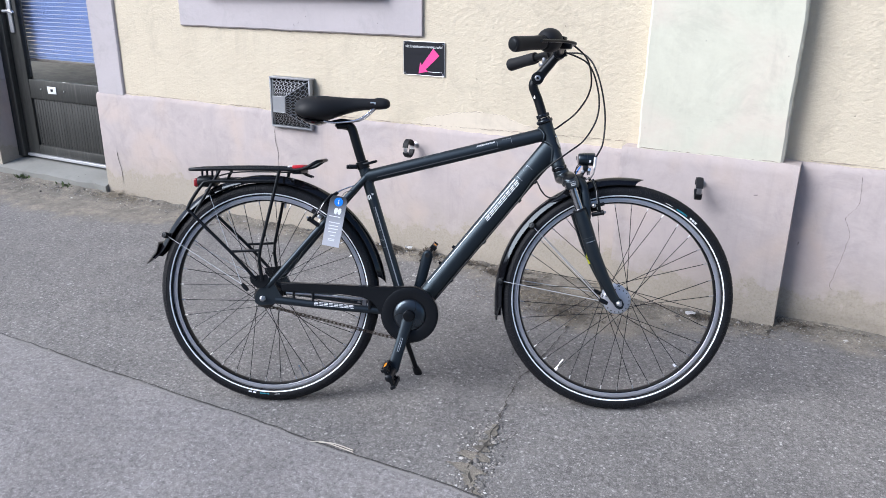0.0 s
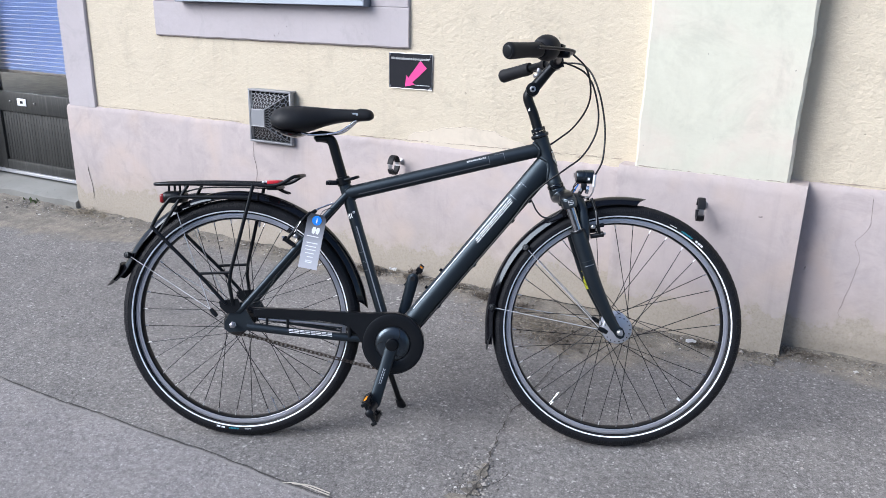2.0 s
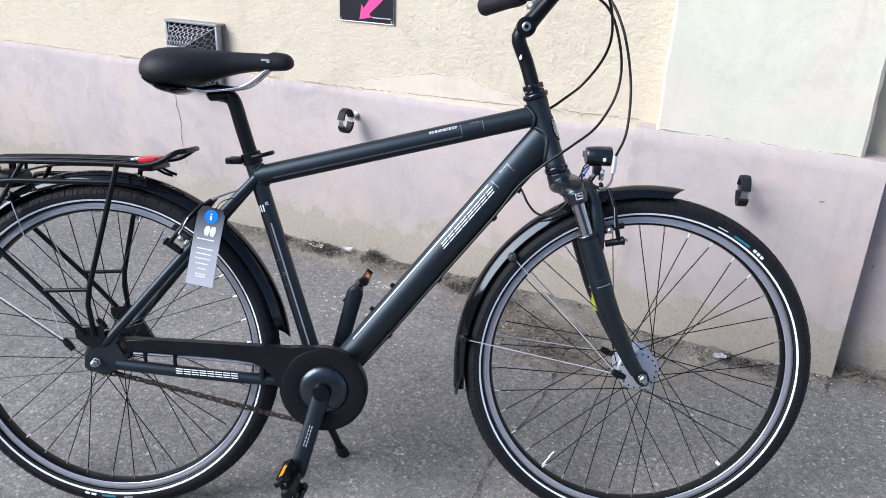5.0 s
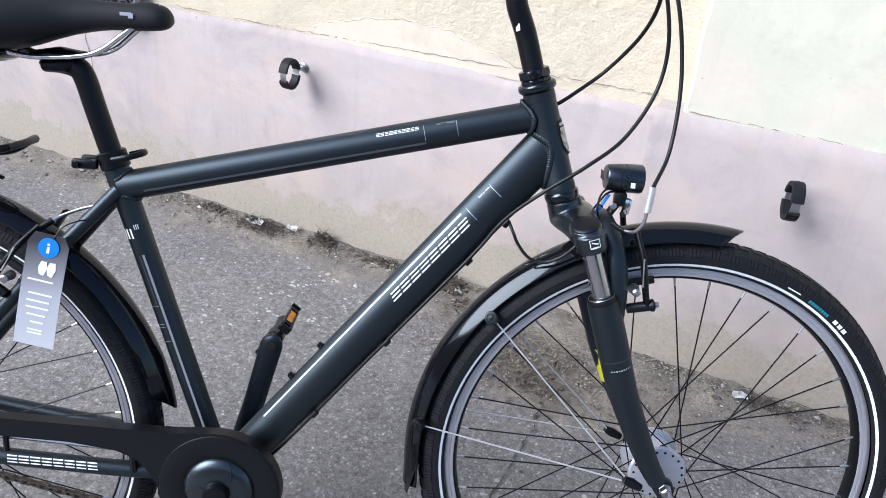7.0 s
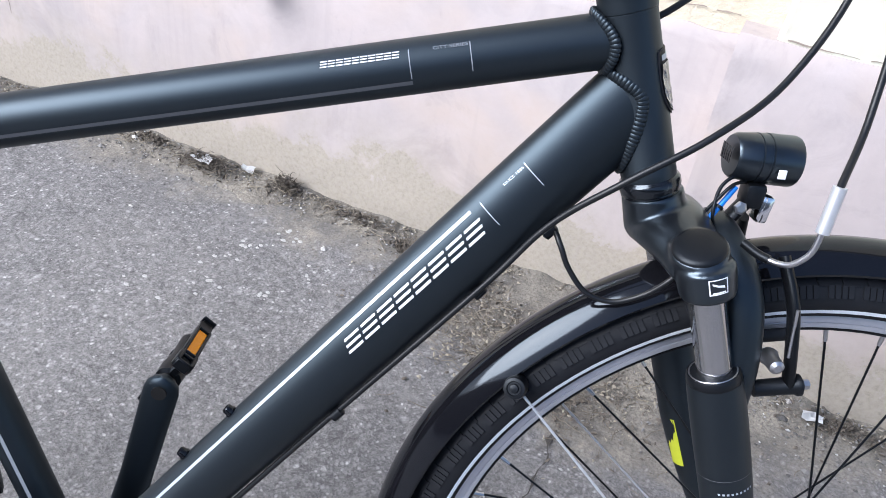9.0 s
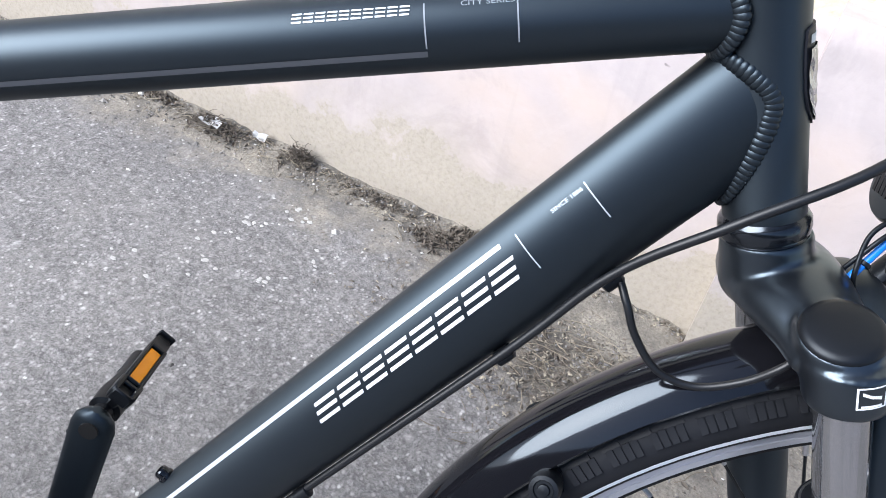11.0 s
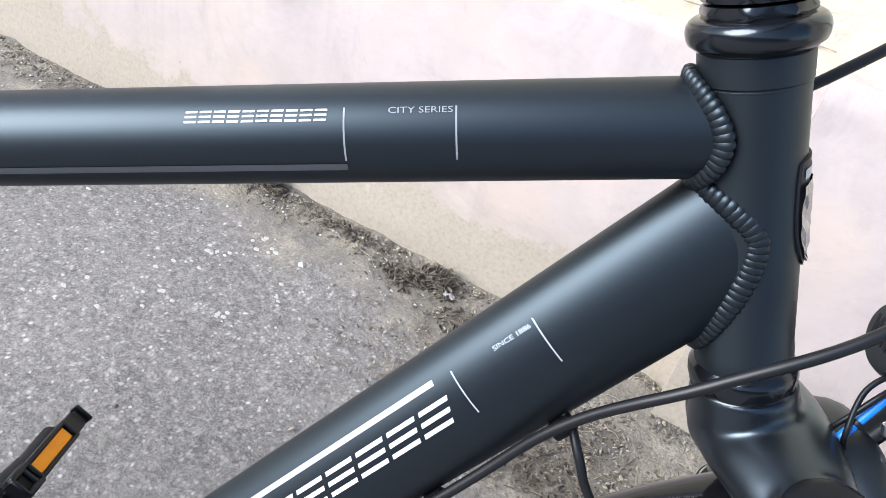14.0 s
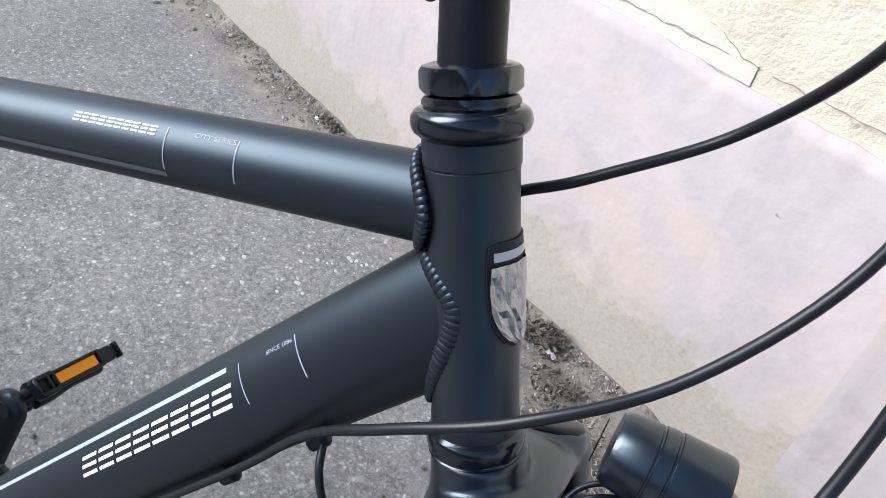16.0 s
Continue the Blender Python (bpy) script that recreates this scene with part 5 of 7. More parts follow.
# ---- crank, chain, guard ----
drive = new("crankset")
drive.parent = bike
for s, ang, y_in, y_out in ((-1, math.atan2(-0.163, -0.048), 0.079, 0.104), (1, math.atan2(0.165, 0.0435), 0.058, 0.076)):
    d = V(math.cos(ang), 0, math.sin(ang))
    bm = B()
    a = BB + V(0, s * y_in, 0)
    e = BB + d * 0.170 + V(0, s * y_out, 0)
    k = [a - d * 0.004, a + d * 0.02, a.lerp(e, 0.4), a.lerp(e, 0.8), e - d * 0.002, e + d * 0.007, e + d * 0.0125, e + d * 0.0160]
    sweep(bm, k, [(0.0085, 0.0165), (0.0105, 0.0185), (0.0075, 0.0165), (0.0072, 0.0172), (0.0078, 0.0178), (0.0075, 0.0155), (0.0066, 0.0105), (0.0040, 0.0040)], 24)
    arm = part("crank_arm", bm, MATT, drive, "black alloy crank arm")
    bm = B()
    lathe(bm, [(-0.008, 0.0185), (0.006, 0.019), (0.011, 0.0165), (0.0125, 0.010), (0.0125, 0.001)], a, (0, s, 0), 26)
    part("crank_boss", bm, SATIN, arm)
    bm = B()
    lathe(bm, [(-0.009, 0.0075), (0.010, 0.0075), (0.011, 0.005)], e, (0, s, 0), 16)
    part("pedal_eye", bm, DARKSTEEL if s > 0 else STEEL, arm)
    if s < 0:
        f_ca = lambda u, v: a.lerp(e, u) + V(0, -0.0090 + 0.0015 * u, 0) + V(-d.z, 0, d.x) * v
        bm = B()
        for j in range(6):
            u0 = 0.40 + 0.045 * j
            for v0, v1 in ((-0.004, -0.002), (0.001, 0.003)):
                q = [f_ca(u0, v0), f_ca(u0 + 0.034, v0), f_ca(u0 + 0.034, v1), f_ca(u0, v1)]
                bm.faces.new([bm.verts.new(p) for p in q])
        part("arm_mark", bm, SILVER, arm)
    # pedal: spindle, barrel, cage of two plates with ribs, amber reflectors
    ped = new("pedal")
    ped.parent = bike
    tilt = radians(-62 if s < 0 else 52)
    ped.matrix_basis = Matrix.Translation(e) @ Matrix.Rotation(-tilt, 4, "Y")
    y0, y1 = s * 0.004, s * 0.090
    bm = B()
    lathe(bm, [(0.004, 0.0075), (0.016, 0.0085), (0.018, 0.013), (0.034, 0.0135), (0.055, 0.0105), (0.088, 0.0115), (0.092, 0.006)], (0, 0, 0), (0, s, 0), 18)
    part("barrel", bm, PLASTIC, ped)
    mid_y, tall = (y0 + y1) / 2 + s * 0.001, 0.0086
    for q in (-1, 1):
        # a shallow tray: back plate, raised rim round the reflector, socket at the inner end, tab at the outer one
        bm = B()
        x = q * 0.0280
        span(bm, (x - 0.0030, min(y0 + s * 0.010, y1), -tall * 0.9), (x + 0.0030, max(y0 + s * 0.010, y1), tall * 0.9), 0.0015)
        cage = part("cage_plate", bm, PLASTIC, ped)
        bm = B()
        for zz in (-1, 1):
            block(bm, (0.0090, 0.056, 0.0034), Matrix.Translation((x + q * 0.0020, mid_y, zz * (tall - 0.0017))), 0.0010, 1)
        for yy in (-1, 1):
            block(bm, (0.0090, 0.0040, tall * 2), Matrix.Translation((x + q * 0.0018, mid_y + yy * 0.0265, 0)), 0.0010, 1)
        part("reflector_rim", bm, PLASTIC, cage)
        bm = B()
        block(bm, (0.0022, 0.0460, 0.0104), Matrix.Translation((x + q * 0.0036, mid_y, 0)), 0.0005, 1)
        part("reflector", bm, AMBER, cage, "amber reflector")
        bm = B()
        for zz in (-1, 1):
            block(bm, (0.0130, 0.0190, 0.0050), Matrix.Translation((x + q * 0.0005, y0 + s * 0.0140, zz * (tall - 0.0010))), 0.0014, 1)
        for yy in (-0.0085, 0.0085):
            block(bm, (0.0130, 0.0040, tall * 2), Matrix.Translation((x + q * 0.0005, y0 + s * 0.0140 + yy, 0)), 0.0014, 1)
        part("socket", bm, PLASTIC, cage)
        # the socket's shaded depth drawn as a black block
        bm = B()
        block(bm, (0.0020, 0.0140, 0.0130), Matrix.Translation((x + q * 0.0022, y0 + s * 0.0140, 0)), 0.0004, 1)
        part("socket_hole_block", bm, DARKHOLE, cage)
        bm = B()
        block(bm, (0.0050, 0.0110, 0.0120), Matrix.Translation((x, y1 + s * 0.0010, 0)), 0.0012, 1)
        block(bm, (0.0100, 0.0030, 0.0160), Matrix.Translation((x + q * 0.0010, y1 + s * 0.0055, 0)), 0.0010, 1)
        part("end_tab", bm, PLASTIC, cage)
    for yy, th in ((y0 + s * 0.016, 0.0080), (y1 - s * 0.004, 0.0050)):
        bm = B()
        block(bm, (0.054, th, 0.0100), Matrix.Translation((0, yy, 0)), 0.002, 1)
        part("cross_bar", bm, PLASTIC, ped)
    for q in (-1, 1):
        bm = B()
        sweep(bm, spline([(q * 0.027, y0 + s * 0.026, 0), (q * 0.017, y0 + s * 0.040, 0.001), (q * 0.0125, (y0 + y1) / 2 + s * 0.002, 0.002), (q * 0.018, y1 - s * 0.026, 0.001), (q * 0.027, y1 - s * 0.012, 0)], 4), (0.0028, 0.0050), 8, (0, 0, 1))
        part("web", bm, PLASTIC, ped)

guard = new("chain_guard")
guard.parent = bike
bm = B()
outline = [(0.058, 0.399), (0.110, 0.3985), (0.20, 0.3965), (0.32, 0.3925), (0.395, 0.3905), (0.445, 0.3930)]
for k in range(1, 30):
    a = radians(100 - 290 * k / 30)
    outline.append((BB.x + 0.0885 * math.cos(a), BB.z + 0.0885 * math.sin(a)))
outline += [(0.372, 0.316), (0.362, 0.334), (0.345, 0.351), (0.318, 0.3625), (0.250, 0.3665), (0.16, 0.3695), (0.064, 0.3715)]
plate(bm, outline, -0.068, -0.050)
bmesh.ops.bevel(bm, geom=[e for e in bm.edges if abs(e.verts[0].co.y - e.verts[1].co.y) < 1e-6 and e.verts[0].co.y < -0.06], offset=0.005, segments=3, affect="EDGES")
part("guard_shell", bm, PLASTIC, guard, "long black plastic chain guard")
bm = B()
lathe(bm, [(0.0670, 0.0860), (0.0695, 0.0845), (0.0705, 0.0800), (0.0705, 0.0560), (0.0685, 0.0510), (0.0660, 0.0500)], BB, (0, -1, 0), 64, False)
part("guard_ring", bm, PLASTIC, guard)
bm = B()
lathe(bm, [(0.060, 0.0505), (0.0680, 0.0500), (0.0730, 0.0465), (0.0770, 0.0380), (0.0790, 0.0240), (0.0795, 0.001)], BB, (0, -1, 0), 56)
hubcap = part("chainring_cap", bm, CROWN, drive, "satin black domed chainring cap")
for k in range(3):
    bm = B()
    a0 = radians(40 + 120 * k)
    pts = [BB + V(r * math.cos(a0 + 0.5 * i / 4), -h, r * math.sin(a0 + 0.5 * i / 4)) for i, (r, h) in enumerate(((0.022, 0.0797), (0.030, 0.0785), (0.037, 0.0776), (0.043, 0.0756), (0.0475, 0.0722)))]
    sweep(bm, pts, 0.0009, 6)
    part("seam", bm, DARKHOLE, hubcap)
for x, y, z0, z1, r in ((0.10, -0.062, 0.386, 0.340, 0.004), (0.16, -0.062, 0.386, 0.338, 0.004), (0.336, -0.055, 0.37, 0.318, 0.006)):
    bm = B()
    sweep(bm, [(x, y, z0), (x, y, z1)], [r, r], 8)
    part("guard_bracket", bm, PLASTIC, guard)
bm = B()
lathe(bm, [(-0.052, 0.034), (-0.050, 0.037), (-0.047, 0.037), (-0.045, 0.034)], RH, (0, 1, 0), 40)
part("sprocket", bm, DARKSTEEL, drive)


def chain():
    bm = B()
    low = spline([(0.462, 0.222), (0.40, 0.229), (0.26, 0.262), (0.12, 0.296), (0.03, 0.316), (-0.002, 0.3155)], 14)
    path = [Vector((q[0], -0.048, q[1])) for q in low]
    step = 0.0127 / 2
    i, p = 0, path[0].copy()
    flip = 0
    while i < len(path) - 1:
        seg = path[i + 1] - p
        if seg.length < step:
            i += 1
            continue
        q = p + seg.normalized() * step
        mid_, d = (p + q) / 2, seg.normalized()
        m = Matrix.Translation(mid_) @ d.to_track_quat("X", "Y").to_matrix().to_4x4()
        if flip % 2 == 0:
            for s in (-1, 1):
                w = 0.0036 if (flip // 2) % 2 else 0.0024
                block(bm, (0.0165, 0.0011, 0.0082), m @ Matrix.Translation((0, s * w, 0)), 0.0005, 1)
        else:
            lathe(bm, [(-0.0036, 0.0036), (0.0036, 0.0036)], mid_, (0, 1, 0), 8)
        p, flip = q, flip + 1
    return part("chain", bm, plain("oiled_brown_steel", (0.09, 0.075, 0.065), 0.4, 0.8, vary=0.3), drive, "oily dark steel chain", smooth=False)


chain()
# inner rod and cable on the chain stay
bm = B()
sweep(bm, spline([(0.075, -0.058, 0.366), (0.18, -0.054, 0.360), (0.30, -0.05, 0.350), (0.345, -0.046, 0.345)]), 0.0035, 8)
part("gear_cable", bm, STEEL, bike)

# ---- kickstand ----
bm = B()
sweep(bm, spline([(0.405, 0.035, 0.292), (0.420, 0.058, 0.240), (0.438, 0.110, 0.150), (0.456, 0.160, 0.064)]), 0.0085, 14)
ks = part("kickstand", bm, SATIN, bike)
bm = B()
sweep(bm, [(0.454, 0.155, 0.070), (0.459, 0.169, 0.050), (0.466, 0.176, 0.0375), (0.476, 0.178, 0.0355)], [(0.011, 0.011), (0.013, 0.014), (0.013, 0.012), (0.006, 0.004)], 12)
part("rubber_foot", bm, RUBBER, ks)
bm = B()
block(bm, (0.05, 0.05, 0.022), Matrix.Translation((0.408, 0.018, 0.296)), 0.005)
part("bracket", bm, SATIN, ks)

# ---- seat post and saddle ----
post_dir = (ST1 - ST0).normalized()
bm = B()
top = ST1 + post_dir * 0.107
k = [ST1 - post_dir * 0.02, ST1 + post_dir * 0.06, top, top + V(-0.012, 0, 0.012), top + V(-0.030, 0, 0.016)]
sweep(bm, spline(k, 5), 0.0142, 26)
post = part("seat_post", bm, SATIN, bike, "black alloy seat post")
bm = B()
c = top + V(-0.030, 0, 0.018)
sweep(bm, [c + V(-0.022, 0, -0.003), c + V(-0.014, 0, -0.006), c + V(0.014, 0, -0.006), c + V(0.024, 0, 0.0)], [(0.010, 0.004), (0.022, 0.010), (0.022, 0.010), (0.012, 0.006)], 16)
part("post_head", bm, SATIN, post)
bm = B()
sweep(bm, [c + V(-0.030, 0, 0.006), c + V(0.0, 0, 0.010), c + V(0.030, 0, 0.008)], [(0.020, 0.005), (0.027, 0.007), (0.020, 0.005)], 14)
part("rail_clamp", bm, SATIN, post)
bm = B()
lathe(bm, [(-0.012, 0.0185), (-0.011, 0.0195), (0.010, 0.0195), (0.0115, 0.0165)], ST1 - post_dir * 0.004, post_dir, 30)
clampc = part("seat_clamp", bm, SATIN, bike, "black quick-release seat clamp")
bm = B()
cc = ST1 - post_dir * 0.004
sweep(bm, spline([cc + V(0.006, -0.019, 0.002), cc + V(0.026, -0.020, 0.007), cc + V(0.040, -0.013, 0.011), cc + V(0.043, 0.0, 0.012), cc + V(0.036, 0.012, 0.010), cc + V(0.016, 0.017, 0.004)]), (0.0028, 0.0042), 10)
part("release_lever", bm, SATIN, clampc)
bm = B()
span(bm, cc + V(-0.048, -0.020, -0.012), cc + V(-0.014, -0.011, 0.001), 0.003)
span(bm, cc + V(-0.048, 0.008, -0.012), cc + V(-0.014, 0.017, 0.001), 0.003)
lathe(bm, [(-0.026, 0.0045), (0.024, 0.0045)], cc + V(-0.040, 0, -0.006), (0, 1, 0), 10)
part("clamp_ear", bm, SATIN, clampc)


def saddle():
    root = new("saddle")
    root.parent = bike
    sec = [(0.112, 0.034, 0.947, 0.924), (0.121, 0.060, 0.957, 0.912), (0.143, 0.078, 0.967, 0.899), (0.172, 0.082, 0.9710, 0.893), (0.205, 0.074, 0.9705, 0.897), (0.240, 0.055, 0.968, 0.908), (0.275, 0.037, 0.9655, 0.918), (0.315, 0.027, 0.965, 0.9255), (0.352, 0.0230, 0.9645, 0.9275), (0.380, 0.0208, 0.962, 0.9290), (0.392, 0.0165, 0.9575, 0.9325), (0.398, 0.0080, 0.950, 0.938)]
    bm = B()
    loops = []
    for q in spline(sec, 4):
        x, w, zt, zb = q
        line = []
        for k in range(26):
            a = 2 * math.pi * k / 26
            cy, cz = math.cos(a), math.sin(a)
            y = w * math.copysign(abs(cy) ** 0.88, cy)
            z = (zt + zb) / 2 + (zt - zb) / 2 * math.copysign(abs(cz) ** 0.86, cz)
            if cz > 0:
                z -= 0.007 * math.exp(-(y / 0.010) ** 2) * (1 if x < 0.36 else 0)
            z -= 0.010 * (abs(y) / max(w, 1e-4)) ** 3 * min(1, w / 0.05)
            line.append(bm.verts.new((x, y, z)))
        loops.append(line)
    rings(bm, loops)
    part("cover", bm, LEATHER, root, "matt black padded cover")
    for s in (-1, 1):
        bm = B()
        sweep(bm, spline([(0.362, s * 0.012, 0.940), (0.340, s * 0.016, 0.922), (0.314, s * 0.021, 0.902), (0.285, s * 0.022, 0.893), (0.225, s * 0.022, 0.889), (0.185, s * 0.026, 0.898), (0.150, s * 0.032, 0.916)]), 0.0035, 10)
        part("rail", bm, CHROME, root, "chromed saddle rail")
    bm = B()
    sweep(bm, spline([(0.116, 0, 0.922), (0.128, 0, 0.909), (0.150, 0, 0.898), (0.180, 0, 0.891), (0.198, 0, 0.893)], 3), [(0.030, 0.004)] * 2 + [(0.055, 0.010)] * 4 + [(0.066, 0.012)] * 4 + [(0.048, 0.008)] * 2 + [(0.030, 0.005)], 20)
    part("bumper", bm, GLOSS, root, "glossy black underside bumper")
    bm = B()
    for j, (w, h) in enumerate(((0.014, 0.004), (0.006, 0.006))):
        x0 = 0.342 + 0.010 * j
        rows = [[bm.verts.new((x0 + w * u, -0.0246 + 0.0008 * u, 0.946 + h * v - j * 0.003)) for u in (0, 0.5, 1)] for v in (0, 0.5, 1)]
        rings(bm, rows, False, False)
    part("cover_mark", bm, SILVER, root)
    return root


saddle()

# ---- stem and handlebar ----
stem = new("stem")
stem.parent = bike
piv = V(0.842, 0, 1.018)
bm = B()
a = HT0 + HAX * 0.168
sweep(bm, spline([a, V(0.8455, 0, 0.955), V(0.8300, 0, 0.994), V(0.8345, 0, 1.012)], 5), 0.0138, 26)
part("quill", bm, SATIN, stem, "black height-adjustable quill")
bm = B()
lathe(bm, [(-0.0215, 0.014), (-0.020, 0.0185), (0.020, 0.0185), (0.0215, 0.014)], piv, (0, 1, 0), 28)
part("pivot_barrel", bm, SATIN, stem)
bm = B()
lathe(bm, [(0.020, 0.0085), (0.0235, 0.0085), (0.0245, 0.0065), (0.0245, 0.004), (0.021, 0.0038)], piv, (0, -1, 0), 16)
part("pivot_bolt", bm, STEEL, stem)
clampb = V(0.905, 0, 1.092)
bm = B()
sweep(bm, [piv, piv.lerp(clampb, 0.3), piv.lerp(clampb, 0.75), clampb], [(0.0175, 0.0165), (0.0160, 0.0150), (0.0150, 0.0135), (0.0190, 0.0170)], 22)
part("extension", bm, SATIN, stem)
bm = B()
lathe(bm, [(-0.024, 0.0165), (-0.023, 0.0195), (0.023, 0.0195), (0.024, 0.0165)], clampb, (0, 1, 0), 26)
part("bar_clamp", bm, SATIN, stem)
bm = B()
block(bm, (0.0065, 0.0012, 0.011), Matrix.Translation((0.8335, -0.0108, 0.9640)) @ Matrix.Rotation(radians(-48), 4, "Z") @ Matrix.Rotation(radians(-19), 4, "Y"), 0.0003, 1)
part("label", bm, WHITE, stem, "small white label")

bars = new("handlebar")
bars.parent = bike
bar_pts = lambda s: [(0.905, 0, 1.092), (0.905, s * 0.05, 1.0945), (0.899, s * 0.10, 1.100), (0.882, s * 0.150, 1.104), (0.852, s * 0.195, 1.100), (0.812, s * 0.240, 1.093), (0.768, s * 0.286, 1.085)]
bm = B()
sweep(bm, spline(list(reversed(bar_pts(-1))) + bar_pts(1)[1:], 5), 0.0112, 16)
part("bar", bm, SATIN, bars, "swept black handlebar")
for s in (-1, 1):
    k = spline([(0.846, s * 0.2015, 1.099, 0.0165), (0.836, s * 0.213, 1.097, 0.0178), (0.812, s * 0.240, 1.093, 0.0172), (0.780, s * 0.273, 1.087, 0.0185), (0.768, s * 0.286, 1.085, 0.0190), (0.763, s * 0.291, 1.084, 0.0165)], 5)
    bm = B()
    sweep(bm, [q[:3] for q in k], [(float(q[3]), float(q[3]) * 1.08) for q in k], 22)
    gr = part("grip", bm, RUBBER, bars, "black rubber grip")
    bm = B()
    d = (V(0.763, s * 0.291, 1.084) - V(0.812, s * 0.240, 1.093)).normalized()
    lathe(bm, [(0, 0.0150), (0.0015, 0.0140), (0.002, 0.0125), (0.002, 0.001)], (0.7628, s * 0.2912, 1.084), d, 22)
    part("end_plug", bm, PLASTIC, gr)
    # brake lever
    bm = B()
    lathe(bm, [(-0.010, 0.0165), (0.010, 0.0165)], (0.888, s * 0.135, 1.1035), (-0.40, s * 0.9, 0.02), 18)
    block(bm, (0.034, 0.020, 0.020), Matrix.Translation((0.912, s * 0.138, 1.097)) @ Matrix.Rotation(s * radians(20), 4, "Z"), 0.005)
    per = part("lever_perch", bm, SATIN, bars)
    bm = B()
    sweep(bm, spline([(0.936, s * 0.140, 1.100), (0.934, s * 0.160, 1.101), (0.915, s * 0.190, 1.101), (0.878, s * 0.230, 1.099), (0.846, s * 0.264, 1.096), (0.838, s * 0.272, 1.095)]), (0.0060, 0.0042), 12, (1, 0, 0))
    part("lever_blade", bm, SATIN, per, "black alloy brake lever")
    bm = B()
    lathe(bm, [(0, 0.0055), (0.010, 0.0055), (0.014, 0.0035)], (0.925, s * 0.130, 1.100), (0.85, -s * 0.45, 0.05), 10)
    part("cable_adjuster", bm, CHROME if s < 0 else SATIN, per)
# twist shifter on the right
k = spline([(0.883, -0.150, 1.1080, 0.0200), (0.876, -0.159, 1.1085, 0.0300), (0.864, -0.177, 1.1070, 0.0330), (0.854, -0.191, 1.1030, 0.0290), (0.847, -0.2005, 1.0990, 0.0200)], 4)
bm = B()
sweep(bm, [q[:3] for q in k], [float(q[3]) for q in k], 26)
sh = part("twist_shifter", bm, RUBBER, bars, "bulky black twist gear shifter")
bm = B()
block(bm, (0.034, 0.024, 0.012), Matrix.Translation((0.897, -0.146, 1.118)) @ Matrix.Rotation(radians(-30), 4, "Z") @ Matrix.Rotation(radians(18), 4, "Y"), 0.004)
part("gear_window", bm, GLOSS, sh)
bm = B()
block(bm, (0.016, 0.018, 0.020), Matrix.Translation((0.872, 0.165, 1.086)), 0.004)
lathe(bm, [(0, 0.012), (0.006, 0.013), (0.010, 0.011), (0.011, 0.002)], (0.866, 0.168, 1.078), (0, 0, -1), 18)
part("bell", bm, STEEL, bars, "small dark bell under the bar")

# ---- cables ----
def cable(name, pts, r=0.0026, mat=CABLE, parent=bike, n=8):
    bm = B()
    sweep(bm, spline(pts, n), r, 10, (0.02, 1, 0.03))
    return part(name, bm, mat, parent)


cable("brake_cable", [(0.931, -0.123, 1.104), (0.976, -0.100, 1.065), (0.996, -0.050, 1.010), (0.992, 0.000, 0.965), (0.962, 0.040, 0.917), (0.922, 0.031, 0.885), (0.893, 0.024, 0.866), (0.84, 0.022, 0.840), (0.6, 0.018, 0.772)])
cable("gear_cable", [(0.878, -0.130, 1.106), (0.900, -0.040, 1.098), (0.988, -0.012, 1.060), (1.022, -0.005, 0.980), (1.022, -0.002, 0.905), (0.985, -0.020, 0.839), (0.935, -0.043, 0.8005), (0.884, -0.042, 0.7635), (0.838, -0.025, 0.7185), (0.792, -0.018, 0.655), (0.66, -0.014, 0.494), (0.53, -0.012, 0.336), (0.47, -0.012, 0.280)])
front_cable = cable("brake_cable", [(0.922, 0.084, 1.101), (0.986, 0.020, 1.086), (1.020, -0.020, 1.020), (1.040, -0.030, 0.920), (1.035, -0.047, 0.830), (1.010, -0.083, 0.784)])
bm = B()
sweep(bm, [(1.0105, -0.0825, 0.787), (1.0075, -0.0840, 0.755)], [0.0046, 0.0046], 14)
part("noodle_sleeve", bm, ALLOY, front_cable, "silver cable sleeve")
cable("noodle", [(1.0076, -0.0840, 0.757), (1.0050, -0.0830, 0.740), (0.9985, -0.0765, 0.728), (0.9930, -0.0690, 0.7245), (0.9870, -0.0615, 0.7242)], 0.0022, STEEL, front_cable)
cable("cable_boot", [(0.9885, -0.0632, 0.7242), (0.9830, -0.0560, 0.7250), (0.9760, -0.0450, 0.7280)], 0.0034, PLASTIC, front_cable)
cable("lamp_wire", [(0.828, 0.000, 0.712), (0.842, -0.012, 0.715), (0.850, -0.024, 0.703), (0.858, -0.026, 0.687), (0.874, -0.028, 0.669), (0.895, -0.031, 0.6645), (0.916, -0.036, 0.675), (0.930, -0.041, 0.690), (0.938, -0.040, 0.700)], 0.0022)
for x, z in ((0.852, 0.702), (0.806, 0.644), (0.699, 0.517), (0.60, 0.395)):
    bm = B()
    q = DT0 + dtd * along_d(x, z)
    nrm = V(dtd.z, 0, -dtd.x)
    lathe(bm, [(-0.006, 0.0030), (-0.005, 0.0046), (0.005, 0.0046), (0.006, 0.0030)], q + nrm * 0.0300 + V(0, -0.0145, 0), dtd, 10)
    part("cable_clip", bm, PLASTIC, main_frame)
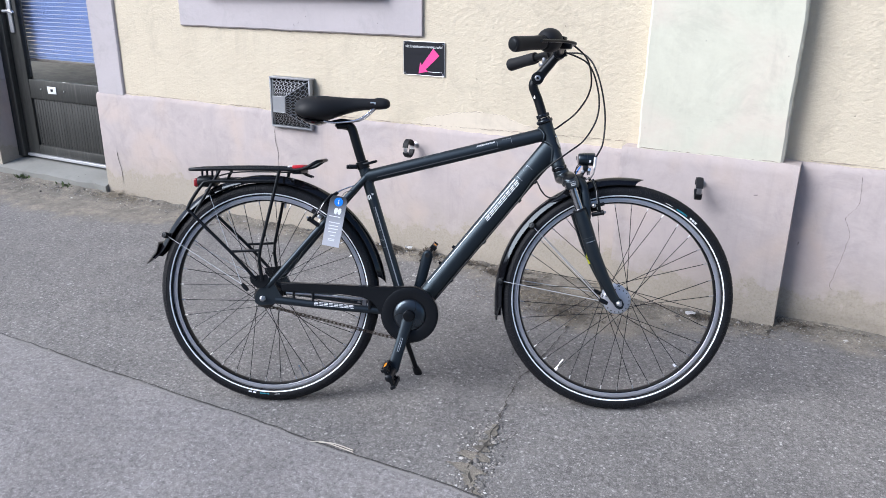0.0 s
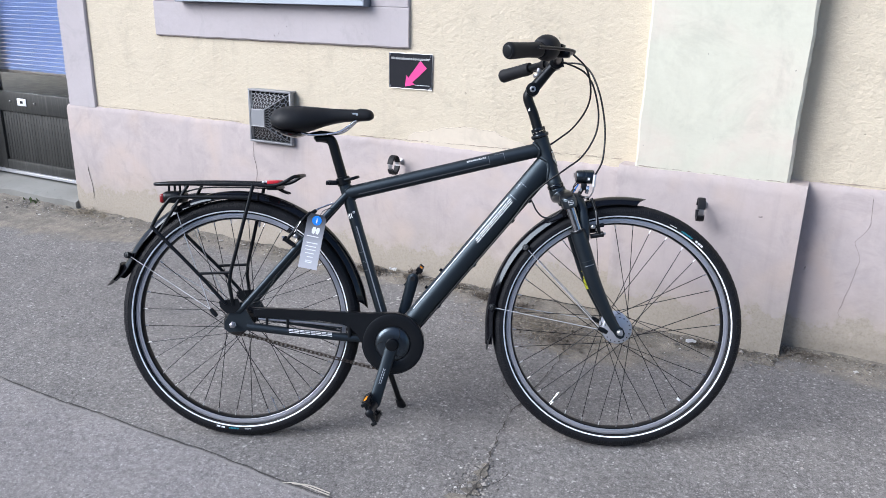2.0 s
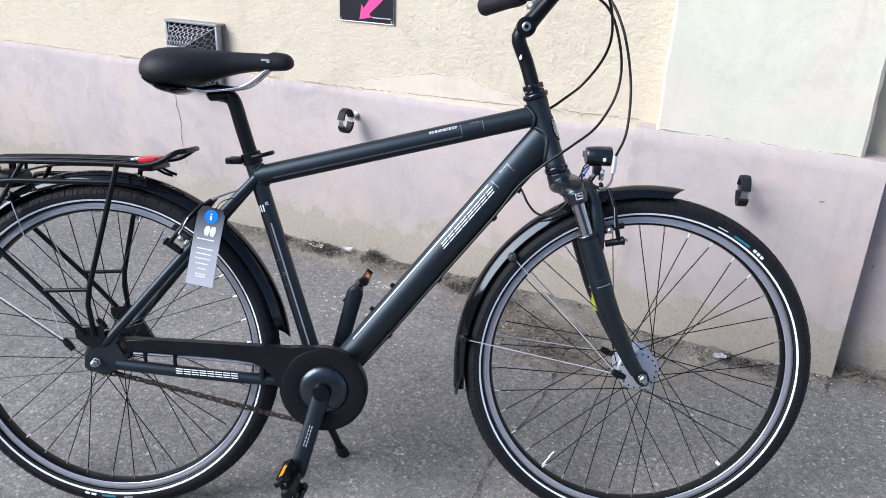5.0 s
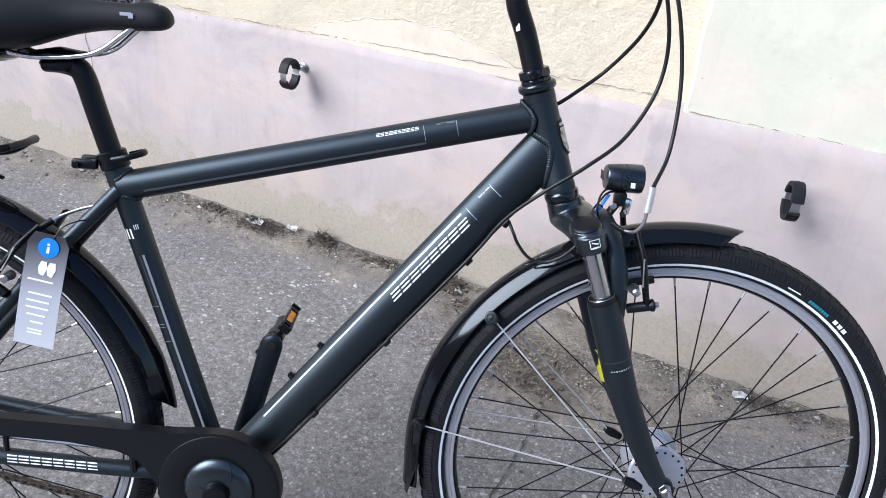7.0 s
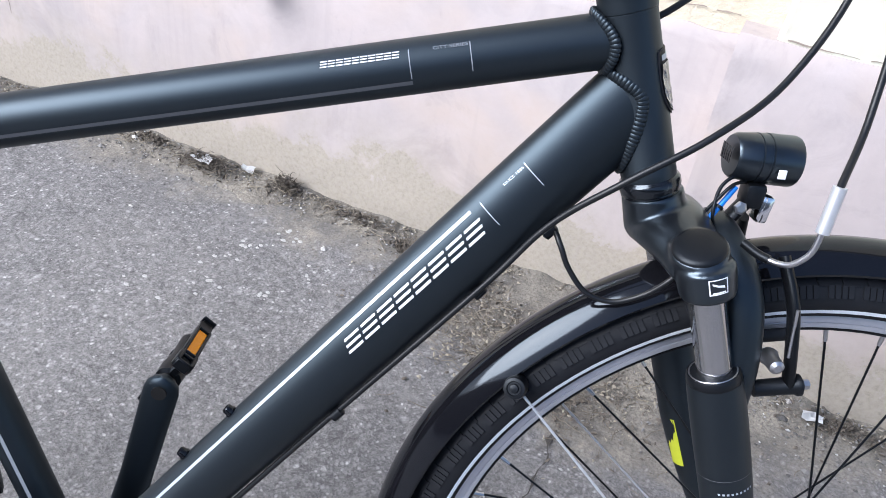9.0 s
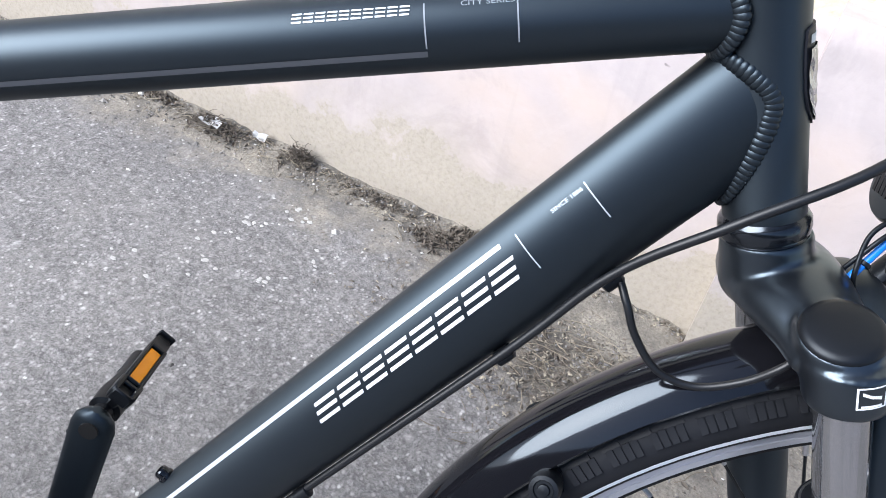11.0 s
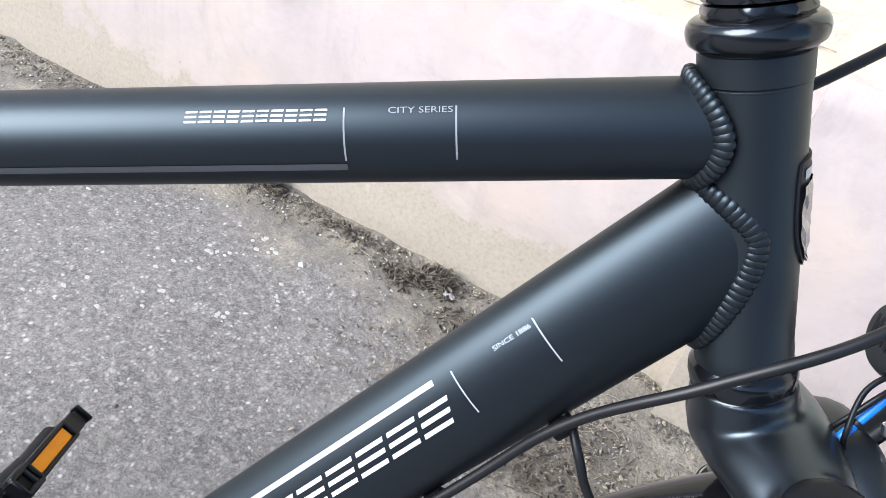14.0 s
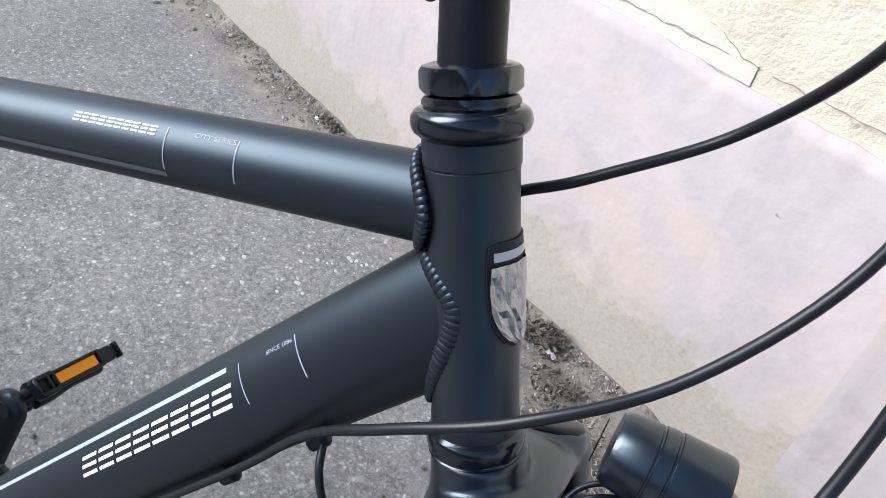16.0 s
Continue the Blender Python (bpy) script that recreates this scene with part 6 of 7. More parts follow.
for x in (0.40, 0.50, 0.60, 0.70):
    bm = B()
    q = TT0 + ttd * ((x - TT0.x) / ttd.x) + V(0, 0.0125, -0.0165)
    lathe(bm, [(-0.004, 0.0018), (-0.003, 0.0032), (0.003, 0.0032), (0.004, 0.0018)], q, ttd, 8)
    part("cable_stop", bm, PLASTIC, top_tube)

# ---- head lamp ----
hl = new("head_lamp")
hl.parent = bike
bm = B()
la, ld = V(0.9690, 0.003, 0.7795), V(1.0, 0.06, -0.02)
lathe(bm, [(0.0, 0.01056), (0.00047, 0.0154), (0.00282, 0.01716), (0.01692, 0.01866), (0.0173, 0.01813), (0.01824, 0.01813), (0.01861, 0.01883), (0.02444, 0.01901), (0.02482, 0.01848), (0.02576, 0.01848), (0.02613, 0.01936), (0.047, 0.01954), (0.04935, 0.01892), (0.04935, 0.01672), (0.04512, 0.01584)], la, ld, 40)
part("lamp_body", bm, CROWN, hl, "black round lamp housing")
bm = B()
lathe(bm, [(0.0450, 0.0160), (0.0470, 0.0132), (0.0478, 0.001)], la, ld, 32)
part("lens", bm, plain("lamp_lens", (0.5, 0.52, 0.55), 0.08, 0.3), hl)
bm = B()
block(bm, (0.006, 0.0012, 0.007), Matrix.Translation((1.0030, -0.0165, 0.7735)), 0.0003, 1)
part("lamp_window", bm, WHITE, hl)
bm = B()
for j in range(5):
    block(bm, (0.0006, 0.003, 0.012), Matrix.Translation((0.9640, -0.010 + 0.004 * j, 0.783)), 0.0002, 1)
part("lamp_mark", bm, PLASTIC, hl)
bm = B()
sweep(bm, spline([(0.992, 0, 0.760), (0.990, 0, 0.748), (0.984, 0, 0.738), (0.974, 0, 0.722)], 5), (0.0075, 0.0055), 12)
block(bm, (0.016, 0.020, 0.020), Matrix.Translation((0.992, 0, 0.752)), 0.004)
part("lamp_bracket", bm, PLASTIC, hl)
bm = B()
block(bm, (0.010, 0.022, 0.022), Matrix.Translation((1.0010, 0, 0.7430)) @ Matrix.Rotation(radians(8), 4, "Y"), 0.003)
part("reflector", bm, CHROME, hl, "small clear front reflector")
bm = B()
lathe(bm, [(0, 0.0052), (0.0022, 0.0052), (0.003, 0.0034)], (0.9815, -0.0095, 0.7430), (0.1, -1, 0.1), 6)
part("bracket_bolt", bm, STEEL, hl, smooth=False)
bm = B()
sweep(bm, spline([(0.9755, -0.008, 0.7585), (0.9670, -0.011, 0.7455), (0.9590, -0.013, 0.7325)], 4), 0.0021, 10)
part("plug", bm, BLUE, hl, "blue wire plug")
bm = B()
lathe(bm, [(-0.0012, 0.0030), (-0.0010, 0.0036), (0.0010, 0.0036), (0.0012, 0.0030)], (0.9650, -0.0117, 0.7425), (0.5, 0.3, 0.8), 12)
part("cable_tie", bm, PLASTIC, hl)
cable("wire", [(0.985, -0.002, 0.762), (0.972, -0.010, 0.760), (0.962, -0.012, 0.748), (0.956, -0.010, 0.735), (0.962, -0.004, 0.722)], 0.0014, PLASTIC, hl)
cable("wire", [(0.985, 0.002, 0.760), (0.974, -0.004, 0.765), (0.964, -0.008, 0.756), (0.960, -0.016, 0.738), (0.968, -0.010, 0.722)], 0.0014, PLASTIC, hl)

# ---- rear rack ----
rack = new("luggage_rack")
rack.parent = bike
for s in (-1, 1):
    y = s * 0.058
    bm = B()
    sweep(bm, spline([(-0.222, s * 0.030, 0.746), (-0.205, y * 0.95, 0.747), (-0.10, y, 0.749), (0.065, y, 0.748), (0.112, y, 0.746), (0.146, y, 0.752), (0.178, y * 0.9, 0.770), (0.190, y * 0.6, 0.773)], 5), 0.0052, 12)
    part("rail", bm, SATIN, rack)
    bm = B()
    sweep(bm, [(0.066, y, 0.746), (0.004, s * 0.078, 0.505), (0.000, s * 0.080, 0.470), (0.008, s * 0.078, 0.408)], 0.0052, 12)
    part("leg", bm, SATIN, rack)
    bm = B()
    sweep(bm, spline([(0.060, y * 1.02, 0.712), (-0.06, y * 1.08, 0.712), (-0.150, y * 1.12, 0.711), (-0.176, s * 0.068, 0.698), (-0.218, s * 0.072, 0.634), (-0.205, s * 0.074, 0.612), (-0.085, s * 0.078, 0.492), (-0.012, s * 0.080, 0.412)], 5), 0.0052, 12)
    part("side_frame", bm, SATIN, rack)
    bm = B()
    sweep(bm, [(-0.120, y, 0.745), (-0.199, s * 0.072, 0.614)], [0.0046, 0.0046], 10)
    part("brace", bm, SATIN, rack)
    bm = B()
    sweep(bm, [(-0.090, s * 0.078, 0.497), (0.002, s * 0.079, 0.502)], [0.0042, 0.0042], 10)
    part("brace", bm, SATIN, rack)
    bm = B()
    plate(bm, [(-0.032, 0.420), (0.022, 0.428), (0.030, 0.404), (0.012, 0.386), (-0.010, 0.384), (-0.030, 0.402)], s * 0.074, s * 0.078)
    part("foot_plate", bm, PLASTIC, rack)
for y in (-0.022, 0.0, 0.022):
    bm = B()
    sweep(bm, spline([(-0.212, y, 0.748), (-0.10, y, 0.7525), (0.02, y, 0.7525), (0.105, y, 0.750)], 4), 0.0042, 10)
    part("top_bar", bm, SATIN, rack)
for x in (-0.19, -0.09, 0.065, 0.118):
    bm = B()
    sweep(bm, [(x, -0.057, 0.747), (x, 0.057, 0.747)], [0.0045, 0.0045], 10, (0, 0, 1))
    part("cross_bar", bm, SATIN, rack)
bm = B()
sweep(bm, spline([(0.190, -0.035, 0.773), (0.194, 0, 0.774), (0.190, 0.035, 0.773)], 4), 0.0052, 10, (0, 0, 1))
part("front_hoop", bm, SATIN, rack)
bm = B()
sweep(bm, spline([(-0.222, -0.030, 0.746), (-0.226, 0, 0.746), (-0.222, 0.030, 0.746)], 4), 0.0052, 10, (0, 0, 1))
part("rear_hoop", bm, SATIN, rack)
bm = B()
sweep(bm, spline([(0.110, -0.012, 0.744), (0.125, -0.012, 0.735), (0.140, -0.012, 0.727), (0.155, -0.010, 0.722)], 4), 0.003, 8)
sweep(bm, spline([(0.110, 0.012, 0.744), (0.125, 0.012, 0.735), (0.140, 0.012, 0.727), (0.155, 0.010, 0.722)], 4), 0.003, 8)
part("fixing_strap", bm, SATIN, rack)
bm = B()
block(bm, (0.034, 0.050, 0.010), Matrix.Translation((0.121, -0.026, 0.7555)), 0.002)
lab_ = part("tag_plate", bm, RED, rack, "red and white rack label")
bm = B()
block(bm, (0.008, 0.040, 0.0042), Matrix.Translation((0.092, -0.026, 0.7560)), 0.001)
block(bm, (0.003, 0.034, 0.0046), Matrix.Translation((0.100, -0.026, 0.7562)), 0.0005)
part("tag_stripe", bm, WHITE, lab_)
# spring clamp plate
bm = B()
block(bm, (0.030, 0.090, 0.010), Matrix.Translation((0.115, 0, 0.738)), 0.004)
part("clamp_plate", bm, PLASTIC, rack)
# tail lamp
bm = B()
block(bm, (0.058, 0.074, 0.034), Matrix.Translation((-0.180, 0, 0.7085)), 0.014, 4)
tl = part("tail_lamp", bm, PLASTIC, rack, "black tail lamp")
bm = B()
block(bm, (0.016, 0.070, 0.027), Matrix.Translation((-0.2065, 0, 0.7055)), 0.006, 3)
part("red_lens", bm, TAILRED, tl)
for x in (-0.190, -0.158):
    for y in (-0.020, 0.020):
        bm = B()
        sweep(bm, [(x, y, 0.722), (x, y, 0.747)], [0.0035, 0.0035], 8, (1, 0, 0))
        part("hanger", bm, SATIN, tl)
bm = B()
sweep(bm, spline([(-0.19, 0.0, 0.712), (-0.10, 0.0, 0.735), (0.0, 0.0, 0.738), (0.09, 0, 0.736)], 4), 0.0022, 8)
part("wire", bm, PLASTIC, tl)
# rear noodle
cable("noodle", [(0.300, -0.010, 0.700), (0.270, -0.013, 0.692), (0.245, -0.018, 0.682), (0.228, -0.028, 0.672), (0.220, -0.034, 0.667)], 0.0024, CHROME)
cable("cable_boot", [(0.236, -0.024, 0.677), (0.224, -0.030, 0.669), (0.212, -0.034, 0.662)], 0.0048, PLASTIC)
# pump pegs and reflector sticks seen between the rack legs
bm = B()
lathe(bm, [(0, 0.002), (0.004, 0.0034), (0.034, 0.0034), (0.038, 0.002)], (0.044, 0.068, 0.618), (0.10, 0, 1), 10)
part("spoke_peg", bm, HUBGREY, rack)


# ---- things on the wall ----
def sign():
    root = tagged(new("wall_sign"), "small dark sign with a pink arrow and white words", "sign")
    root.location = (0.0405, 3.6165, 0.9615)
    w, h = 0.204, 0.1425
    bm = B()
    block(bm, (w, 0.004, h), Matrix.Translation((0, 0, 0)), 0.001, 1)
    board = part("board", bm, SIGNBLACK, root)
    bm = B()
    for a, b in (((-1, -1), (1, -1)), ((1, -1), (1, 1)), ((1, 1), (-1, 1)), ((-1, 1), (-1, -1))):
        p, q = V(a[0] * w / 2, -0.0022, a[1] * h / 2), V(b[0] * w / 2, -0.0022, b[1] * h / 2)
        sweep(bm, [p, q], [0.0010, 0.0010], 6, (0, 1, 0.01))
    part("edge_strip", bm, ALLOY, root)
    bm = B()
    tip, tail = V(-0.026, 0, -0.064), V(0.062, 0, 0.030)
    d = (tip - tail).normalized()
    s = V(-d.z, 0, d.x)
    out = [tail + s * 0.021, tail - s * 0.021, tip - d * 0.038 - s * 0.013, tip - d * 0.040 - s * 0.027, tip, tip - d * 0.040 + s * 0.027, tip - d * 0.038 + s * 0.013]
    bm.faces.new([bm.verts.new((p.x, -0.0026, p.z)) for p in out])
    part("arrow", bm, PINK, root, "bright pink arrow", smooth=False)
    vs, fs = flat_text("Ide lakatolhatod a kerékpárodat!", 1.0)
    k = 0.182 / max(v[0] for v in vs)
    bm = B()
    got = [bm.verts.new((-0.091 + v[0] * k, -0.0027, 0.0455 + v[1] * k * 1.15)) for v in vs]
    for f in fs:
        bm.faces.new([got[i] for i in f])
    part("lettering", bm, WHITE, root, "white words along the top", smooth=False)
    bm = B()
    for i in range(9):
        x = 0.022 + 0.0078 * i
        bm.faces.new([bm.verts.new(c) for c in ((x, -0.0026, -0.056), (x + 0.0062, -0.0026, -0.056), (x + 0.0062, -0.0026, -0.0535), (x, -0.0026, -0.0535))])
    part("small_print", bm, WHITE, root, smooth=False)
    for x in (-1, 1):
        for z in (-1, 1):
            bm = B()
            lathe(bm, [(0.001, 0.0042), (0.0035, 0.0040), (0.005, 0.0025), (0.005, 0.0005)], (x * (w / 2 - 0.007), -0.001, z * (h / 2 - 0.007)), (0, -1, 0), 12)
            part("screw", bm, CHROME, root)


sign()


def perforated(bm, q, nu, nv, hole=0.36):
    """A sheet on the corners q, cut with rows of six-sided holes."""
    q = [Vector(c) for c in q]
    n = (q[1] - q[0]).cross(q[3] - q[0]).normalized()
    at = lambda u, v: (q[0] * (1 - u) + q[1] * u) * (1 - v) + (q[3] * (1 - u) + q[2] * u) * v
    for j in range(nv):
        for i in range(nu):
            c = ((i + 0.5) / nu, (j + 0.5) / nv)
            rim, box = [], []
            for k in range(8):
                a = 2 * math.pi * (k + 0.5) / 8
                rim.append(bm.verts.new(at(c[0] + hole * math.cos(a) / nu, c[1] + hole * math.sin(a) / nv)))
                m = max(abs(math.cos(a)), abs(math.sin(a)))
                box.append(bm.verts.new(at(c[0] + 0.5 * math.cos(a) / m / nu, c[1] + 0.5 * math.sin(a) / m / nv)))
            for k in range(8):
                l = (k + 1) % 8
                bm.faces.new((rim[k], rim[l], box[l], box[k]))


def vent():
    root = tagged(new("wall_vent"), "perforated galvanised sheet vent hood on the wall", "vent")
    x0, x1, z0, z1, y, yf = -0.800, -0.556, 0.594, 0.838, 3.592, 3.492
    cx, cz, h = -0.678, 0.722, 0.037
    f = [(cx - h, yf, cz - h), (cx + h, yf, cz - h), (cx + h, yf, cz + h), (cx - h, yf, cz + h)]
    o = [(x0 + 0.008, y, z0 + 0.008), (x1 - 0.008, y, z0 + 0.008), (x1 - 0.008, y, z1 - 0.008), (x0 + 0.008, y, z1 - 0.008)]
    for a, b, nm in ((0, 1, "bottom_sheet"), (1, 2, "side_sheet"), (2, 3, "top_sheet"), (3, 0, "side_sheet")):
        bm = B()
        perforated(bm, [o[a], o[b], f[b], f[a]], 8, 5, 0.41)
        part(nm, bm, GALV, root, smooth=False)
    bm = B()
    plate(bm, [(cx - h, cz - h), (cx + h, cz - h), (cx + h, cz + h), (cx - h, cz + h)], yf - 0.001, yf + 0.001)
    part("front_sheet", bm, GALV, root, "plain sheet front", smooth=False)
    bm = B()
    for a in range(4):
        sweep(bm, [o[a], f[a]], [0.0022, 0.0022], 6)
        sweep(bm, [f[a], f[(a + 1) % 4]], [0.0018, 0.0018], 6, (0.1, 1, 0.2))
    part("folded_edges", bm, GALV, root)
    for lo, hi in (((x0, 3.575, z0), (x1, 3.60, z0 + 0.009)), ((x0, 3.575, z1 - 0.009), (x1, 3.625, z1)), ((x0, 3.575, z0 + 0.009), (x0 + 0.009, 3.60, z1 - 0.009)), ((x1 - 0.009, 3.575, z0 + 0.009), (x1, 3.60, z1 - 0.009))):
        bm = B()
        span(bm, lo, hi, 0.001)
        part("rim", bm, GALV, root)
    # black sheet in place of the shade inside the hood
    bm = B()
    span(bm, (x0 + 0.010, 3.594, z0 + 0.010), (x1 - 0.010, 3.5985, z1 - 0.010))
    part("hood_shade_sheet", bm, DARKHOLE, root, smooth=False)


vent()


def wall_ring(x, y, z, spin=0.0):
    """Rubber-sleeved locking ring on a short steel arm; y is the wall face."""
    root = tagged(new("wall_ring"), "black rubber-sleeved bicycle locking ring on a short steel arm", "wall ring", "rings along the wall")
    root.matrix_world = Matrix.Translation((x, y, z))
    turn = Matrix.Rotation(spin, 3, "Z")
    bm = B()
    lathe(bm, [(-0.002, 0.013), (0.004, 0.013), (0.006, 0.008), (0.006, 0.0055), (0.040, 0.0055)], (0, 0, 0), (0, -1, 0), 14)
    part("arm", bm, STEEL, root)
    c = V(0, -0.068, -0.004)
    bm = B()
    loops = []
    for k in range(33):
        a = 2 * math.pi * k / 32
        d = V(0, math.cos(a), math.sin(a) * 1.18)
        loops.append([bm.verts.new(c + turn @ (d * r + V(w, 0, 0))) for r, w in ((0.0285, -0.0085), (0.0305, -0.0085), (0.0305, 0.0085), (0.0285, 0.0085))])
    rings(bm, loops, True, False)
    part("ring", bm, STEEL, root)
    for a0, a1 in ((14, 168), (204, 346)):
        bm = B()
        loops = []
        n = 10
        for k in range(n + 1):
            a = radians(a0 + (a1 - a0) * k / n)
            d = V(0, math.cos(a), math.sin(a) * 1.18)
            loops.append([bm.verts.new(c + turn @ (d * r + V(w, 0, 0))) for r, w in ((0.0262, -0.0105), (0.0290, -0.0130), (0.0345, -0.0120), (0.0355, 0), (0.0345, 0.0120), (0.0290, 0.0130), (0.0262, 0.0105))])
        rings(bm, loops)
        part("sleeve", bm, RUBBER, root)
    return root


wall_ring(0.010, 3.60, 0.582)
wall_ring(1.274, 3.525, 0.584, radians(14))


def hang_tag():
    """Card on a loop of string round the seat stay."""
    root = tagged(new("hang_tag"), "grey printed card tag hanging from the bicycle frame", "tag")
    root.matrix_world = STAND
    t, b = V(0.2495, -0.060, 0.668), V(0.2215, -0.074, 0.5165)
    d = (b - t).normalized()
    s = V(-d.z, 0, d.x).normalized()
    if s.x < 0:
        s = -s
    n = d.cross(s).normalized()
    if n.y > 0:
        n = -n
    L, w = (b - t).length, 0.0265
    at = lambda u, v, e=0.0: t + d * (u * L) + s * (v * w) + n * (e + 0.004 * math.sin(u * 2.4))
    m, nt, bs = nodes_of("printed_card")
    sep = nt.nodes.new("ShaderNodeSeparateXYZ")
    nt.links.new(place_of(nt), sep.inputs[0])
    mr = nt.nodes.new("ShaderNodeMapRange")
    mr.inputs["From Min"].default_value, mr.inputs["From Max"].default_value = 0.52, 0.66
    nt.links.new(sep.outputs[2], mr.inputs[0])
    nt.links.new(ramp(nt, mr.outputs[0], [(0.0, (0.50, 0.51, 0.56)), (0.45, (0.40, 0.41, 0.46)), (0.72, (0.20, 0.205, 0.23)), (1.0, (0.03, 0.032, 0.038))]), bs.inputs["Base Color"])
    bs.inputs["Roughness"].default_value = 0.35
    bm = B()
    rows = []
    for u in [i / 12 for i in range(13)]:
        k = 0.72 if u == 0 else 1.0
        rows.append([bm.verts.new(at(u, v * k, e)) for v, e in ((-1, 0), (0, 0), (1, 0), (1, -0.0007), (0, -0.0007), (-1, -0.0007))])
    rings(bm, rows)
    part("card", bm, m, root)
    bm = B()
    for u, v0, v1 in ((0.40, -0.72, 0.55), (0.52, -0.60, 0.60), (0.585, -0.62, 0.50), (0.645, -0.62, 0.52), (0.71, -0.52, 0.40), (0.775, -0.30, 0.35), (0.845, -0.40, 0.35), (0.875, -0.40, 0.35)):
        q = [at(u, v0, 0.0005), at(u, v1, 0.0005), at(u + 0.016, v1, 0.0005), at(u + 0.016, v0, 0.0005)]
        bm.faces.new([bm.verts.new(p) for p in q])
    part("print_bar", bm, WHITE, root, smooth=False)
    bm = B()
    for v0 in (-0.30, 0.12):
        q = [at(0.24, v0 + 0.10, 0.0005), at(0.235, v0 + 0.38, 0.0005), at(0.30, v0 + 0.44, 0.0005), at(0.365, v0 + 0.30, 0.0005), at(0.35, v0 + 0.06, 0.0005), at(0.29, v0, 0.0005)]
        bm.faces.new([bm.verts.new(p) for p in q])
    part("print_mark", bm, WHITE, root, smooth=False)
    bm = B()
    lathe(bm, [(0.0006, 0.0135), (0.0012, 0.0135)], at(0.115, 0.05), n, 24)
    st = part("round_sticker", bm, BLUE, root, "round blue sticker")
    bm = B()
    for u0, u1, v0, v1 in ((0.075, 0.095, -0.02, 0.10), (0.105, 0.16, -0.02, 0.12)):
        q = [at(u0, v0, 0.0016), at(u0, v1, 0.0016), at(u1, v1, 0.0016), at(u1, v0, 0.0016)]
        bm.faces.new([bm.verts.new(p) for p in q])
    part("sticker_mark", bm, WHITE, st, smooth=False)
    bm = B()
    sweep(bm, spline([at(0.06, 0.15, 0.001), (0.265, -0.056, 0.678), (0.283, -0.040, 0.684), (0.285, -0.020, 0.676), (0.272, -0.030, 0.662), at(0.06, 0.15, -0.001)], 5), 0.0009, 6)
    part("string", bm, PLASTIC, root)


hang_tag()

# ---- dirt along the wall ----
rnd = random.Random(7)


def wall_front(x):
    return 3.525 if 0.96 < x < 1.592 else (3.61 if x >= 1.592 else 3.575 if x < -2.1 else 3.60)


def dirt_bank():
    """Sandy dirt swept against the foot of the wall, ragged towards the pavement."""
    bm = B()
    cols = []
    xs = [-3.40 + 0.02 * i for i in range(371)]
    for x in xs:
        f = wall_front(x)
        reach = 0.080 + 0.055 * noise.noise((x * 2.2, 1.5, 0)) + 0.035 * noise.noise((x * 11, 0.5, 0)) + 0.015 * noise.noise((x * 40, 2.5, 0))
        if 0.50 < x < 1.25:
            reach += 0.15 * math.sin(math.pi * (x - 0.50) / 0.75)
        reach = max(0.02, reach)
        hgt = 0.010 + 0.010 * noise.noise((x * 3.1, 9, 0)) + 0.012 * noise.noise((x * 13, 5, 0)) + 0.006 * noise.noise((x * 45, 3, 0))
        line = []
        for k in range(9):
            u = k / 8
            y = f + 0.01 - (reach + 0.01) * u
            z = gz(y) + 0.0035 - 0.0075 * u ** 6 + max(0.0, hgt) * (1 - u) ** 1.7 + 0.004 * noise.noise((x * 19, y * 19, 2)) * (1 - u)
            line.append(bm.verts.new((x, y, z)))
        cols.append(line)
    rings(bm, cols, False, False)
    return tagged(part("dirt_bank", bm, SAND), "sandy dirt swept against the wall foot", "dirt", kind="stuff")


dirt_bank()


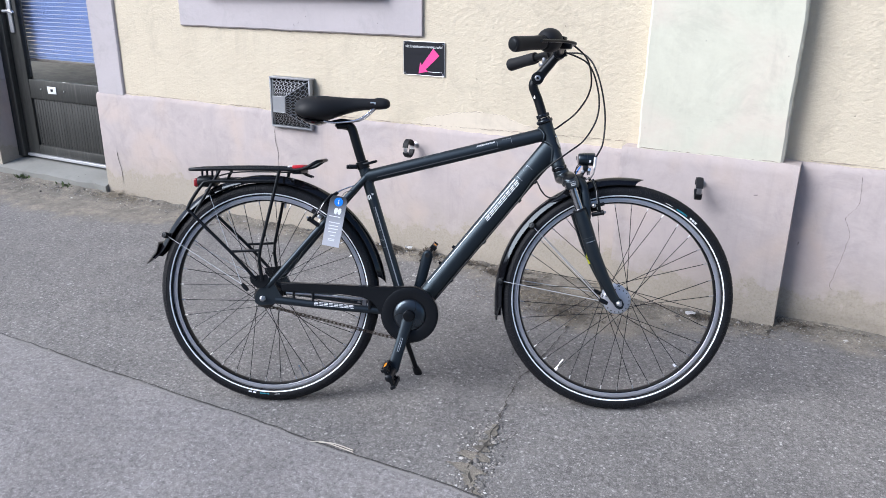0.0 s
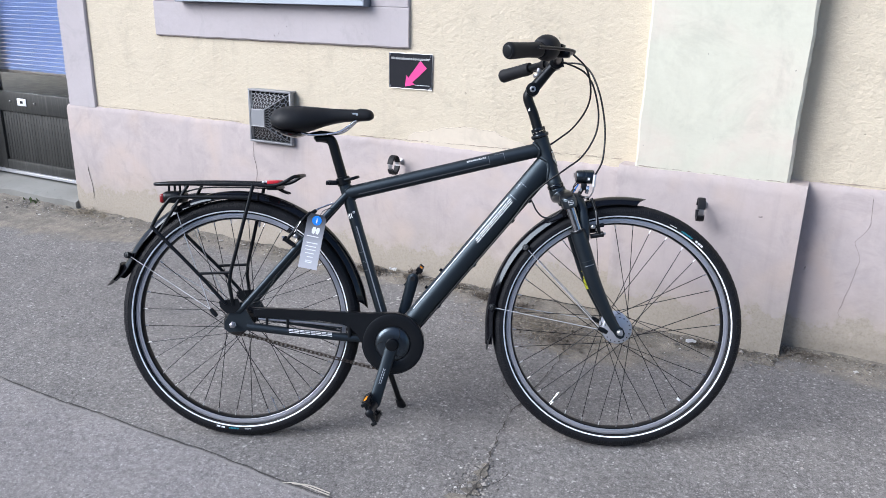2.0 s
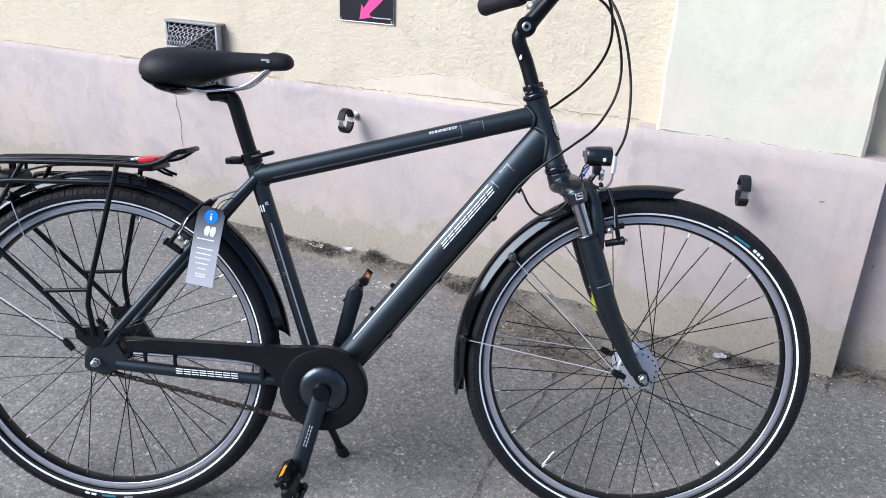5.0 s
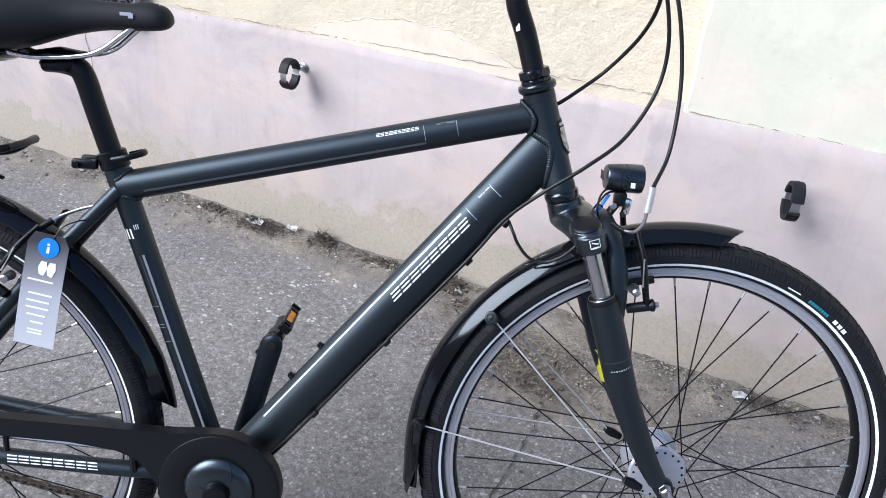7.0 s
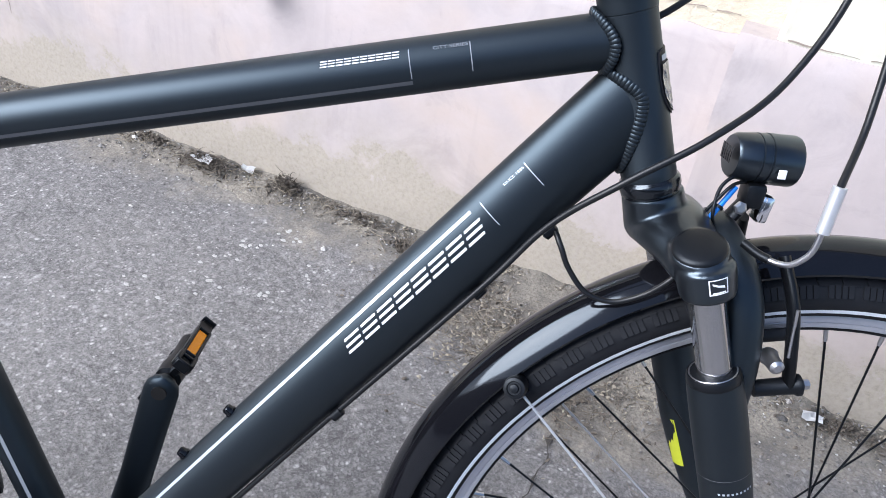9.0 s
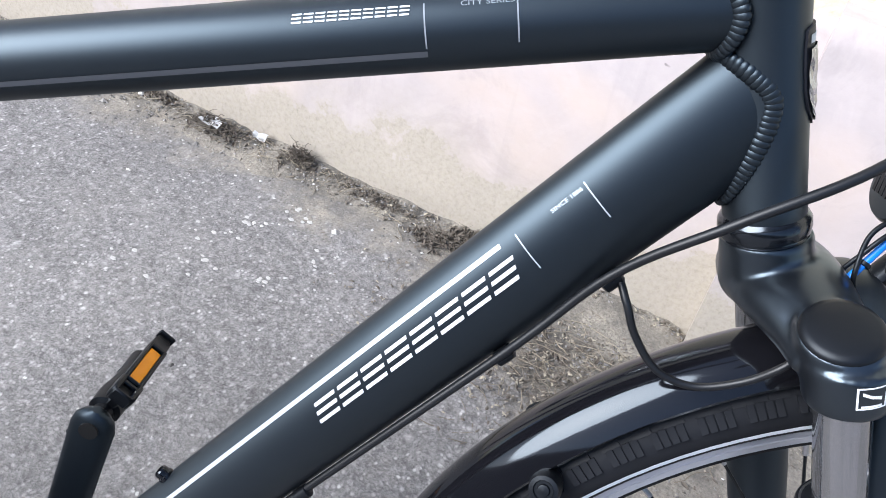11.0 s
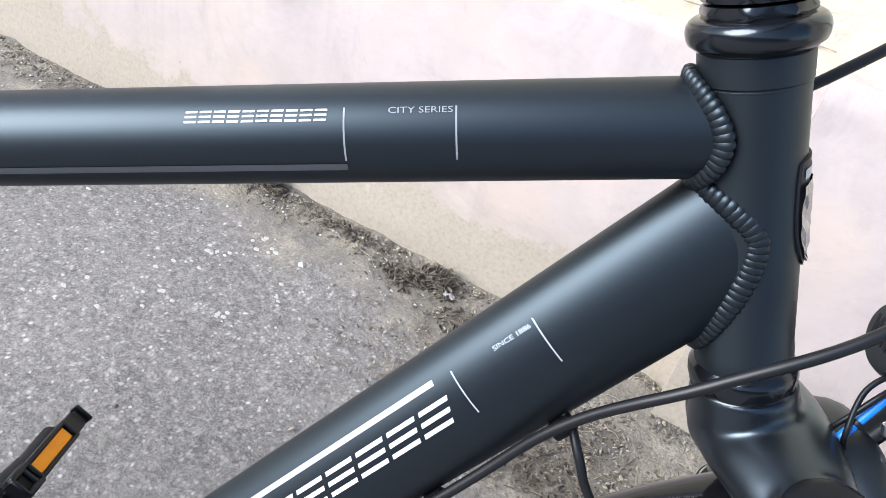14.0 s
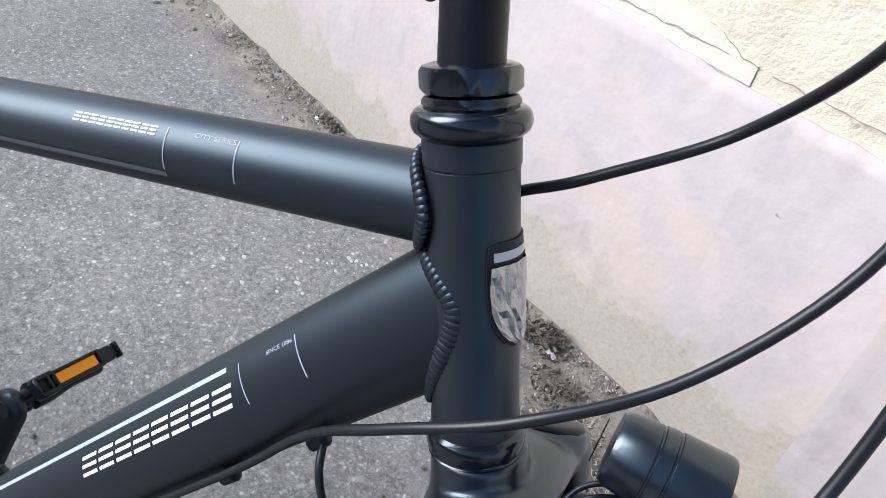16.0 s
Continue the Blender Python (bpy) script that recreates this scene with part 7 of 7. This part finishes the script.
def scatter_grit():
    """Loose stones: many along the wall, fewer over the pavement."""
    verts, faces = [], []
    ico = [(0, 0, 1), (0.9, 0, 0.1), (0.28, 0.85, 0.1), (-0.72, 0.53, 0.1), (-0.72, -0.53, 0.1), (0.28, -0.85, 0.1), (0, 0, -0.6)]
    tri = [(0, 1, 2), (0, 2, 3), (0, 3, 4), (0, 4, 5), (0, 5, 1), (6, 2, 1), (6, 3, 2), (6, 4, 3), (6, 5, 4), (6, 1, 5)]
    for i in range(7000):
        x = rnd.uniform(-3.3, 2.6)
        if i < 4200:
            y = wall_front(x) - abs(rnd.gauss(0, 0.085)) - 0.005
            r = rnd.uniform(0.0012, 0.0042)
        else:
            y = rnd.uniform(2.22, 3.55)
            r = rnd.uniform(0.0010, 0.0024)
            if i > 6100:
                y = 2.34 + rnd.gauss(0, 0.10)
                x = 0.93 - (y - 2.34) * 0.2 + rnd.gauss(0, 0.035)
                y = max(2.215, y)
                r = rnd.uniform(0.0015, 0.0055)
            elif i > 5950:
                x, y = rnd.gauss(0.146, 0.05), rnd.gauss(3.34, 0.025)
        if rnd.random() < 0.035:
            r *= 2.6
        z = gz(y) + (0.012 * max(0.0, 1 - (wall_front(x) - y) / 0.09)) + r * 0.15
        turn = rnd.uniform(0, 6.28)
        sx, sy, sz = r * rnd.uniform(0.8, 1.5), r * rnd.uniform(0.8, 1.2), r * rnd.uniform(0.45, 0.9)
        o = len(verts)
        for a, b, c in ico:
            verts.append((x + (a * math.cos(turn) - b * math.sin(turn)) * sx, y + (a * math.sin(turn) + b * math.cos(turn)) * sy, z + c * sz))
        faces += [(o + p, o + q, o + s) for p, q, s in tri]
    me = bpy.data.meshes.new("loose_grit")
    me.from_pydata(verts, [], faces)
    me.materials.append(GRIT)
    tagged(new("loose_grit", me), "loose pale and grey grit on the asphalt", "grit", kind="stuff")


scatter_grit()


def strand(bm, p, heading, length, r, lift, curl, g):
    """One dry stalk: three bent pieces that taper."""
    pts = [p]
    for k in range(3):
        heading += g.uniform(-curl, curl)
        q = pts[-1] + V(math.cos(heading), math.sin(heading) * 0.8, g.uniform(-lift, lift)) * (length / 3)
        q.y = min(q.y, wall_front(q.x) - 0.006)
        q.z = max(q.z, gz(q.y) + 0.004)
        pts.append(q)
    sweep(bm, pts, [r, r, r * 0.9, r * 0.5], 4, (0.1, 0.9, 0.2))


def straw_heap(name, x, y, sx, sy, n, length, material, label, seed, high=0.02):
    """A loose tangle of stalks, thickest in the middle."""
    g = random.Random(seed)
    bm = B()
    for i in range(n):
        px, py = x + g.gauss(0, sx), y + g.gauss(0, sy)
        py = min(py, wall_front(px) - 0.012)
        near = math.exp(-((px - x) / sx) ** 2 - ((py - y) / sy) ** 2)
        strand(bm, V(px, py, gz(py) + 0.006 + g.uniform(0, high) * near), g.uniform(0, 6.28), g.uniform(*length), g.uniform(0.0004, 0.0010), 0.35, 0.7, g)
    tagged(part(name, bm, material), label, "straw", kind="stuff")


GREYSTRAW = plain("weathered_stalks", (0.155, 0.130, 0.100), 0.85, vary=0.45, scale=30)
straw_heap("straw", 0.80, 3.36, 0.15, 0.085, 260, (0.015, 0.06), GREYSTRAW, "weathered brown stalks and twigs on the dirt", 11)
straw_heap("straw", 0.78, 3.40, 0.14, 0.08, 90, (0.015, 0.07), STRAW, "dry straw lying over the dirt by the wall", 12)
straw_heap("straw", -1.98, 3.565, 0.10, 0.020, 170, (0.04, 0.13), STRAW, "tangle of dry straw at the plinth corner", 13, 0.03)
straw_heap("straw", -0.05, 3.565, 0.30, 0.022, 170, (0.02, 0.08), STRAW, "dry straw and twigs against the wall foot", 14)
straw_heap("straw", 1.55, 3.54, 0.30, 0.035, 120, (0.01, 0.05), GREYSTRAW, "short dry stalks at the wall foot", 15)


def clump(x, y, w, d, h, n, seed):
    """A dark tuft of withered stalks, clods and leaf scraps caught against the wall."""
    g = random.Random(seed)
    bm = B()
    for i in range(n):
        px, py = x + g.gauss(0, w * 0.45), y + g.gauss(0, d * 0.45)
        py = min(py, wall_front(px) - 0.010)
        near = max(0.1, 1 - ((px - x) / w) ** 2 - ((py - y) / d) ** 2)
        z = gz(py) + 0.004 + g.uniform(0, h) * near
        if i % 3:
            strand(bm, V(px, py, z), g.uniform(0, 6.28), g.uniform(0.012, 0.040), g.uniform(0.0004, 0.0009), 0.6, 1.2, g)
        else:
            m = Matrix.Translation((px, py, z)) @ Euler((g.uniform(-1, 1), g.uniform(-1, 1), g.uniform(0, 6.28))).to_matrix().to_4x4()
            l = g.uniform(0.003, 0.009)
            rows = []
            for u, q in ((-1, 0.1), (-0.4, 0.5), (0.3, 0.45), (1, 0.06)):
                rows.append([bm.verts.new(m @ V(u * l, e * q * l, abs(e) * l * 0.4 + g.uniform(-0.15, 0.15) * l)) for e in (-1, 0, 1)])
            rings(bm, rows, False, False)
    tagged(part("debris_tuft", bm, LEAFDRY), "dark tuft of withered leaves and stalks against the wall", "debris", kind="stuff")


for x, y, w, d, h, n, seed in ((0.09, 3.572, 0.050, 0.030, 0.045, 300, 1), (-0.13, 3.560, 0.090, 0.035, 0.030, 380, 2), (-0.32, 3.575, 0.080, 0.022, 0.015, 160, 7), (0.515, 3.560, 0.060, 0.035, 0.042, 340, 3), (0.46, 3.535, 0.060, 0.035, 0.016, 200, 10), (0.30, 3.570, 0.090, 0.022, 0.014, 200, 4), (0.62, 3.50, 0.070, 0.040, 0.020, 170, 5), (1.36, 3.490, 0.110, 0.022, 0.014, 170, 6), (0.86, 3.30, 0.130, 0.080, 0.010, 240, 8), (1.68, 3.575, 0.120, 0.025, 0.012, 130, 9)):
    clump(x, y, w, d, h, n, seed)


def crumbs(name, material, label, n, seed, size):
    """Fine litter: bent chips of bark, leaf and husk along the wall and in the corner of the pilaster."""
    g = random.Random(seed)
    verts, faces = [], []
    for i in range(n):
        if i % 2:
            x, y = g.gauss(0.80, 0.16), g.gauss(3.40, 0.085)
        else:
            x = g.uniform(-0.9, 1.9)
            y = wall_front(x) - 0.008 - abs(g.gauss(0, 0.032 + 0.020 * noise.noise((x * 6.0, 3.0, 0))))
        y = min(y, wall_front(x) - 0.008)
        rise = 0.012 * max(0.0, 1 - (wall_front(x) - y) / 0.05)
        l, q = g.uniform(*size), g.uniform(0.25, 0.6)
        m = Matrix.Translation((x, y, gz(y) + 0.004 + rise + g.uniform(0, 0.004))) @ Euler((g.uniform(-0.6, 0.6), g.uniform(-0.5, 0.5), g.uniform(0, 6.28))).to_matrix().to_4x4()
        o = len(verts)
        for u, e, h in ((-1, 0.1, 0), (-0.3, q, 0.1), (0.5, q * 0.8, 0.15), (1, 0.05, 0), (0.5, -q * 0.7, 0.12), (-0.3, -q, 0.1), (0, 0, 0.38)):
            verts.append(tuple(m @ V(u * l, e * l, h * l)))
        faces += [(o + k, o + (k + 1) % 6, o + 6) for k in range(6)]
    me = bpy.data.meshes.new(name)
    me.from_pydata(verts, [], faces)
    me.materials.append(material)
    tagged(new(name, me), label, "litter", kind="stuff")


crumbs("bark_crumbs", LEAFDRY, "dark crumbs of bark and leaf on the dirt", 2600, 31, (0.002, 0.0065))
crumbs("husk_crumbs", plain("pale_husks", (0.30, 0.265, 0.205), 0.85, vary=0.45, scale=40), "pale husks and chips on the dirt", 1700, 32, (0.002, 0.006))
crumbs("stone_crumbs", plain("grey_chips", (0.20, 0.19, 0.18), 0.85, vary=0.5, scale=40), "grey grit and chips on the dirt", 1500, 33, (0.0015, 0.0055))


def pale_flecks():
    """Flat crushed white flecks trodden into the asphalt."""
    g = random.Random(21)
    bm = B()
    for i in range(165):
        if i < 50:
            cx, cy, q = ((0.152, 3.352, 0.022), (0.205, 3.43, 0.018), (0.269, 3.242, 0.010), (0.159, 3.21, 0.022), (0.10, 3.30, 0.03), (0.30, 3.33, 0.03), (0.02, 3.12, 0.05))[i % 7]
            x, y = g.gauss(cx, q), g.gauss(cy, q * 0.8)
        else:
            x, y = g.uniform(-2.2, 1.9), g.uniform(2.25, 3.45)
        l = g.uniform(0.0025, 0.0075) if i < 50 else g.uniform(0.0015, 0.004)
        k, turn = g.randint(9, 12), g.uniform(0, 6.28)
        rim = []
        for j in range(k):
            a = turn + 2 * math.pi * j / k
            rr = l * g.uniform(0.72, 1.0)
            px, py = x + rr * math.cos(a) * 1.3, y + rr * math.sin(a) * 0.8
            rim.append((px, py, gz(py) + 0.004 * noise.noise((px * 2.1, py * 2.1, 3.0)) + 0.0008))
        top = [bm.verts.new((x + (a - x) * 0.7, y + (b - y) * 0.7, c + 0.0004)) for a, b, c in rim]
        low = [bm.verts.new((a, b, c - 0.002)) for a, b, c in rim]
        bm.faces.new(top)
        for j in range(k):
            bm.faces.new((low[j], low[(j + 1) % k], top[(j + 1) % k], top[j]))
    tagged(part("pale_flecks", bm, plain("crushed_white", (0.37, 0.36, 0.34), 0.8, vary=0.3, scale=60), smooth=False), "crushed white flecks trodden into the asphalt", "flecks", kind="stuff")


pale_flecks()


def litter_scrap(x, y, size, seed):
    r = random.Random(seed)
    bm = B()
    rows = []
    for j in range(4):
        rows.append([bm.verts.new((x + (i - 2) * size * 0.28 + r.uniform(-1, 1) * size * 0.08, y + (j - 1.5) * size * 0.20 + r.uniform(-1, 1) * size * 0.06, gz(y) + 0.020 + r.uniform(0, 0.012))) for i in range(5)])
    rings(bm, rows, False, False)
    bmesh.ops.solidify(bm, geom=list(bm.faces), thickness=0.0006)
    return tagged(part("litter_scrap", bm, LITTER, smooth=False), "crumpled white litter scrap in the dirt", "litter", "litter by the wall")


litter_scrap(-0.135, 3.555, 0.050, 1)
litter_scrap(-0.02, 3.575, 0.034, 2)
litter_scrap(1.30, 3.470, 0.030, 3)
litter_scrap(0.555, 3.528, 0.018, 4)


def straw_stalk():
    bm = B()
    for p in ([(0.455, 2.188, 0), (0.50, 2.200, 0.004), (0.60, 2.199, 0.003)], [(0.480, 2.196, 0), (0.53, 2.206, 0.005), (0.595, 2.208, 0.002)]):
        sweep(bm, spline([(x, y, gz(y) + 0.007 + z) for x, y, z in p], 4), 0.0016, 6)
    tagged(part("straw_stalk", bm, plain("pale_straw", (0.45, 0.42, 0.36), 0.7, vary=0.2)), "pale dry stalk lying on the asphalt seam", "straw")


straw_stalk()


def weeds(x, y, n, seed):
    r = random.Random(seed)
    bm = B()
    for i in range(n):
        px, py = x + r.gauss(0, 0.03), y + r.gauss(0, 0.010)
        a, l = r.uniform(0, 6.28), r.uniform(0.015, 0.04)
        b0 = V(px, py, gz(py) + 0.003)
        d = V(math.cos(a) * 0.5, math.sin(a) * 0.5, r.uniform(0.5, 1.0)) * l
        s = V(-math.sin(a), math.cos(a), 0) * l * 0.16
        v = [bm.verts.new(b0 - s * 0.5), bm.verts.new(b0 + s * 0.5), bm.verts.new(b0 + d * 0.6 + s), bm.verts.new(b0 + d), bm.verts.new(b0 + d * 0.6 - s)]
        bm.faces.new(v)
    tagged(part("weed", bm, WEED, smooth=False), "small green weed at the foot of the doorstep", "weed", "weeds by the doorstep", kind="stuff")


weeds(-2.86, 3.565, 60, 1)
weeds(-2.45, 3.56, 22, 2)


CRACK = [(0.985, 2.205), (0.952, 2.25), (0.922, 2.31), (0.925, 2.40), (0.914, 2.515), (0.890, 2.65), (0.878, 2.78), (0.890, 2.93), (0.903, 3.09), (0.897, 3.24)]


def crack_band(bm, line, width, seed, lift):
    left, right = [], []
    for q in spline(line, 16):
        x, y = float(q[0]), float(q[1])
        w = width(y) * max(0.05, 0.35 + 1.3 * noise.noise((y * 33, seed, 0)) + 0.5 * noise.noise((y * 90, seed, 4)))
        j = 0.010 * noise.noise((y * 22, seed + 8, 0)) + 0.006 * noise.noise((y * 70, seed + 3, 0))
        left.append(bm.verts.new((x - w + j, y, gz(y) + lift)))
        right.append(bm.verts.new((x + w * 0.8 + j, y, gz(y) + lift)))
    rings(bm, [left, right], False, False)


def cracks():
    """A dirt-filled crack from the seam towards the wall, crumbling beside the seam."""
    crumb = soil_heap()
    bm = B()
    crack_band(bm, CRACK[:5], lambda y: 0.065 * max(0.0, 1 - abs(y - 2.32) / 0.22) + 0.012, 2, 0.0040)
    tagged(part("ground_crumble", bm, crumb, smooth=False), "crumbled asphalt and dirt beside the joint", "crack", kind="structure")
    bm = B()
    crack_band(bm, CRACK, lambda y: 0.0055 if y < 2.6 else 0.0040, 5, 0.0050)
    crack_band(bm, [(0.925, 2.40), (0.965, 2.44), (0.985, 2.50)], lambda y: 0.003, 6, 0.0050)
    crack_band(bm, [(0.878, 2.78), (0.850, 2.84), (0.800, 2.90), (0.775, 2.97)], lambda y: 0.002, 7, 0.0050)
    tagged(part("ground_crack", bm, plain("crack_dirt", (0.060, 0.054, 0.048), 0.95, vary=0.4, scale=120, bump=0.5), smooth=False), "dirt-filled crack across the asphalt", "crack", kind="structure")


cracks()


def wall_crack(name, pts, y, width, seed):
    """A thin dark crack in the render."""
    bm = B()
    a, b = [], []
    for i, q in enumerate(spline(pts, 8)):
        x, z = float(q[0]), float(q[1])
        w = width * (0.35 + 0.9 * abs(noise.noise((z * 40, seed, 0))))
        j = 0.004 * noise.noise((z * 31, seed + 4, 0))
        a.append(bm.verts.new((x - w + j, y, z)))
        b.append(bm.verts.new((x + w + j, y, z)))
    rings(bm, [a, b], False, False)
    tagged(part(name, bm, plain("crack_shade", (0.085, 0.072, 0.064), 0.95), smooth=False), "thin crack in the painted render", "crack", kind="structure")


wall_crack("wall_crack_1", [(-0.80, 0.59), (-0.805, 0.52), (-0.790, 0.46), (-0.795, 0.38), (-0.780, 0.28)], 3.5985, 0.0018, 1)
wall_crack("wall_crack_2", [(-1.985, 0.33), (-1.978, 0.28), (-1.965, 0.22), (-1.968, 0.15)], 3.5985, 0.0040, 2)
wall_crack("wall_crack_3", [(1.790, 0.655), (1.795, 0.56), (1.765, 0.50), (1.785, 0.44), (1.772, 0.34), (1.755, 0.24), (1.79, 0.215)], 3.6105, 0.0008, 3)


def peel_top(x):
    """Upper edge of the bare strip where the stucco has come off."""
    k = (x - 0.03) / 0.60
    return 0.690 + 0.060 * max(0.0, math.sin(math.pi * min(1.0, k * 1.05))) ** 0.8 + 0.012 * noise.noise((x * 11, 3, 0)) + 0.006 * noise.noise((x * 43, 1, 0))


def peeled_patch():
    """Stucco gone from the lower edge of the wall: a shallow ragged ledge."""
    bm = B()
    n = 60
    a, b = [], []
    for i in range(n + 1):
        x = 0.03 + 0.60 * i / n
        a.append(bm.verts.new((x, 3.6178, 0.660)))
        b.append(bm.verts.new((x, 3.6178, peel_top(x))))
    c = [bm.verts.new((v.co.x, 3.6205, v.co.z + 0.001)) for v in b]
    rings(bm, [a, b, c], False, False)
    tagged(part("peeled_edge", bm, masonry("bare_cream_plaster", (0.66, 0.585, 0.475), (0.60, 0.53, 0.44), 0.0)), "bare cream plaster where the stucco has come off", "plaster", kind="structure")


peeled_patch()


def seam_line():
    """The open joint between the two layers of asphalt, with a worn pale lip."""
    for name, off, w, mat, lab in (("ground_seam", 0.004, 0.0035, plain("joint_dirt", (0.075, 0.072, 0.07), 0.95, vary=0.4, scale=90), "dark dirt-filled joint in the asphalt"), ("ground_lip", -0.008, 0.006, plain("worn_lip", (0.25, 0.238, 0.232), 0.9, vary=0.35, scale=120, bump=0.6), "pale worn edge of the asphalt layer")):
        bm = B()
        a, b = [], []
        for i in range(520):
            x = -3.4 + 0.0118 * i
            e = 2.196 + 0.010 * noise.noise((x * 3.0, 1.0, 0)) + 0.006 * noise.noise((x * 17.0, 4.0, 0)) + off
            k = w * (0.45 + 0.9 * abs(noise.noise((x * 14, off * 900, 3))))
            a.append(bm.verts.new((x, e - k, gz(e) + 0.0062)))
            b.append(bm.verts.new((x, e + k, gz(e) + (0.0062 if off < 0 else 0.0050))))
        rings(bm, [a, b], False, False)
        tagged(part(name, bm, mat, smooth=False), lab, "joint", kind="structure")


seam_line()


def edge_line(name, pts, y, width, gap, seed, label):
    """A broken dark line of dirt along an edge of the render."""
    bm = B()
    run = []
    for i, (x, z) in enumerate(pts):
        w = width * (noise.noise((x * 9, seed, 0)) * 0.7 + noise.noise((x * 75, seed, 3)) * 0.7 - gap)
        if w > 0.0003:
            z += 0.004 * noise.noise((x * 40, seed, 9))
            run.append((bm.verts.new((x, y, z - w * 0.6)), bm.verts.new((x, y - 0.0004, z + w))))
        else:
            if len(run) > 1:
                rings(bm, [[a for a, b in run], [b for a, b in run]], False, False)
            elif run:
                bm.verts.remove(run[0][0])
                bm.verts.remove(run[0][1])
            run = []
    if len(run) > 1:
        rings(bm, [[a for a, b in run], [b for a, b in run]], False, False)
    elif run:
        bm.verts.remove(run[0][0])
        bm.verts.remove(run[0][1])
    tagged(part(name, bm, plain("ledge_grime", (0.34, 0.285, 0.24), 0.95, vary=0.4, scale=90), smooth=False), label, "grime", kind="structure")


edge_line("ledge_grime_1", [(-2.09 + 0.008 * i, 0.671 + 0.022 * max(0.0, min(1.0, -1.99 + 0.008 * i))) for i in range(381)], 3.6165, 0.0030, -0.34, 3, "dark grime along the top of the plinth")
edge_line("ledge_grime_2", [(1.03 + 0.008 * i, 0.6895) for i in range(62)], 3.5440, 0.0022, -0.30, 5, "dark grime above the pilaster plinth")
edge_line("ledge_grime_3", [(1.60 + 0.01 * i, 0.689) for i in range(140)], 3.6315, 0.003, -0.35, 6, "dark grime along the top of the plinth")
edge_line("ledge_grime_4", [(-1.38 + 0.008 * i, 1.0505) for i in range(176)], 3.6170, 0.004, -0.4, 8, "dark grime under the window band")
edge_line("ledge_grime_5", [(0.03 + 0.005 * i, peel_top(0.03 + 0.005 * i)) for i in range(121)], 3.6162, 0.0013, -0.45, 9, "dark broken edge of the peeled stucco")
